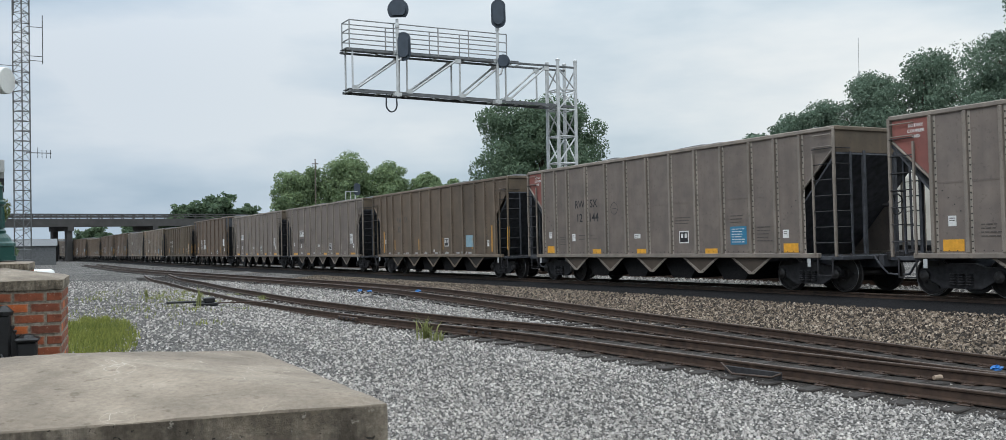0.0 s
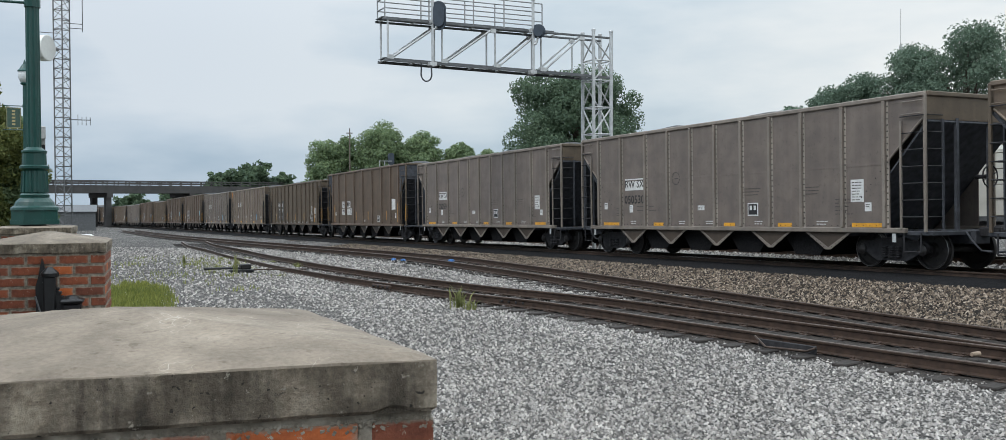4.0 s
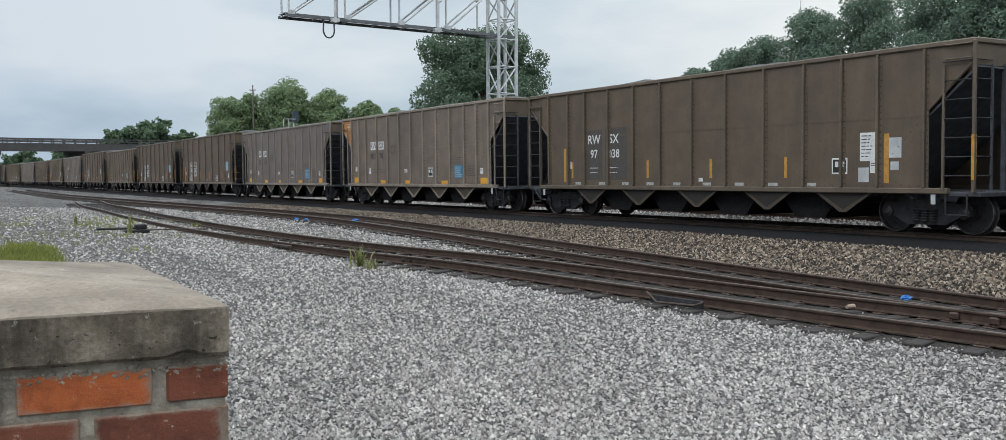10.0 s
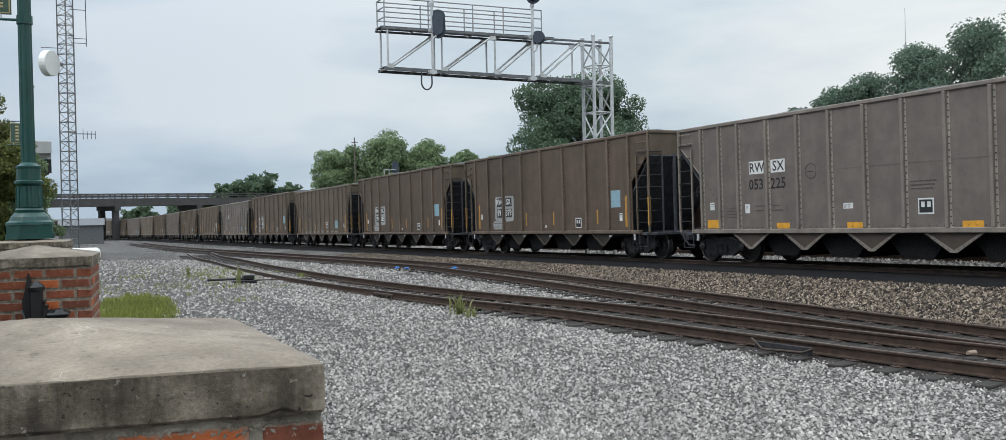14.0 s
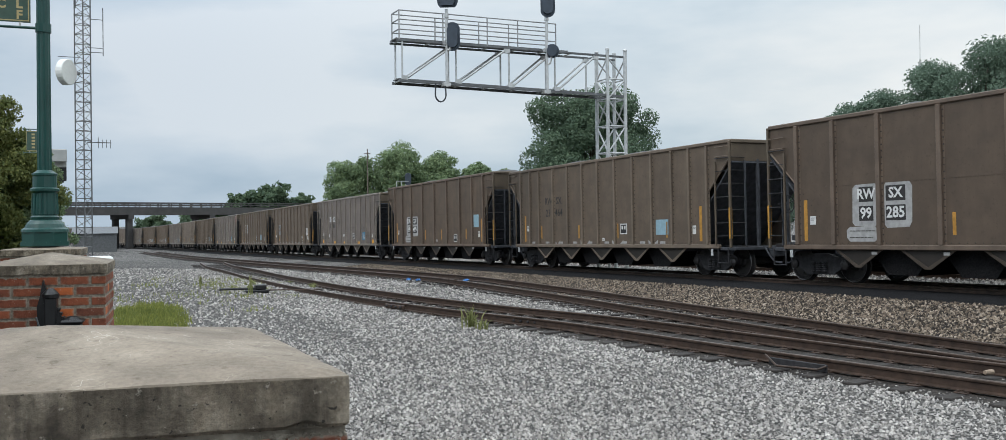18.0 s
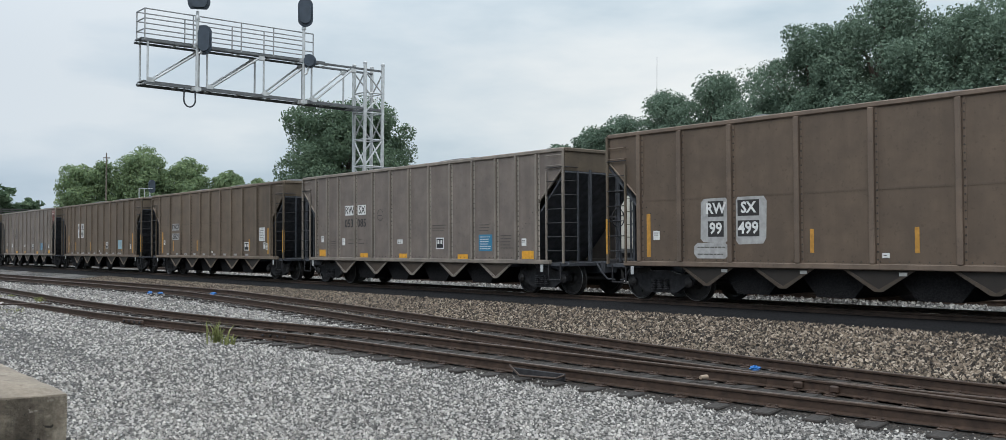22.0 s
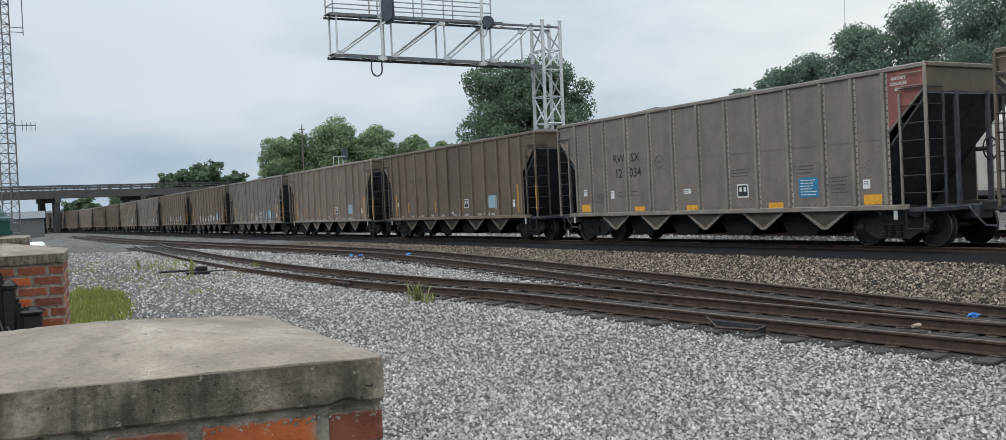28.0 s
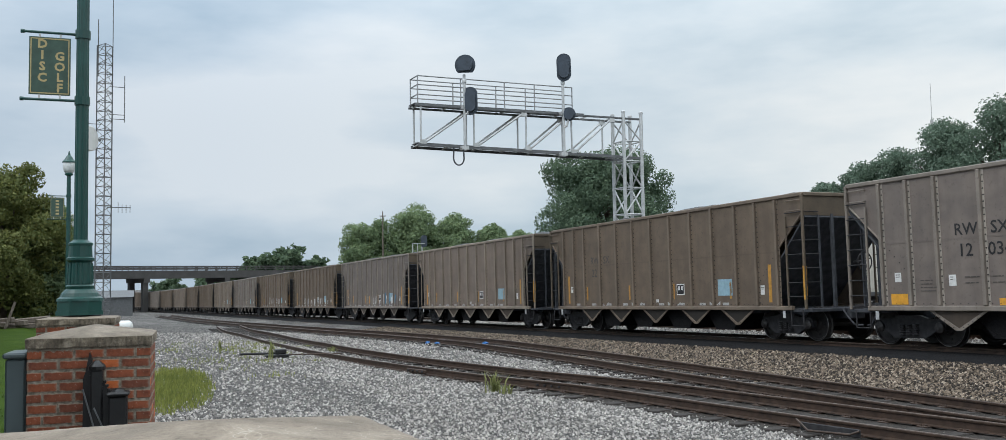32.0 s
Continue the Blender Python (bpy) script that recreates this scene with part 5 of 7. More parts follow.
# ---------------------------------------------------------------- brick piers
TURN = 18.5
PIER = 0.80
BRICK = [B().box(-0.093, 0.093, -0.046, 0.046, -0.0285, 0.0285, bev=0.0015).mesh("brick", [M["brick"]]),
         B().box(-0.0925, 0.0925, -0.045, 0.045, -0.0275, 0.028, bev=0.0025).mesh("brick", [M["brick"]])]
ORANGE_BRICK = B().box(-0.093, 0.093, -0.046, 0.046, -0.0285, 0.0285, bev=0.002).mesh("brick", [M["brick_orange"]])
HALFBRICK = B().box(-0.046, 0.046, -0.046, 0.046, -0.0285, 0.0285, bev=0.004).mesh("brick", [M["brick"]])


def rough_cap(half, thick, rise, corners=None):
    """A concrete cap, a flat pyramid with worn, chipped edges: the top and the stained rim are two surfaces of one slab."""
    n = 26
    v, f, mi = [], [], []
    for j in range(n + 1):
        for i in range(n + 1):
            a, c = -1 + 2 * i / n, -1 + 2 * j / n
            r = max(abs(a), abs(c))
            z = rise * (1 - r) - (0.004 if r > 0.99 else 0)
            x, y = a * half, c * half
            if corners:
                p, q = (a + 1) / 2, (c + 1) / 2
                x, y = (sum(w * k[e] for w, k in zip(((1 - p) * (1 - q), p * (1 - q), p * q, (1 - p) * q), corners)) for e in (0, 1))
            if r > 0.99:
                w = 0.0035 * noise.noise((x * 14, y * 14, 3))
                x, y, z = x * (1 + w), y * (1 + w), z + 0.002 * noise.noise((x * 22, y * 22, 8))
            v.append((x, y, z + 0.0015 * noise.noise((x * 9, y * 9, 0))))
    for j in range(n):
        for i in range(n):
            k = j * (n + 1) + i
            f.append((k, k + 1, k + n + 2, k + n + 1))
            mi.append(0)
    ring = [i for i in range(n + 1)] + [(j + 1) * (n + 1) - 1 for j in range(1, n + 1)] + [n * (n + 1) + i for i in range(n - 1, -1, -1)] + [j * (n + 1) for j in range(n - 1, 0, -1)]
    rows = [ring]
    for q, (dz, grow) in enumerate(((0.085, 1.002), (0.40, 1.0025), (0.93, 1.0), (1.0, 0.988))):
        row = []
        for i in ring:
            x, y, z = v[i]
            chip = (max(0.0, noise.noise((x * 13, y * 13, 5)) - 0.30) * 0.030 + 0.003 * abs(noise.noise((x * 45, y * 45, 2)))) if q >= 2 else 0.0
            row.append(len(v))
            g = grow + 0.003 * noise.noise((x * 20, y * 20, q))
            v.append((x * g, y * g, -thick * dz + chip))
        rows.append(row)
    m = len(ring)
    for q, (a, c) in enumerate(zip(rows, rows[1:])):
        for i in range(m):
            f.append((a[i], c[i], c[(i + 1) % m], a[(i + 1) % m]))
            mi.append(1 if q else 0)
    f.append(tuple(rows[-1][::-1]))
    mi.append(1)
    b = B()
    b.v, b.f, b.mi = v, f, mi
    return b


def brick_pier(x, y, top, foot, label, rise=0.055, cap=0.41, thick=0.076, turn=TURN, corners=None, course=0.0695, hx=PIER / 2, hy=PIER / 2, orange=None):
    p = thing("brick_pier", pose(x, y, 0, 0, 0, turn), label, "pier", "brick piers along the lawn")
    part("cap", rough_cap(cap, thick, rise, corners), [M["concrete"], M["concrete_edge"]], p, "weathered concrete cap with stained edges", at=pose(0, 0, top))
    a, b = hx - 0.005, hy - 0.005
    part("mortar_core", B().box(-a, a, -b, b, foot, top - thick - 0.014), M["mortar"], p)
    part("mortar_bed", B().box(-hx + 0.003, hx - 0.003, -hy + 0.003, hy - 0.003, top - thick - 0.014, top - thick + 0.004), M["mortar"], p)
    crumbs = B()
    for k in range(260):
        q, w = rng.uniform(-hx, hx), rng.uniform(0.0008, 0.0024)
        drop = rng.uniform(0, 1) ** 2 * 0.016
        crumbs.box(-w * 1.6, w * 1.6, -w * 0.7, w * 0.7, -w, w, m=pose(q, -hy + 0.001, top - thick - 0.010 - drop, rng.uniform(-30, 30), rng.uniform(-60, 60), rng.uniform(-30, 30)))
    tagged(part("mortar_grit", crumbs, M["mortar"], p), kind="stuff")
    z, row = top - thick - 0.013 - 0.0285, 0
    while z > foot - 0.03:
        for side in range(4):
            m = pose(0, 0, 0, 0, 0, 90 * side)
            half, face = (hx, hy) if side % 2 == 0 else (hy, hx)
            step = 2 * half / 4
            xs = [-half + step * (k + 0.5) for k in range(4)] if row % 2 else [-half + step * (k + 1.0) for k in range(3)]
            for k, bx in enumerate(xs):
                fired = rng.random() < 0.10 or (k, row, side) == orange
                ob = new("brick", ORANGE_BRICK if fired else BRICK[int(rng.integers(2))])
                ob.parent = p
                ob.matrix_basis = m @ pose(bx, -face + 0.046 + rng.uniform(-0.002, 0.002), z, rng.uniform(-0.4, 0.4), rng.uniform(-0.3, 0.3), rng.uniform(-0.3, 0.3))
            if row % 2 == 0:
                ob = new("brick", HALFBRICK)
                ob.parent, ob.matrix_basis = p, m @ pose(-half + 0.046, -face + 0.046, z)
        z, row = z - course, row + 1
    return p


# its hand-cast cap is a little out of square
NEARPIER = brick_pier(-0.388, 1.690, 1.831, 0.36, "red brick pier with a weathered concrete cap", thick=0.082, hx=0.412, hy=0.380, turn=15.5, corners=((-0.414, -0.390), (0.414, -0.393), (0.290, 0.300), (-0.535, 0.305)), orange=(2, 0, 0))
SECONDPIER = brick_pier(-2.97, 6.98, 1.790, 0.36, "red brick pier with black iron brackets beside a utility box", 0.075, course=0.0745)
LAMPPIER = brick_pier(-4.90, 10.92, 1.80, 0.40, "brick pier carrying a green street lamp", 0.03)

# black iron brackets on the second pier's face
fx, fy = -0.02, -PIER / 2
br = thing("iron_bracket", pose(-2.985, 6.975, 0.10, 0, 0, TURN), "black cast iron rail bracket bolted to the brick pier", "bracket")
part("fin", B().plate([(-0.02, 0.95), (0.10, 0.95), (0.09, 1.42), (0.045, 1.50), (0.02, 1.585), (-0.005, 1.45), (-0.02, 1.40)], "y", fy - 0.055, fy - 0.004), M["iron"], br)
a_post = B().box(0.035, 0.115, fy - 0.16, fy - 0.07, 0.95, 1.47, bev=0.012)
a_post.lathe([(0.055, 1.465), (0.057, 1.49), (0.045, 1.505), (0.022, 1.525), (0.016, 1.53)], 12, (0.075, fy - 0.115, 0))
part("post", a_post, M["iron"], br, "square iron post with a pointed cap")
part("brace", B().plate([(0.02, 0.95), (0.24, 0.95), (0.19, 1.22), (0.15, 1.32), (0.115, 1.40), (0.03, 1.43)], "y", fy - 0.135, fy - 0.10), M["iron"], br)
for k in range(7):
    part("tooth", B().box(0.118 + 0.013 * k, 0.137 + 0.013 * k, fy - 0.145, fy - 0.095, 1.375 - 0.03 * k, 1.395 - 0.03 * k, bev=0.004), M["iron"], br)
b_post = B().box(0.155, 0.275, fy - 0.21, fy - 0.09, 0.93, 1.285, bev=0.012)
b_post.box(0.140, 0.290, fy - 0.225, fy - 0.075, 1.285, 1.315, bev=0.012)
b_post.lathe([(0.055, 1.315), (0.035, 1.333), (0.02, 1.338)], 10, (0.215, fy - 0.15, 0))
part("post", b_post, M["iron"], br, "short square iron post with a flat cap")
for q in (0.0, 0.07):
    part("tie_rod", B().tube((q - 0.01, fy - 0.165, 1.34 - q * 1.8), (q + 0.09, fy - 0.165, 0.98), 0.006, 5), M["galvdark"], br)

# utility box beside the second pier
ub = thing("utility_box", pose(-2.97, 6.98, -0.05, 0, 0, TURN), "grey-green metal utility box on the lawn", "utility box")
part("body", B().box(-0.545, -0.412, -0.34, 0.05, 0.40, 1.70, bev=0.015), M["cabinet"], ub)
part("lid", B().box(-0.56, -0.408, -0.36, 0.07, 1.70, 1.74, bev=0.012), M["cabinet"], ub)
part("sticker", B().box(-0.48, -0.44, -0.3435, -0.3405, 1.10, 1.18), M["white"], ub)

# ---------------------------------------------------------------- street lamps


def street_lamp(x, y, z, top, label, turn=0, arms=(5.12, 4.33), lantern=True, words=True):
    """A cast post with a fluted drum base, banner arms with a banner, and a lantern on top."""
    l = thing("street_lamp", pose(x, y, z, 0, 0, turn), label, "street lamp", "green street lamps")
    b = B().plate([(0.27 * math.cos(k * math.tau / 8 + 0.39), 0.27 * math.sin(k * math.tau / 8 + 0.39)) for k in range(8)], "z", 0.0, 0.05)
    b.plate([(0.255 * math.cos(k * math.tau / 8 + 0.39), 0.255 * math.sin(k * math.tau / 8 + 0.39)) for k in range(8)], "z", 0.05, 0.16)
    part("base_plate", b, M["green"], l)
    part("base_bell", B().lathe([(0.255, 0.16), (0.25, 0.19), (0.215, 0.21), (0.20, 0.25), (0.165, 0.29), (0.15, 0.30), (0.155, 0.33), (0.135, 0.35)], 24), M["green"], l, smooth=False)
    drum = B().lathe([(0.128, 0.35), (0.132, 0.36), (0.122, 0.60), (0.128, 0.61), (0.155, 0.63), (0.155, 0.655), (0.130, 0.67), (0.125, 0.80), (0.135, 0.81), (0.135, 0.83), (0.10, 0.85), (0.078, 0.87)], 20)
    part("base_drum", drum, M["green"], l)
    for k in range(10):
        a = k * math.tau / 10
        part("drum_rib", B().tube((0.128 * math.cos(a), 0.128 * math.sin(a), 0.36), (0.120 * math.cos(a), 0.120 * math.sin(a), 0.60), 0.018, 5), M["green"], l)
    shaft = B()
    n, zt = 16, top - z
    prof = [(0.078, 0.87), (0.068, zt)]
    flute = [(1.0 if k % 2 else 0.90) for k in range(24)]
    shaft.add([(r * g * math.cos(k * math.tau / 24), r * g * math.sin(k * math.tau / 24), h) for r, h in prof for k, g in enumerate(flute)],
              [(k, (k + 1) % 24, 24 + (k + 1) % 24, 24 + k) for k in range(24)])
    part("shaft", shaft, M["green"], l)
    for k, a in enumerate(arms):
        az = a - z
        part("banner_arm", B().tube((0, 0, az), (-0.62, 0, az), 0.016, 8).lathe([(0.085, az - 0.05), (0.085, az + 0.05)], 12).tube((-0.62, 0, az), (-0.66, 0, az), 0.024, 8), M["green"], l)
    if arms:
        a1, a0 = arms[0] - z - 0.055, arms[1] - z + 0.055
        ban = part("banner", B().box(-0.57, -0.13, -0.006, 0.006, a0, a1, bev=0.002), M["banner"], l, "green banner with gold lettering and border")
        fr = B()
        for q in (-0.55, -0.15):
            fr.box(q - 0.006, q + 0.006, -0.009, -0.0065, a0 + 0.02, a1 - 0.02)
        for q in (a0 + 0.02, a1 - 0.02):
            fr.box(-0.556, -0.144, -0.009, -0.0065, q - 0.006, q + 0.006)
        part("border", fr, M["gold"], ban)
        for q in (-0.46, -0.24):
            for zz in (a0 - 0.03, a1 + 0.03):
                part("ring", B().tube((q, 0, zz - 0.035), (q, 0, zz + 0.035), 0.01, 6), M["galv"], ban)
        if words:
            for k, ch in enumerate("DISC"):
                lettering(ch, 0.14, M["gold"], ban, pose(-0.43, -0.0075, a1 - 0.085 - k * 0.132), 0.005)
            for k, ch in enumerate("GOLF"):
                lettering(ch, 0.14, M["gold"], ban, pose(-0.245, -0.0075, a1 - 0.225 - k * 0.125), 0.005)
        else:
            bb = B()
            for k in range(5):
                bb.box(-0.40, -0.30, -0.009, -0.007, a1 - 0.15 - k * 0.11, a1 - 0.09 - k * 0.11)
            part("lettering_bars", bb, M["gold"], ban)
    if lantern:
        part("lantern_collar", B().lathe([(0.07, zt), (0.13, zt + 0.03), (0.14, zt + 0.07), (0.11, zt + 0.09)], 16), M["green"], l)
        part("lantern_glass", B().lathe([(0.12, zt + 0.09), (0.19, zt + 0.22), (0.20, zt + 0.42), (0.19, zt + 0.46)], 16), M["glasslamp"], l, "frosted lantern glass", smooth=True)
        part("lantern_roof", B().lathe([(0.22, zt + 0.46), (0.22, zt + 0.49), (0.16, zt + 0.56), (0.10, zt + 0.66), (0.05, zt + 0.72), (0.03, zt + 0.80), (0.012, zt + 0.86)], 16), M["green"], l)
    return l


street_lamp(-4.90, 10.92, 1.83, 6.2, "dark green cast street lamp with a banner on a brick pier", 22, (5.12, 4.33), False)
lamp_b = street_lamp(-15.2, 32.4, 0.40, 6.05, "dark green street lamp with lantern and narrow banners", 26, (5.35, 4.55), True, False)

# ---------------------------------------------------------------- radio tower


def lattice(b, base, top, w, legs, r, bays):
    """Legs with rings and cross braces; legs as angles round the centre."""
    cs = [(w * math.cos(a), w * math.sin(a)) for a in legs]
    n = len(cs)
    for x, y in cs:
        b.tube((x, y, base), (x, y, top), r, 6)
    for k in range(bays + 1):
        z = base + (top - base) * k / bays
        for i in range(n):
            a, c = cs[i], cs[(i + 1) % n]
            b.tube((*a, z), (*c, z), r * 0.6, 4)
            if k < bays:
                z2 = base + (top - base) * (k + 1) / bays
                p, q = (a, c) if k % 2 else (c, a)
                b.tube((*p, z), (*q, z2), r * 0.5, 4)
    return b


tz = ground_z(-27.3, 63) - 0.1
tower = thing("radio_tower", pose(-27.3, 63.0, 0, 0, 0, 26), "slim galvanised lattice radio tower with antennas", "radio tower")
part("mast", lattice(B(), tz, 18.6, 0.56, [radians(a) for a in (30, 150, 270)], 0.042, 30), M["tower"], tower)
part("whip_antenna", B().tube((0.5, 0.2, 17.2), (0.5, 0.2, 25.5), 0.028, 5), M["galvdark"], tower)
part("rod_antenna", B().tube((-0.42, 0.2, 16.5), (-0.42, 0.2, 20.4), 0.035, 5), M["galvdark"], tower)
fd = B()
for zz in (15.8, 13.9, 13.6):
    fd.tube((0.3, 0, zz), (1.25, 0, zz), 0.025, 5)
fd.tube((1.25, 0, 16.6), (1.25, 0, 13.4), 0.03, 5)
part("folded_dipole", fd, M["galvdark"], tower)
ya = B().tube((0.2, 0, 7.6), (1.7, 0, 7.6), 0.03, 5)
for q in (0.9, 1.15, 1.4, 1.65):
    ya.tube((q, 0, 7.25), (q, 0, 7.95) if q < 1 else (q, 0, 7.8), 0.018, 4)
part("yagi_antenna", ya, M["galvdark"], tower)
part("side_arm", B().tube((-1.5, 0, 13.2), (-0.2, 0, 13.2), 0.025, 5), M["galvdark"], tower)
dsh = B().lathe([(0.80, -0.28), (0.84, -0.25), (0.84, 0.18), (0.74, 0.26), (0.40, 0.36), (0.02, 0.40)], 24, (0, 0, 0), axis="y")
part("dish_antenna", dsh, M["globe"], tower, "white drum-shaped microwave dish", smooth=False, at=pose(-1.05, -0.55, 12.1, 0, 0, 55))
part("dish_mount", B().tube((-1.0, -0.3, 12.1), (-0.2, 0.1, 12.1), 0.06, 6), M["galvdark"], tower)

tankz = ground_z(-17.6, 42.0)
tk = thing("propane_tank", pose(-17.6, 42.0, tankz, 0, 0, 20), "small white horizontal gas tank on the gravel", "tank")
part("shell", B().lathe([(0.05, -0.75), (0.22, -0.70), (0.30, -0.58), (0.30, 0.58), (0.22, 0.70), (0.05, 0.75)], 18, (0, 0, 0.45), axis="x"), M["tankwhite"], tk, smooth=True)
for q in (-0.4, 0.4):
    part("leg", B().box(q - 0.06, q + 0.06, -0.2, 0.2, -0.05, 0.2), M["galvdark"], tk)

# ---------------------------------------------------------------- signal gantry
ARM = Vector((-0.904, -0.428, 0))
TCX, TCY = 5.1, 40.75
gant = thing("signal_gantry", pose(TCX, TCY, 0, 0, 0, math.degrees(math.atan2(ARM.y, ARM.x))), "galvanised cantilever signal gantry over the tracks", "signal gantry")
# local x runs out along the arm
tw = 0.44
gz = rail_z(8) - 0.3
for sx in (-1, 1):
    for sy in (-1, 1):
        part("tower_leg", B().tube((sx * tw, sy * tw, gz), (sx * tw, sy * tw, 9.25), 0.075, 10).lathe([(0.09, 9.25), (0.09, 9.32), (0.03, 9.36)], 10, (sx * tw, sy * tw, 0)), M["galv"], gant)
        part("base_plate", B().box(sx * tw - 0.2, sx * tw + 0.2, sy * tw - 0.2, sy * tw + 0.2, gz - 0.04, gz + 0.03), M["galvdark"], gant)
zs = [gz + 0.5 + k * (7.2 - gz - 0.5) / 6 for k in range(7)] + [8.05, 8.95]
for k in range(len(zs) - 1):
    for ax, ay, bx, by in ((-tw, -tw, tw, -tw), (-tw, tw, tw, tw), (-tw, -tw, -tw, tw), (tw, -tw, tw, tw)):
        br_ = B().tube((ax, ay, zs[k]), (bx, by, zs[k]), 0.032, 6)
        p, q = ((ax, ay), (bx, by)) if k % 2 else ((bx, by), (ax, ay))
        br_.tube((*p, zs[k]), (*q, zs[k + 1]), 0.034, 6)
        part("tower_brace", br_, M["galv"], gant)
ALEN, Z0, Z1 = 9.70, 7.33, 9.02
RISE = 0.15


def low_chord(x):
    """The bottom chord rises a little towards the arm's tip."""
    return Z0 + RISE * x / ALEN


for sy in (-1, 1):
    y = sy * 0.40
    part("bottom_chord", B().plate([(-tw, Z0 - 0.05), (ALEN, Z0 + RISE - 0.05), (ALEN, Z0 + RISE + 0.05), (-tw, Z0 + 0.05)], "y", y - 0.05, y + 0.05), M["galvdark"], gant)
    part("top_chord", B().box(-tw, ALEN + 0.1, y - 0.045, y + 0.045, Z1 - 0.04, Z1 + 0.04, bev=0.01), M["galvdark"], gant)
    for x in (1.0, 2.95, 5.05, 7.35, 9.58):
        part("post", B().tube((x, y, low_chord(x)), (x, y, Z1), 0.040, 8), M["galv"], gant)
    for x0, x1 in ((1.0, 2.85), (3.05, 4.95), (5.15, 7.25), (7.45, 9.48)):
        part("diagonal", B().tube((x1, y, low_chord(x1) + 0.05), (x0, y, Z1 - 0.05), 0.045, 8), M["galv"], gant)
        for x, z in ((x0, Z1 - 0.12), (x1, low_chord(x1) + 0.12)):
            part("gusset", B().box(x - 0.12, x + 0.12, y - 0.06, y + 0.06, z - 0.08, z + 0.08), M["galv"], gant)
for k in range(8):
    x = 0.9 + k * 1.25
    for z in (Z1, low_chord(x)):
        part("cross_tie", B().tube((x, -0.4, z), (x, 0.4, z), 0.03, 6), M["galv"], gant)
part("walkway", B().box(2.3, ALEN + 0.1, -0.36, 0.36, Z1 + 0.062, Z1 + 0.10), M["galvdark"], gant)
part("lower_walkway", B().plate([(0.6, Z0 + 0.08), (ALEN, Z0 + RISE + 0.072), (ALEN, Z0 + RISE + 0.10), (0.6, Z0 + 0.108)], "y", -0.34, 0.34), M["galvdark"], gant)
for sy in (-1, 1):
    y = sy * 0.42
    for zz in (Z1 + 0.42, Z1 + 0.80, Z1 + 1.15):
        part("handrail", B().tube((2.9, y, zz), (ALEN, y, zz), 0.026, 6), M["galvrail"], gant)
    for x in (2.9, 4.65, 6.0, 7.9, ALEN):
        part("rail_post", B().tube((x, y, Z1), (x, y, Z1 + 1.15), 0.028, 6), M["galvrail"], gant)
for zz in (Z1 + 0.42, Z1 + 0.80, Z1 + 1.15):
    part("end_rail", B().tube((ALEN, -0.42, zz), (ALEN, 0.42, zz), 0.026, 6), M["galvrail"], gant)


def signal_head(x, y, z, outline, parent, turn):
    """A signal seen from behind: a flat background plate with a domed case, on a bracket."""
    mt = pose(x, y, z, 0, 0, turn)
    h = part("signal_head", B().plate(outline, "x", -0.015, 0.015), M["signal"], parent, "black signal background plate", at=mt)
    w = max(a for a, c in outline)
    zc = [c for a, c in outline]
    case = B()
    case.plate([(a * 0.72, c * 0.78) for a, c in outline], "x", 0.015, 0.14)
    part("case", case, M["signal"], h)
    for c in ((0.0,) if max(zc) < 0.6 else (-0.3, 0.05, 0.38)):
        part("hood", B().tube((-0.28, 0, c), (-0.015, 0, c), 0.12, 10), M["signal"], h)
    return h


def oval(w, h, flat=0.0, n=24):
    pts = []
    for k in range(n):
        a = k * math.tau / n
        x, z = w * math.cos(a), (h - w) * (1 if math.sin(a) > 0 else -1) + w * math.sin(a)
        pts.append((x, max(z, -h + flat)))
    return pts


for mx, heads in ((7.82, ((10.66, oval(0.41, 0.42, 0.12), 0), (9.25, oval(0.29, 0.56), -0.20))), (3.42, ((10.92, oval(0.30, 0.58), 0), (8.98, oval(0.29, 0.29), -0.18)))):
    my = 0.60
    mast = B().tube((mx, my, low_chord(mx) - 0.15), (mx, my, heads[0][0] - 0.35), 0.06, 10)
    mast.box(mx - 0.15, mx + 0.15, 0.34, my + 0.05, low_chord(mx) - 0.12, low_chord(mx) + 0.02)
    mast.box(mx - 0.10, mx + 0.10, 0.34, my + 0.05, Z1 - 0.08, Z1 + 0.08)
    mast.lathe([(0.09, heads[0][0] - 0.68), (0.09, heads[0][0] - 0.58), (0.07, heads[0][0] - 0.5)], 10, (mx, my, 0))
    part("signal_mast", mast, M["galv"], gant)
    for z, o, dx in heads:
        signal_head(mx + dx, my + 0.12, z, o, gant, 60)
        if dx:
            part("bracket", B().path([(mx, my, z - 0.55), (mx + dx * 0.5, my + 0.08, z - 0.5), (mx + dx, my + 0.10, z - 0.2)], 0.05, 8), M["galv"], gant)
loop = [(8.1 - 0.22 * math.cos(k * math.pi / 12), 0.62, Z0 - 0.34 - 0.28 * math.sin(k * math.pi / 12)) for k in range(13)]
loop = [(7.9, 0.62, Z0 + 0.08)] + loop + [(8.3, 0.62, Z0 + 0.08)]
part("cable_loop", B().path(loop, 0.03, 6), M["black"], gant)

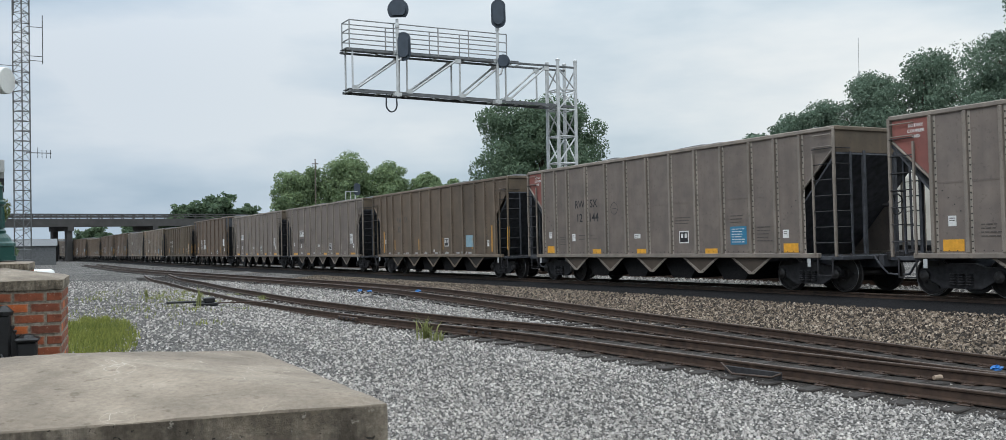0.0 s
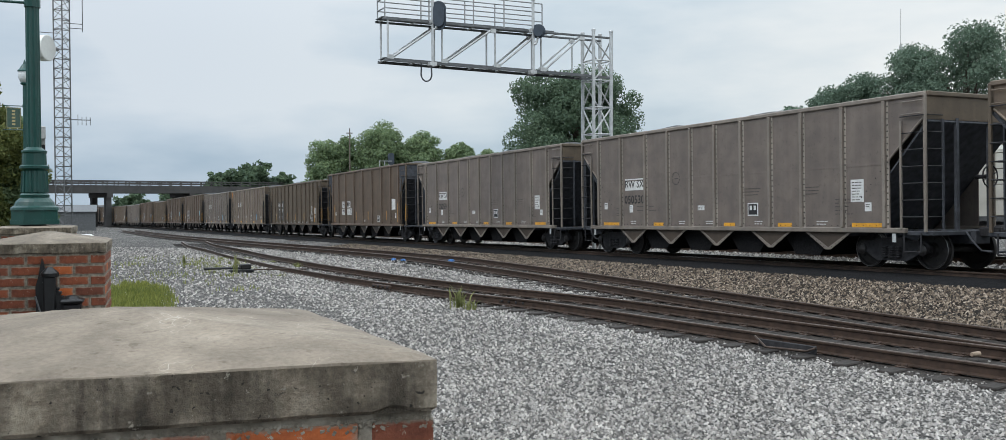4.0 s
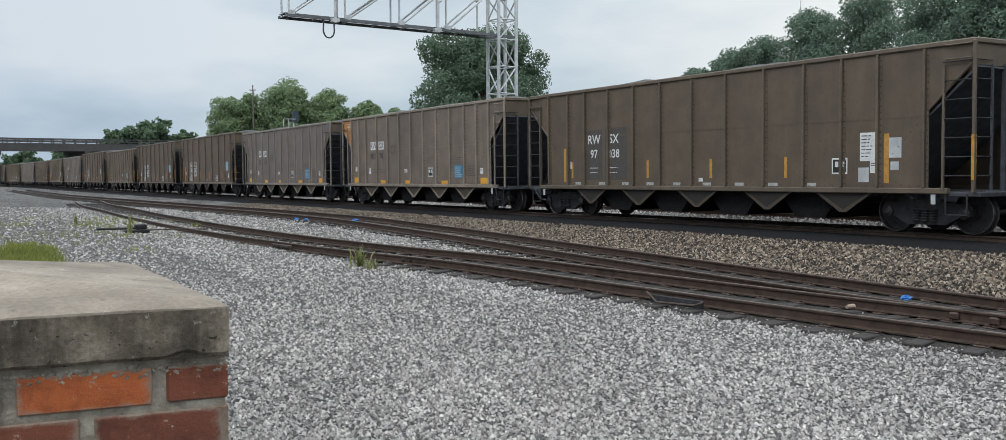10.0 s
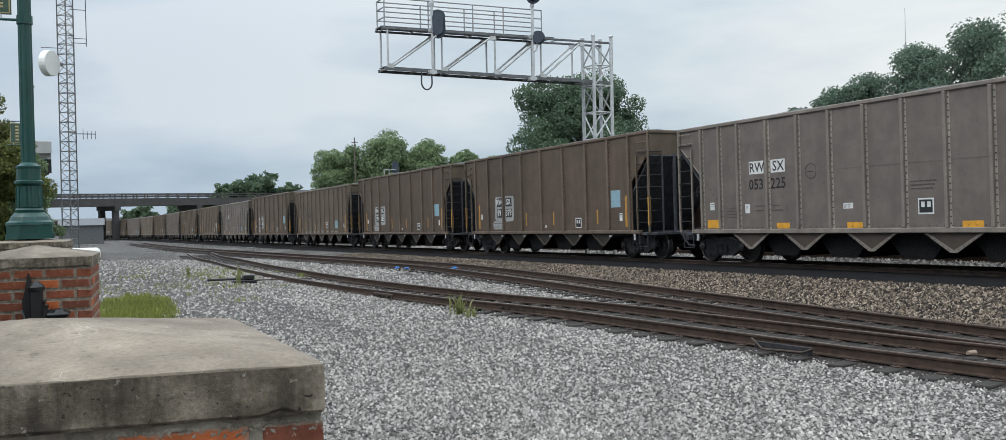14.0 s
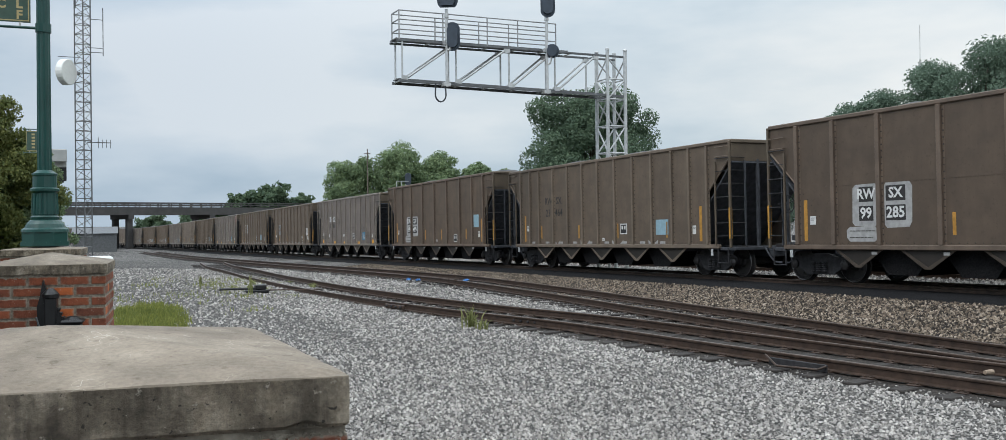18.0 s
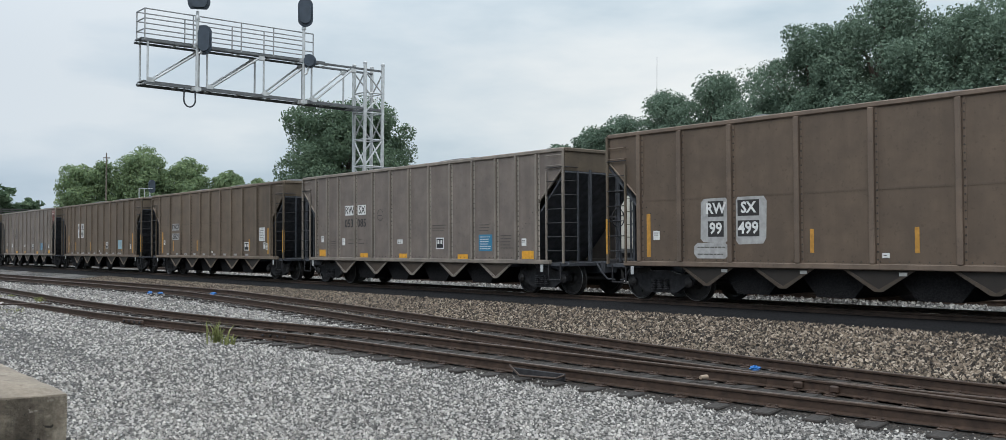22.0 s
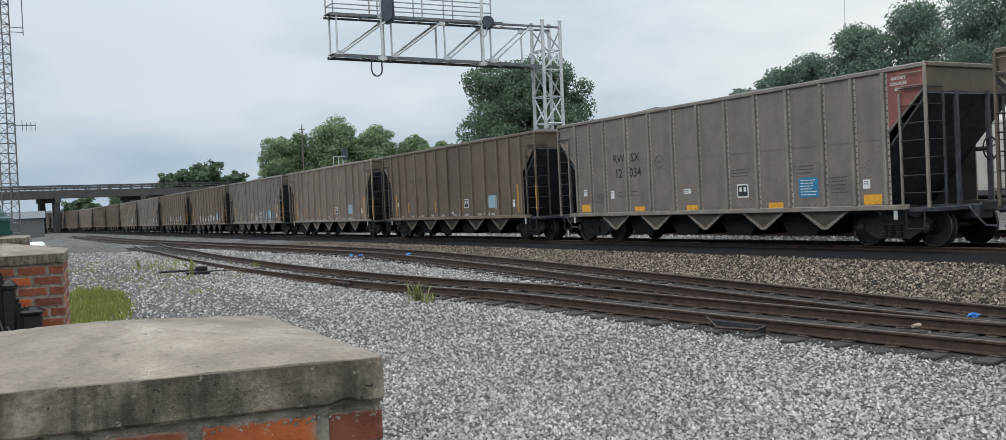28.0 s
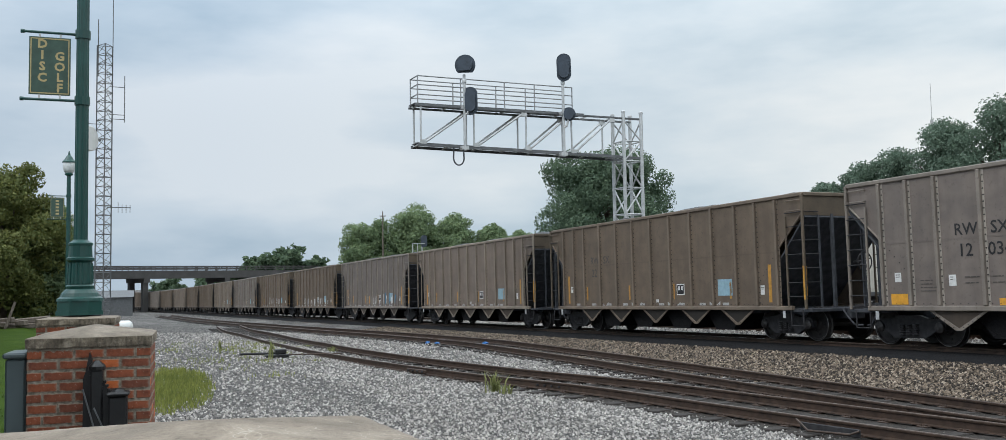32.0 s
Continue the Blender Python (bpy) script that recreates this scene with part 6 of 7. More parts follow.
# ---------------------------------------------------------------- road bridge far down the line
BX0, BY0, BX1, BY1 = -150.0, 128.0, -10.0, 266.0
blen = math.hypot(BX1 - BX0, BY1 - BY0)
bridge = thing("road_bridge", pose(BX0, BY0, 0, 0, 0, math.degrees(math.atan2(BY1 - BY0, BX1 - BX0))), "dark concrete road bridge crossing the railway", "bridge")
part("deck", B().box(0, blen, -4.5, 4.5, 5.3, 5.8), M["bridge"], bridge)
for y in (-4.3, -1.4, 1.4, 4.3):
    part("girder", B().box(0, blen, y - 0.25, y + 0.25, 4.2, 5.3), M["bridge"], bridge)
for y in (-4.5, 4.5):
    for zz in (6.25, 6.7):
        part("guard_rail", B().box(0, blen, y - 0.10, y + 0.10, zz - 0.10, zz + 0.10), M["bridge"], bridge)
    posts = B()
    for k in range(int(blen / 2.4)):
        posts.box(k * 2.4, k * 2.4 + 0.25, y - 0.1, y + 0.1, 5.8, 6.8)
    tagged(part("guard_railing", posts, M["bridge"], bridge), kind="stuff")
for d in (62, 82, 100, 118, 150, 178):
    bent = part("bridge_bent", B().box(d - 0.6, d + 0.6, -4.6, 4.6, 3.3, 4.2), M["bridge"], bridge)
    for y in (-3.4, 3.4):
        part("column", B().box(d - 0.55, d + 0.55, y - 0.55, y + 0.55, -4.0, 3.3), M["bridge"], bent)

ramp = thing("overpass_ramp", pose(-62, 50, 0, 0, 0, 28), "pale concrete overpass ramp behind the trees", "bridge")
part("parapet", B().box(0, 36, -0.25, 0.25, 6.55, 7.45, bev=0.05), M["fardull"], ramp)
part("deck", B().box(0, 36, 0.3, 8.5, 6.2, 6.6), M["fardull"], ramp)
# girders in near-black: the deck's shadow is put into their colour
for y in (0.6, 3.4, 6.2, 8.2):
    part("girder", B().box(0, 36, y - 0.25, y + 0.25, 5.25, 6.2), M["darkroof"], ramp)
for d in (6, 20, 34):
    part("column", B().box(d - 0.5, d + 0.5, 2.5, 3.5, -0.5, 5.25), M["fardull"], ramp)

# ---------------------------------------------------------------- station platform and its fence
FD = Vector((-0.464, 0.886))
FX, FY = -15.0, 22.8
station = thing("station_platform", pose(FX, FY, 0, 0, 0, math.degrees(math.atan2(FD.y, FD.x))), "raised station platform with a black iron fence and dark canopy", "station")
# local x runs away along the platform, local y to its far side
part("floor", B().box(0, 46, 0.0, 6.0, 1.20, 1.42), M["fardull"], station)
for k in range(24):
    part("stilt", B().box(k * 1.9, k * 1.9 + 0.14, 0.05, 0.19, 0.2, 1.2), M["darkroof"], station)
    part("fence_post", B().box(k * 1.9, k * 1.9 + 0.07, -0.02, 0.05, 1.2, 2.55), M["iron"], station)
# dark sheet added behind the stilts as the shadow under the floor
part("skirt", B().box(0, 46, 1.2, 1.3, 0.2, 1.2), M["darkroof"], station)
for zz in (1.5, 2.48):
    part("fence_rail", B().box(0, 46, -0.01, 0.03, zz - 0.025, zz + 0.025), M["iron"], station)
bal = B()
for k in range(330):
    x = k * 0.138
    bal.box(x, x + 0.022, 0.0, 0.022, 1.5, 2.48)
tagged(part("balusters", bal, M["iron"], station), kind="stuff")
part("canopy", B().plate([(0.1, 3.68), (0.1, 3.40), (6.5, 4.9), (6.5, 5.2)], "x", 0.5, 44.0), M["darkroof"], station, "dark sloping canopy roof")
for k in range(8):
    part("canopy_post", B().box(1.0 + k * 5.6, 1.18 + k * 5.6, 2.6, 2.78, 1.42, 3.9), M["darkroof"], station)
    part("canopy_bracket", B().tube((1.09 + k * 5.6, 2.7, 2.9), (1.09 + k * 5.6, 1.7, 3.65), 0.05, 6), M["darkroof"], station)
part("back_wall", B().box(0, 46, 6.0, 6.3, 0.2, 4.6), M["darkroof"], station)
part("notice", B().box(2.5, 3.3, 5.95, 5.99, 2.0, 3.2), M["fardull"], station)
bp = brick_pier(-14.55, 21.6, 1.05, 0.35, "small brick pedestal at the end of the platform", 0.0, 0.41, 0.05, 27)

floodlight = thing("floodlight", pose(-15.6, 22.6, 3.75, 0, 0, 30), "dark floodlight on the canopy edge", "lamp")
part("head", B().box(-0.05, 0.32, -0.12, 0.12, 0.05, 0.18, bev=0.03), M["darkroof"], floodlight, at=pose(0, 0, 0, 0, -20, 0))
part("stem", B().tube((0, 0, -0.25), (0.05, 0, 0.1), 0.03, 6), M["darkroof"], floodlight)

# sign and timber on the lawn
sg = thing("lawn_sign", pose(-21.6, 38.6, 0, 0, 0, 22), "dark lawn sign with a white numbered panel", "sign")
part("board", B().box(-0.55, 0.55, -0.04, 0.04, 0.55, 1.35, bev=0.01), M["darkroof"], sg)
part("panel", B().box(0.0, 0.50, -0.052, -0.042, 0.78, 1.10), M["white"], sg)
part("panel_bars", B().box(0.06, 0.14, -0.058, -0.053, 0.86, 1.02).box(0.2, 0.28, -0.058, -0.053, 0.86, 1.02).box(0.34, 0.42, -0.058, -0.053, 0.86, 1.02), M["ink"], sg)
for q in (-0.5, 0.5):
    part("post", B().box(q - 0.04, q + 0.04, -0.03, 0.03, 0.2, 1.4), M["darkroof"], sg)
part("rail", B().box(-0.55, 0.55, -0.03, 0.03, 0.38, 0.45), M["white"], sg)
rn = np.random.default_rng(3)
for k in range(9):
    x, y = -24.4 + 0.32 * k + rn.uniform(-0.2, 0.2), 41.5 + 0.15 * k
    lg = thing("timber_log", pose(x, y, 0.42 + 0.12 * (k % 3), rn.uniform(-5, 5), rn.uniform(-8, 8), rn.uniform(-40, 40)), "weathered timber in a pile at the lawn's end", "timber", "timber pile")
    part("beam", B().box(-0.9, 0.9, -0.12, 0.12, 0, 0.24, bev=0.03), M["woodpost"], lg)
st = thing("leaning_plank", pose(-22.2, 41.4, 0.4, 0, 18, 20), "pale plank leaning on the timber pile", "plank")
part("plank", B().box(-0.05, 0.05, -0.03, 0.03, 0, 1.3), M["woodpost"], st)
up = thing("utility_pole", pose(-23.6, 42.5, 0, 0, 0, 0), "grey wooden utility pole before the trees", "pole")
part("pole", B().tube((0, 0, 0.1), (0, 0, 5.7), 0.10, 10, 0.08), M["galvdark"], up)
rl = thing("road_lamp", pose(-37.0, 62.0, 6.0, 0, 0, 20), "thin road lamp on the overpass", "street lamp")
part("pole", B().tube((0, 0, 0), (0, 0, 3.6), 0.07, 6), M["galvdark"], rl)
part("arm", B().tube((0, 0, 3.6), (-1.8, 0, 3.75), 0.05, 6).box(-2.3, -1.7, -0.12, 0.12, 3.7, 3.82), M["galvdark"], rl)

# ---------------------------------------------------------------- riveted railcar on display beside the lawn
dc = thing("display_railcar", pose(-5.50, 8.20, 0, 0, 0, 18 - 90), "old riveted grey steel railcar parked beside the lawn", "railway wagon")
# local x runs back along its side towards the camera's place, local y away from the lawn
part("body", B().box(0.10, 9.0, -3.0, -0.03, 2.17, 5.4, bev=0.02), M["riveted"], dc)
part("corner_angle", B().box(0.0, 0.16, -0.16, 0.0, 2.12, 5.4, bev=0.01), M["riveted"], dc)
teeth = [(-0.03, 2.02)] + [(0.060 if k % 2 else 0.004, 2.02 + 0.12 * k) for k in range(28)] + [(-0.03, 5.26)]
part("sawtooth_edge", B().plate(teeth, "x", -0.030, -0.012), M["riveted"], dc, "zigzag edged steel strip")
part("grab_bar", B().path([(0.62, 0.05, 5.3), (0.62, 0.05, 2.66), (0.55, 0.03, 2.56)], 0.022, 8), M["galv"], dc)
part("tread_step", B().box(0.75, 1.6, 0.0, 0.16, 2.30, 2.335, bev=0.005), M["galv"], dc, "checkered steel tread step")
part("step_web", B().box(0.75, 1.6, 0.0, 0.02, 2.10, 2.30), M["riveted"], dc)
rv = B()
for col in (0.10, 0.42, 0.95):
    for k in range(34):
        rv.lathe([(0.024, 0.0), (0.018, 0.014), (0.006, 0.019)], 6, (col, -0.002 if col > 0.2 else 0.0, 2.22 + k * 0.10), axis="y")
for k in range(60):
    rv.lathe([(0.024, 0.0), (0.018, 0.014), (0.006, 0.019)], 6, (0.5 + k * 0.14, 0.0, 2.26), axis="y")
tagged(part("rivets", rv, M["riveted"], dc), kind="stuff")
part("strap", B().box(0.34, 0.50, -0.03, -0.015, 2.17, 5.4), M["riveted"], dc)
part("bolt", B().lathe([(0.07, 0), (0.07, 0.03), (0.04, 0.035), (0.04, 0.07), (0.02, 0.08)], 12, (0.22, 0.0, 2.58), axis="y"), M["riveted"], dc)
part("sill", B().box(0.05, 9.0, -2.9, -0.06, 1.86, 2.17, bev=0.02), M["black"], dc)
part("end_apron", B().plate([(0.03, 2.10), (0.05, 1.75), (0.14, 1.50), (0.32, 1.28), (0.62, 1.10), (2.4, 1.05), (2.4, 2.10)], "y", -0.50, -0.08), M["black"], dc)
part("shelf_angle", B().box(0.55, 9.0, -0.05, 0.05, 2.42, 2.50, bev=0.01), M["riveted"], dc)
part("coupler_pocket", B().box(-0.5, 0.4, -1.8, -1.2, 1.05, 1.6, bev=0.05), M["black"], dc)
part("air_hose", B().path([(0.30, -0.12, 1.72), (0.24, -0.10, 1.55), (0.20, -0.06, 1.42), (0.22, -0.05, 1.30)], 0.045, 8), M["black"], dc)
part("hose_end", B().box(0.12, 0.30, -0.12, 0.02, 0.98, 1.38, bev=0.05), M["frame"], dc)
for wx in (1.6, 3.2, 7.0):
    for wy in (-2.2, -0.75):
        part("wheel", B().lathe([(0.1, wy - 0.07), (0.43, wy - 0.07), (0.46, wy + 0.05), (0.42, wy + 0.07), (0.1, wy + 0.05)], 20, (wx, 0, 0.92), axis="y"), M["black"], dc)

# ---------------------------------------------------------------- white covered hopper on the farther track
HOPPER_S = -5.4
hx, hy, hh = line(HOPPER_S, FARTRACK)
ch = thing("covered_hopper_car", pose(hx, hy, rail_z(HOPPER_S) - 0.05, 0, 0, math.degrees(hh) + 180), "white covered hopper car parked on the farther track", "railway wagon")
prof = [(-1.40, 1.12), (-1.58, 1.22), (-1.58, 3.12), (-1.38, 3.56), (-0.7, 3.80), (0.7, 3.80), (1.38, 3.56), (1.58, 3.12), (1.58, 1.22), (1.40, 1.12)]
part("body", B().plate(prof, "x", -6.6, 6.6), M["hopperwhite"], ch)
for k in range(11):
    x = -6.5 + k * 1.3
    part("side_post", B().box(x - 0.04, x + 0.04, -1.605, -1.578, 1.30, 3.12), M["hopperwhite"], ch)
part("side_sill", B().box(-7.0, 7.0, -1.62, -1.50, 1.12, 1.26), M["galvdark"], ch)
part("roof_walk", B().box(-6.8, 6.8, -0.35, 0.35, 3.86, 3.90), M["galv"], ch)
for x in (-6.0, -3.0, 0.0, 3.0, 6.0):
    part("walk_bracket", B().box(x - 0.04, x + 0.04, -0.33, 0.33, 3.79, 3.86), M["galv"], ch)
part("sill", B().box(-7.4, 7.4, -1.5, 1.5, 0.95, 1.12), M["black"], ch)
bars_ = B()
for k in range(3):
    bars_.box(-2.4, -1.5, -1.592, -1.582, 2.2 + k * 0.22, 2.3 + k * 0.22)
part("stencil_block", bars_, M["ink"], ch)
for sx in (-1, 1):
    part("end_slope", B().plate([(sx * 6.6, 3.5), (sx * 7.2, 3.5), (sx * 7.2, 3.1), (sx * 5.4, 1.1), (sx * 5.0, 1.1)], "y", -1.4, 1.4), M["hopperwhite"], ch)
    for wx in (4.9, 6.6):
        part("wheelset", B().lathe([(0.1, -0.8), (0.45, -0.8), (0.45, -0.7), (0.1, -0.65), (0.1, 0.65), (0.45, 0.7), (0.45, 0.8), (0.1, 0.8)], 18, (sx * wx, 0, 0.457), axis="y"), M["frame"], ch)
    part("truck_frame", B().plate([(sx * 4.5, 0.35), (sx * 7.0, 0.35), (sx * 6.6, 0.7), (sx * 4.9, 0.7)], "y", -1.08, -0.98), M["frame"], ch)

wh = thing("trackside_building", pose(36.0, 36.0, 0, 0, 0, 64 - 90), "grey low building beyond the tracks", "building")
part("wall", B().box(-9, 9, 0, 8, -0.5, 4.2), M["galvdark"], wh)
part("roof", B().plate([(-0.4, 4.2), (8.4, 4.2), (4.0, 5.4)], "x", -9.4, 9.4), M["galvdark"], wh)
for k in range(6):
    w_ = part("window", B().box(-7.8 + k * 2.8, -6.2 + k * 2.8, -0.05, 0.02, 1.3, 2.9), M["ink"], wh)
    part("sill", B().box(-7.9 + k * 2.8, -6.1 + k * 2.8, -0.12, 0.0, 1.2, 1.3), M["white"], w_)

# ---------------------------------------------------------------- trees


def leaf_cloud(centres, radii, count, size, gen, flat=0.75):
    """Small bent leaf sprays set over many uneven clumps."""
    centres, radii = np.array(centres), np.array(radii)
    w = radii ** 2
    pick = gen.choice(len(radii), count, p=w / w.sum())
    d = gen.normal(size=(count, 3))
    d /= np.linalg.norm(d, axis=1)[:, None]
    d[:, 2] = np.where(d[:, 2] < -0.80, -d[:, 2] * 0.7, d[:, 2])
    r = radii[pick] * (0.50 + 0.56 * gen.random(count) ** 0.8)
    pos = centres[pick] + d * r[:, None] * np.array([1, 1, flat])
    nrm = d * 0.75 + gen.normal(scale=0.60, size=(count, 3))
    nrm /= np.linalg.norm(nrm, axis=1)[:, None]
    a = np.cross(nrm, gen.normal(size=(count, 3)))
    a /= np.linalg.norm(a, axis=1)[:, None]
    c = np.cross(nrm, a)
    s = (size * (0.55 + 0.9 * gen.random(count)))[:, None]
    v = np.stack([pos - a * s + c * s * 0.45, pos + a * s + c * s * 0.3 + nrm * s * 0.2, pos - c * s * 0.75], 1).reshape(-1, 3)
    f = np.arange(count * 3).reshape(-1, 3)
    return v, f


def tree(x, y, top, radius, leaf, label, seed, count=9000, size=0.22, base=None, low=0.22, squash=0.85, group="trees along the railway"):
    gen = np.random.default_rng(seed)
    z0 = ground_z(x, y) - 0.1 if base is None else base
    h = top - z0
    t = thing("tree", pose(x, y, z0), label, "tree", group)
    b = B()
    pts = [Vector((gen.uniform(-0.1, 0.1) * k, gen.uniform(-0.1, 0.1) * k, h * 0.16 * k)) for k in range(5)]
    r0 = 0.035 * h
    for k in range(4):
        b.tube(pts[k], pts[k + 1], r0 * (1 - 0.18 * k), 9, r0 * (1 - 0.18 * (k + 1)))
    part("trunk", b, M["bark"], t)
    limbs, cs, rs = B(), [], []
    n = 22
    for k in range(n):
        a = k * 2.399 + gen.uniform(-0.3, 0.3)
        u = (k + 0.5) / n
        zz = h * (low + 0.10 + (0.80 - low) * u)
        reach = radius * (0.95 - 0.55 * abs(u - 0.35) ** 1.2) * gen.uniform(0.65, 1.0)
        if u > 0.8:
            reach *= 0.55
        e = Vector((reach * math.cos(a) * 0.78, reach * math.sin(a) * 0.78, zz))
        s = pts[min(4, 1 + int(u * 3.5))]
        mid = (s + e) / 2 + Vector((0, 0, h * 0.03))
        limbs.tube(s, mid, r0 * 0.35, 6, r0 * 0.22, caps=False).tube(mid, e, r0 * 0.22, 6, r0 * 0.08, caps=False)
        cs.append(tuple(e))
        rs.append(radius * gen.uniform(0.24, 0.38))
        for q in range(4):
            off = Vector(np.clip(gen.normal(size=3), -1.2, 1.2)) * radius * 0.22
            cs.append(tuple(e + off))
            rs.append(radius * gen.uniform(0.13, 0.26))
    cs.append((0, 0, h - radius * 0.34))
    rs.append(radius * 0.36)
    part("branchwork", limbs, M["bark"], t)
    v, f = leaf_cloud(cs, rs, int(count * 1.9), size * 0.74, gen, squash)
    v[:, 2] *= h / np.percentile(v[:, 2], 99.9)
    soup("crown", v, f, leaf, t)
    return t


OAK, MAP = "full dark green broadleaf tree behind the railway", "leafy green tree beyond the train"
tree(7.6, 75.5, 12.6, 6.0, M["leaf_maple"], "dark green maple standing behind the signal gantry", 1, 42000, 0.150)
for k, (x, y, top, r) in enumerate(((-17.4, 113, 9.6, 4.4), (-12.5, 115, 11.8, 5.2), (-7.5, 117, 10.6, 4.4), (-2.6, 116, 9.2, 3.6), (0.8, 121, 8.6, 2.6))):
    tree(x, y, top, r, M["leaf_mid"], MAP, 10 + k, 20000, 0.19, low=0.05)
for k, (x, y, top, r) in enumerate(((-60, 222, 9.8, 6.2), (-54, 224, 11.6, 6.5), (-47.5, 226, 9.2, 5.2), (-86, 235, 4.6, 5.5), (-77, 240, 5.4, 5.0), (-68, 246, 4.8, 5.0))):
    tree(x, y, top, r, M["leaf_far"], "hazy distant tree near the road bridge", 20 + k, 2600, 0.8, low=0.05)
for k, (az, dist, top, r) in enumerate(((-18.0, 119, 13.2, 4.4), (-19.9, 118, 14.6, 5.0), (-21.8, 114, 16.2, 5.4), (-24.4, 112, 18.8, 6.2), (-27.2, 110, 20.4, 6.6), (-30.2, 108, 20.5, 7.0), (-33.6, 108, 20.0, 7.0))):
    tree(0.3 + dist * math.sin(radians(-az)), dist * math.cos(radians(-az)), top, r, M["leaf_dark"], OAK, 30 + k, 21000 if k < 5 else 8000, 0.19, low=0.08)
for k, (az, dist, top, r) in enumerate(((-32.8, 76, 18.5, 5.8), (-36.4, 74, 19.9, 6.4), (-40.2, 72, 18.4, 6.4), (-44.2, 70, 18.2, 6.6), (-48.5, 70, 18.4, 7.0), (-54, 68, 19.0, 7.0))):
    tree(0.3 + dist * math.sin(radians(-az)), dist * math.cos(radians(-az)), top, r, M["leaf_dark"], OAK, 40 + k, 42000 if k < 4 else 7000, 0.150 if k < 4 else 0.24, low=0.06)
for k, (x, y, top, r, lf) in enumerate(((-25.6, 47.4, 8.5, 3.3, "leaf_light"), (-27.6, 49.4, 7.6, 2.8, "leaf_light"), (-24.6, 49.6, 6.6, 2.4, "leaf_mid"), (-30.5, 52.5, 5.4, 2.8, "leaf_mid"), (-35.5, 60.5, 6.0, 3.4, "leaf_mid"))):
    tree(x, y, top, r, M[lf], "yellow-green rounded tree at the end of the lawn", 60 + k, 28000 if k < 3 else 6000, 0.115, 0.2, low=0.02, squash=0.9)
for k, (x, y, top, r) in enumerate(((-62, 120, 5.0, 6.0), (-70, 128, 5.5, 6.5), (-78, 132, 5.0, 6.5), (-92, 150, 5.5, 8.0), (-104, 158, 5.0, 8.0), (-54, 100, 4.6, 5.5), (-62, 92, 5.2, 6.0), (-74, 100, 6.0, 7.0))):
    tree(x, y, top, r, M["leaf_far"], "dark tree mass along the street beyond the yard", 80 + k, 2600, 0.6, low=0.0)

# pale sheds beyond the end of the yard
for k, (x, y, w, h, tn) in enumerate(((-60, 141, 6, 3.0, 22),)):
    sh = thing("yard_shed", pose(x, y, ground_z(x, y) - 0.2, 0, 0, tn), "pale metal shed at the end of the yard", "shed")
    part("wall", B().box(-w / 2, w / 2, 0, 8, 0, h), M["galvdark"], sh)
    part("roof", B().plate([(-0.3, h), (8.3, h), (4, h + 1.0)], "x", -w / 2 - 0.2, w / 2 + 0.2), M["galvdark"], sh)
    part("door", B().box(-1.2, 1.2, -0.06, 0.0, 0, 2.6), M["galvdark"], sh)

# far pole, far signal, far mast
fp = thing("utility_pole", pose(-14.9, 108.5, 0), "distant wooden utility pole", "pole")
part("pole", B().tube((0, 0, -2), (0, 0, 10.5), 0.08, 8, 0.06), M["woodpost"], fp)
part("crossarm", B().box(-0.35, 0.35, -0.06, 0.06, 9.9, 10.0), M["woodpost"], fp)
fs_ = thing("trackside_signal", pose(-7.1, 74.5, 0, 0, 0, 25), "small distant block signal on a mast", "signal")
part("mast", B().tube((0, 0, -1.5), (0, 0, 5.1), 0.06, 8), M["galv"], fs_)
part("head", B().plate(oval(0.24, 0.48), "y", -0.12, 0.02), M["signal"], fs_, at=pose(0.1, -0.1, 5.45))
part("platform", B().box(-0.9, 0.1, -0.3, 0.3, 4.5, 4.56).box(-0.9, -0.85, -0.3, -0.25, 4.5, 5.3).box(-0.9, 0.1, -0.3, -0.25, 5.25, 5.3).box(-0.5, -0.45, -0.3, -0.25, 4.5, 5.3), M["galv"], fs_)
fm = thing("distant_mast", pose(159.8, 360.2, 0), "far slender radio mast above the trees", "radio mast")
# pale wall colour on this mast stands in for haze
part("mast", B().tube((0, 0, -4), (0, 0, 62), 0.26, 5).tube((0, 0, 62), (0, 0, 75), 0.12, 5).box(-0.5, 0.5, -0.3, 0.3, 58, 61), M["fardull"], fm)

# ---------------------------------------------------------------- loose things along the tracks
def plastic_bag(x, y, z, size, seed):
    gen = np.random.default_rng(seed)
    t = thing("plastic_bag", pose(x, y, z, 0, 0, gen.uniform(0, 360)), "crumpled bright blue plastic bag lying by the rail", "litter", "blue litter")
    v, f = [], []
    n, mrows = 14, 8
    for j in range(mrows + 1):
        for i in range(n):
            a, q = i * math.tau / n, math.pi * j / mrows
            r = size * (0.7 + 0.5 * noise.noise((math.cos(a) * 1.7 + seed, math.sin(a) * 1.7, q * 1.9)))
            v.append((r * math.sin(q) * math.cos(a) * 1.5, r * math.sin(q) * math.sin(a), max(-0.02, r * 0.75 * math.cos(q))))
    for j in range(mrows):
        for i in range(n):
            f.append((j * n + i, j * n + (i + 1) % n, (j + 1) * n + (i + 1) % n, (j + 1) * n + i))
    soup("bag", v, f, M["bluebag"], t)
    return t


plastic_bag(7.95, 13.15, 0.0, 0.085, 1)
plastic_bag(-3.25, 36.5, -0.14, 0.12, 2)
plastic_bag(-2.85, 36.2, -0.14, 0.09, 3)
plastic_bag(-1.0, 35.5, -0.14, 0.11, 4)


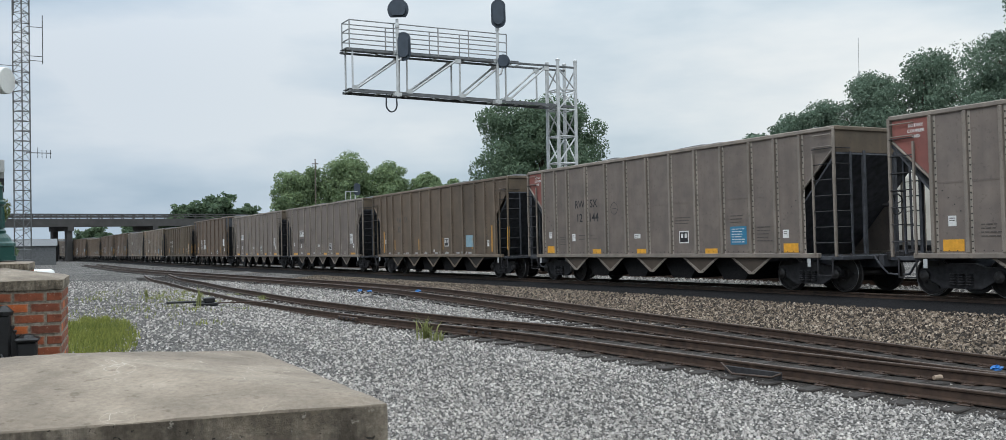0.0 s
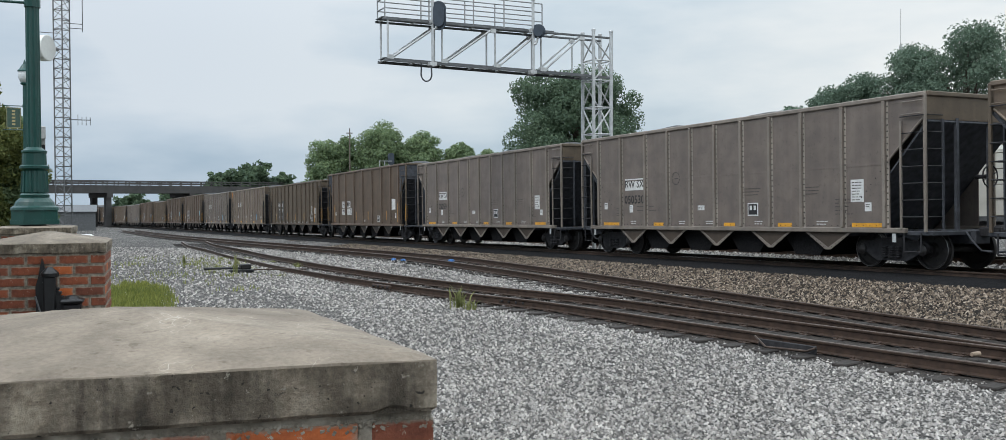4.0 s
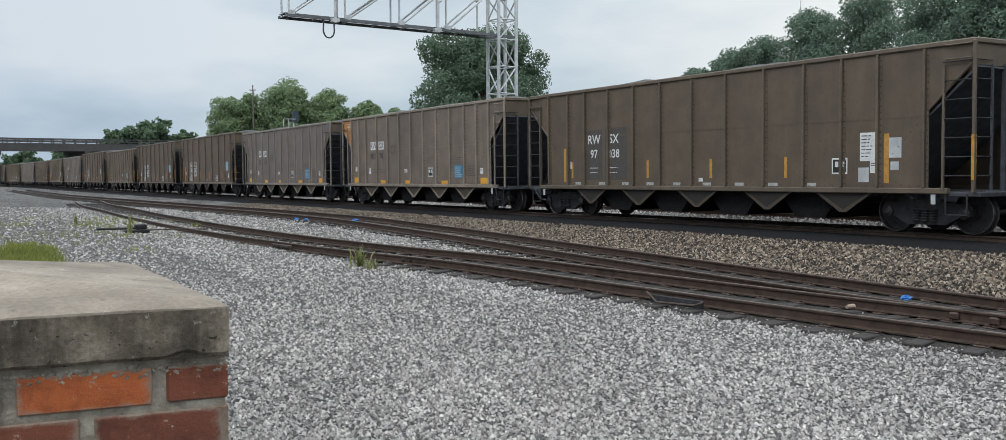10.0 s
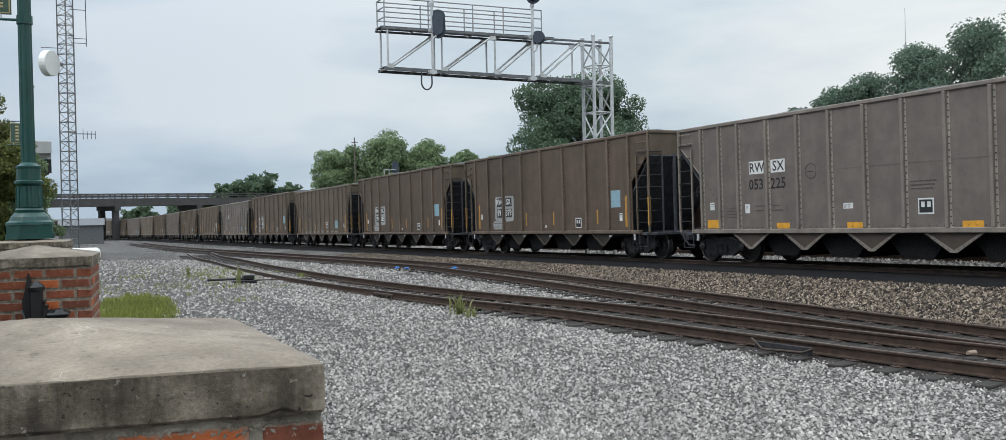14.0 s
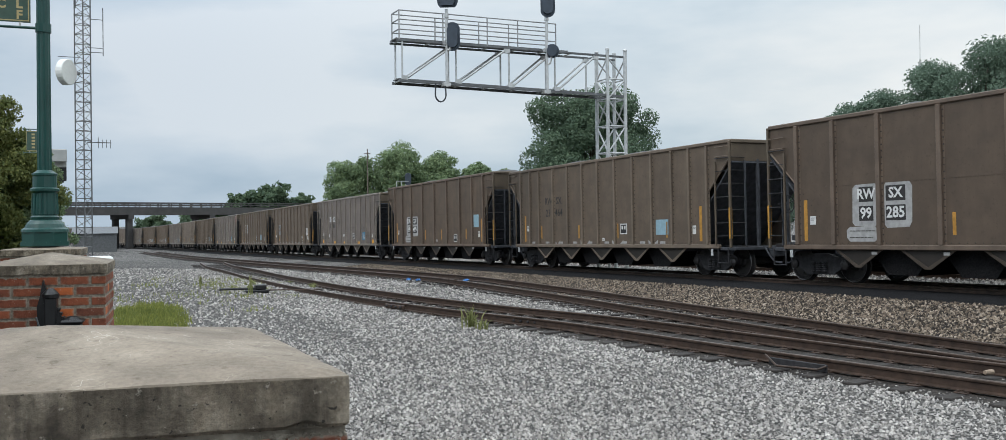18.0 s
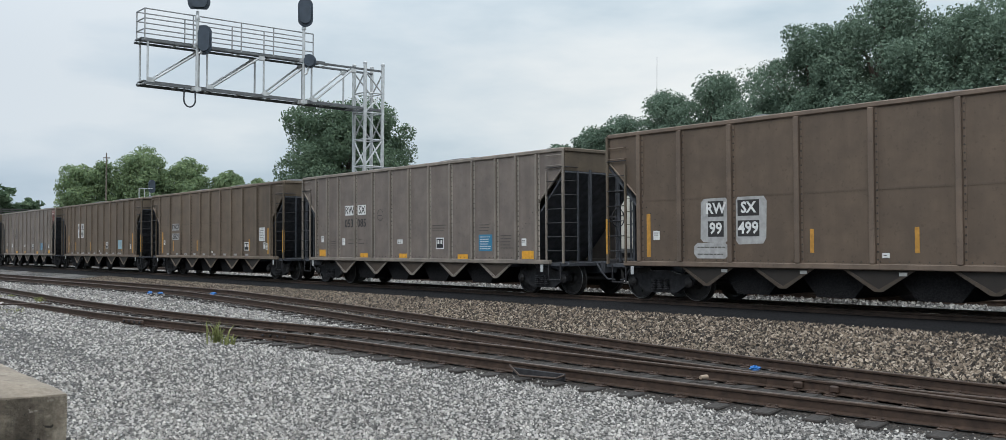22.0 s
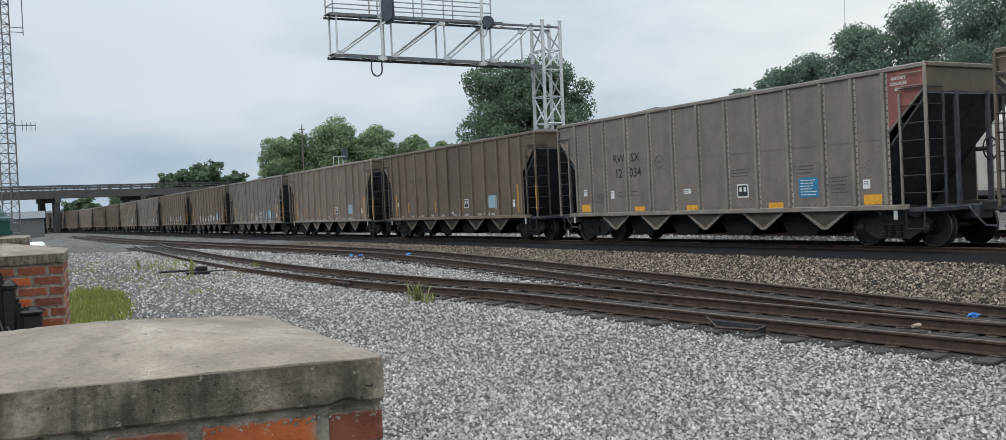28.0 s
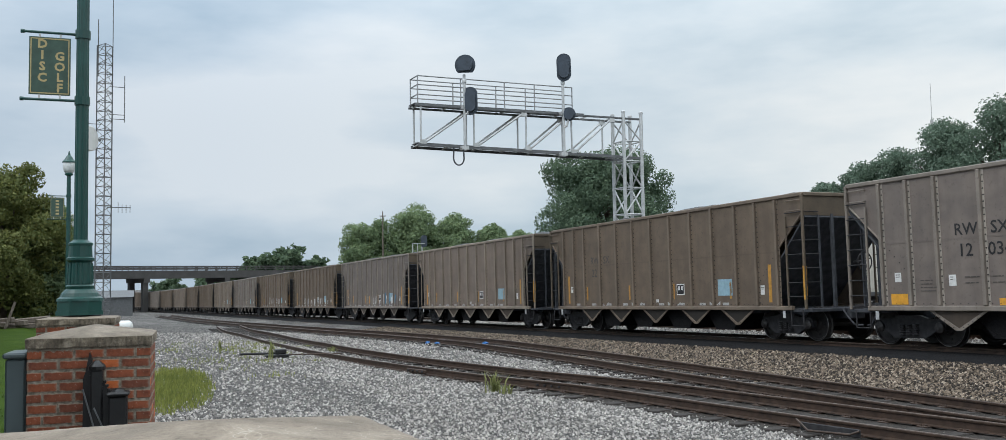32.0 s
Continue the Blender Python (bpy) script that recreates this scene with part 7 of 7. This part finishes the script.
def weed(x, y, z, h, n, spread, seed, label="tall green weed growing between the stones"):
    gen = np.random.default_rng(seed)
    v, f = [], []
    for k in range(n):
        a, lean = gen.uniform(0, math.tau), gen.uniform(0.1, 0.9) * spread
        ht = h * gen.uniform(0.45, 1.0)
        bx, by = gen.normal(scale=spread * 0.22, size=2)
        dx, dy, w = lean * math.cos(a), lean * math.sin(a), 0.010 + 0.010 * gen.random()
        p0, p1, p2 = (bx, by, 0), (bx + dx * 0.4, by + dy * 0.4, ht * 0.65), (bx + dx, by + dy, ht * (0.8 + 0.2 * gen.random()))
        i = len(v)
        v += [(p0[0] - w * math.sin(a), p0[1] + w * math.cos(a), 0), (p0[0] + w * math.sin(a), p0[1] - w * math.cos(a), 0),
              (p1[0] + w * math.sin(a), p1[1] - w * math.cos(a), p1[2]), (p1[0] - w * math.sin(a), p1[1] + w * math.cos(a), p1[2]),
              (p2[0] + 0.002, p2[1], p2[2]), (p2[0] - 0.002, p2[1], p2[2])]
        f += [(i, i + 1, i + 2, i + 3), (i + 3, i + 2, i + 4, i + 5)]
    t = thing("weed", pose(x, y, z), label, "plant", "weeds in the yard")
    soup("leaves", v, f, M["weed"], t)
    return t


weed(-0.30, 20.15, -0.22, 0.58, 34, 0.34, 1, "clump of tall weeds against the rail")
weed(-0.05, 19.9, -0.22, 0.30, 22, 0.30, 2)
wr = np.random.default_rng(11)
for k in range(24):
    q = wr.uniform(0, 1)
    x, y = -8.9 + wr.uniform(-1.3, 2.6) + q * 1.5, 36.5 - 7.0 * q + wr.uniform(-4, 4)
    weed(x, y, ground_z(x, y), wr.uniform(0.06, 0.20), int(wr.integers(7, 18)), wr.uniform(0.2, 0.5), 100 + k)
weed(-7.2, 28.6, ground_z(-7.2, 28.6), 0.80, 11, 0.16, 90, "single tall stalk weed in the gravel")
weed(-10.3, 33.5, ground_z(-10.3, 33.5), 0.40, 8, 0.14, 91)

# switch lever lying by the yard track
sl = thing("switch_lever", pose(-7.3, 29.6, ground_z(-7.3, 29.6), 0, 0, 30), "low black hand switch stand beside the yard track", "switch stand")
part("base", B().box(-0.35, 0.35, -0.15, 0.15, 0.0, 0.10, bev=0.02), M["iron"], sl)
part("lever", B().tube((0.1, 0, 0.14), (-1.15, 0, 0.16), 0.035, 8), M["iron"], sl)
part("gear_box", B().box(-0.05, 0.28, -0.12, 0.12, 0.10, 0.26, bev=0.03), M["iron"], sl)
part("throw_rod", B().tube((0.3, 0, 0.08), (1.9, -0.5, 0.06), 0.022, 6), M["rail"], sl)

# joint bars, wire ratchet and bolt blocks at the turnout
for x, y, ang in ((0.85, 20.35, -48), (-2.4, 24.3, -52)):
    jb = thing("joint_bar", pose(x, y, -0.09, 0, 0, ang), "rusty bolted joint bar on the rail", "joint bar", "rail joints")
    part("bar", B().box(-0.45, 0.45, -0.035, 0.02, -0.05, 0.05, bev=0.015), M["rail"], jb)
    for k in range(4):
        part("bolt", B().lathe([(0.03, -0.035), (0.03, -0.07), (0.015, -0.075)], 6, (-0.33 + 0.22 * k, 0, 0), axis="y"), M["frame"], jb)
rt = thing("rail_anchor_frame", pose(4.75, 14.1, -0.12, 0, 0, -56), "bent steel frame hooked under the near rail", "rail fitting")
part("bar", B().path([(-0.55, -0.10, 0.10), (-0.25, -0.22, -0.02), (0.45, -0.18, 0.0), (0.55, -0.10, 0.05)], 0.018, 6), M["rail"], rt)
part("plate", B().box(-0.5, 0.55, -0.09, -0.06, -0.05, 0.07, bev=0.01), M["frame"], rt)
fb = thing("frog_blocks", pose(8.0, 12.4, -0.10, 0, 0, -60), "row of bolted spacer blocks at the turnout frog", "rail fitting")
for k in range(4):
    part("block", B().box(-0.90 + 0.55 * k, -0.76 + 0.55 * k, -0.11, 0.01, -0.05, 0.055, bev=0.02), M["rail"], fb)
tagged(fb, group="rail fittings")
lp = thing("paper_cup", pose(7.0, 13.0, -0.08, 0, 0, 20), "tan crumpled paper cup lying between the rails", "litter")
part("cup", B().lathe([(0.03, -0.07), (0.04, 0.06), (0.038, 0.07)], 10, axis="x"), M["cardboard"], lp)

# grass beside the second pier and on the lawn
def blades(name, pts, h, material, gen, parent=None, w=0.006):
    n = len(pts)
    a = gen.uniform(0, math.tau, n)
    hh = h * (0.5 + 0.7 * gen.random(n))
    lean = hh * gen.uniform(0.1, 0.7, n)
    d = np.stack([np.cos(a), np.sin(a), 0 * a], 1)
    e = np.stack([-np.sin(a), np.cos(a), 0 * a], 1) * w
    tip = pts + d * lean[:, None] + np.stack([0 * a, 0 * a, hh], 1)
    v = np.stack([pts - e, pts + e, tip], 1).reshape(-1, 3)
    return soup(name, v, np.arange(n * 3).reshape(-1, 3), material, parent)


gg = np.random.default_rng(5)
pts = []
for k in range(15000):
    u_, w_ = gg.uniform(-1, 1), gg.uniform(-1, 1)
    if u_ * u_ + w_ * w_ > 1 - 1.0 * gg.random() ** 1.2 + 0.45 * noise.noise((u_ * 2.5, w_ * 2.5, 4)):
        continue
    x, y = -7.0 - 1.55 * u_ + 0.85 * w_, 19.6 + 4.6 * u_ + 0.30 * w_
    pts.append((x, y, ground_z(x, y)))
tagged(blades("rough_grass", np.array(pts), 0.13, M["grass"], gg, w=0.012), "patch of rough yellow-green grass beside the pier", "grass", kind="stuff")
sp = []
for k in range(70):
    cx, cy, n = -9.5 + gg.normal(scale=2.2), 31 + gg.normal(scale=5.5), int(gg.integers(6, 40))
    if side_of(cx, cy) < 10.5:
        continue
    for q in range(n):
        x, y = cx + gg.normal(scale=0.28), cy + gg.normal(scale=0.5)
        sp.append((x, y, ground_z(x, y)))
tagged(blades("sparse_grass", np.array(sp), 0.13, M["grass"], gg, w=0.012), "thin yellowing grass scattered over the gravel", "grass", kind="stuff")
pts = []
for k in range(34000):
    y = 6.3 + 22 * gg.random() ** 2.4
    x = lawn_edge(y) - 14 * gg.random() ** 1.3
    pts.append((x, y, lawn_z(x, y)))
tagged(blades("lawn_grass", np.array(pts), 0.030, M["lawn_blade"], gg, w=0.007), "short green lawn blades", "grass", kind="stuff")

# ---------------------------------------------------------------- loose stones


def stones(name, xy, z, size, material, gen):
    """Angular chips lying on the ground, each with four sides and a ridge."""
    n = len(xy)
    base = np.array([(1, 0.3, -0.3), (0.2, 1, -0.3), (-1, -0.2, -0.3), (-0.1, -1, -0.3), (0.35, 0.1, 0.75), (-0.4, 0.05, 0.65)], float)
    v = base[None] * (size[:, None, None] * gen.uniform(0.7, 1.2, (n, 6, 1))) * np.array([1.0, 0.85, 1.0])
    v += gen.normal(scale=0.13, size=(n, 6, 3)) * size[:, None, None]
    a = gen.uniform(0, math.tau, n)
    t = gen.uniform(-0.5, 0.5, n)
    ca, sa, ct, s_ = np.cos(a), np.sin(a), np.cos(t), np.sin(t)
    x, y, zz = v[..., 0], v[..., 1], v[..., 2]
    y, zz = y * ct[:, None] - zz * s_[:, None], y * s_[:, None] + zz * ct[:, None]
    x, y = x * ca[:, None] - y * sa[:, None], x * sa[:, None] + y * ca[:, None]
    v = np.stack([x + xy[:, :1], y + xy[:, 1:], zz + z[:, None]], -1).reshape(-1, 3)
    f = np.array([(0, 1, 4), (1, 5, 4), (1, 2, 5), (2, 3, 5), (3, 4, 5), (3, 0, 4)])
    f = (f[None] + 6 * np.arange(n)[:, None, None]).reshape(-1, 3)
    return soup(name, v, f, material)


sg_ = np.random.default_rng(21)
N = 205000
rr = 5.0 + 52.0 * sg_.random(N) ** 2.1
az = radians(1) * (27 - 72 * sg_.random(N))
xs_, ys_ = 0.25 - rr * np.sin(az), rr * np.cos(az)
keep, zz_ = [], []
near_ys = np.arange(-8.0, 26.0, 0.25)
mid_x = [np.interp(near_ys, [p.y for p in reversed(q)], [p.x for p in reversed(q)]) for q in (YARD, SECOND)]
for x, y in zip(xs_, ys_):
    d = (NEAR_X - x) * 0.904 + (NEAR_Y - y) * 0.428
    ok = d > 2.9 and not (y > 6.2 and x < lawn_edge(y) + 0.1) and not (y > 16 and d > 12.5 and sg_.random() < 0.55)
    for q in mid_x if y < 20.5 else ():
        across = abs(x - np.interp(y, near_ys, q)) * 0.84
        ok = ok and not (across < 0.88 and sg_.random() < 0.86) and not (across < 1.22 and sg_.random() < 0.35)
    keep.append(ok)
    zz_.append(ground_z(x, y) if ok else 0.0)
keep, zz_ = np.array(keep), np.array(zz_)
xy = np.stack([xs_, ys_], 1)[keep]
size = (0.014 + 0.014 * sg_.random(len(xy))) * (0.95 + np.clip((rr[keep] - 7) / 34, 0, 0.9))
tagged(stones("gravel_stones", xy, zz_[keep] + size * 0.25, size, M["stones"], sg_), "loose grey crushed stones covering the yard", "gravel", kind="stuff")

N = 80000
ss_ = -32 + 62 * sg_.random(N) ** 1.15
dd_ = 0.72 + 3.1 * sg_.random(N)
px = NEAR_X + math.cos(HEAD) * ss_ - 0.904 * dd_
py = NEAR_Y + math.sin(HEAD) * ss_ - 0.428 * dd_
zt = np.interp(dd_, [0.15, 0.42, 1.82, 3.32, 3.8], [-0.16, -0.16, -0.40, -0.60, -0.66]) + 0.30 - GRADE * np.maximum(ss_, -30)
zl = np.array([ground_z(x, y) for x, y in zip(px, py)])
size = 0.024 + 0.024 * sg_.random(N)
tagged(stones("ballast_stones", np.stack([px, py], 1), np.maximum(zt, zl) + size * 0.2, size, M["ballast"], sg_), "brown angular ballast stones on the bank", "ballast", kind="stuff")

N = 14000
ss_ = -30 + 70 * sg_.random(N)
dd_ = -(4.0 + 8.0 * sg_.random(N))
px = NEAR_X + math.cos(HEAD) * ss_ - 0.904 * dd_
py = NEAR_Y + math.sin(HEAD) * ss_ - 0.428 * dd_
zl = np.array([ground_z(x, y) for x, y in zip(px, py)])
size = 0.035 + 0.035 * sg_.random(N)
tagged(stones("far_track_stones", np.stack([px, py], 1), zl + size * 0.2, size, M["stones"], sg_), "loose grey stones beside the farther track", "gravel", kind="stuff")

motions()
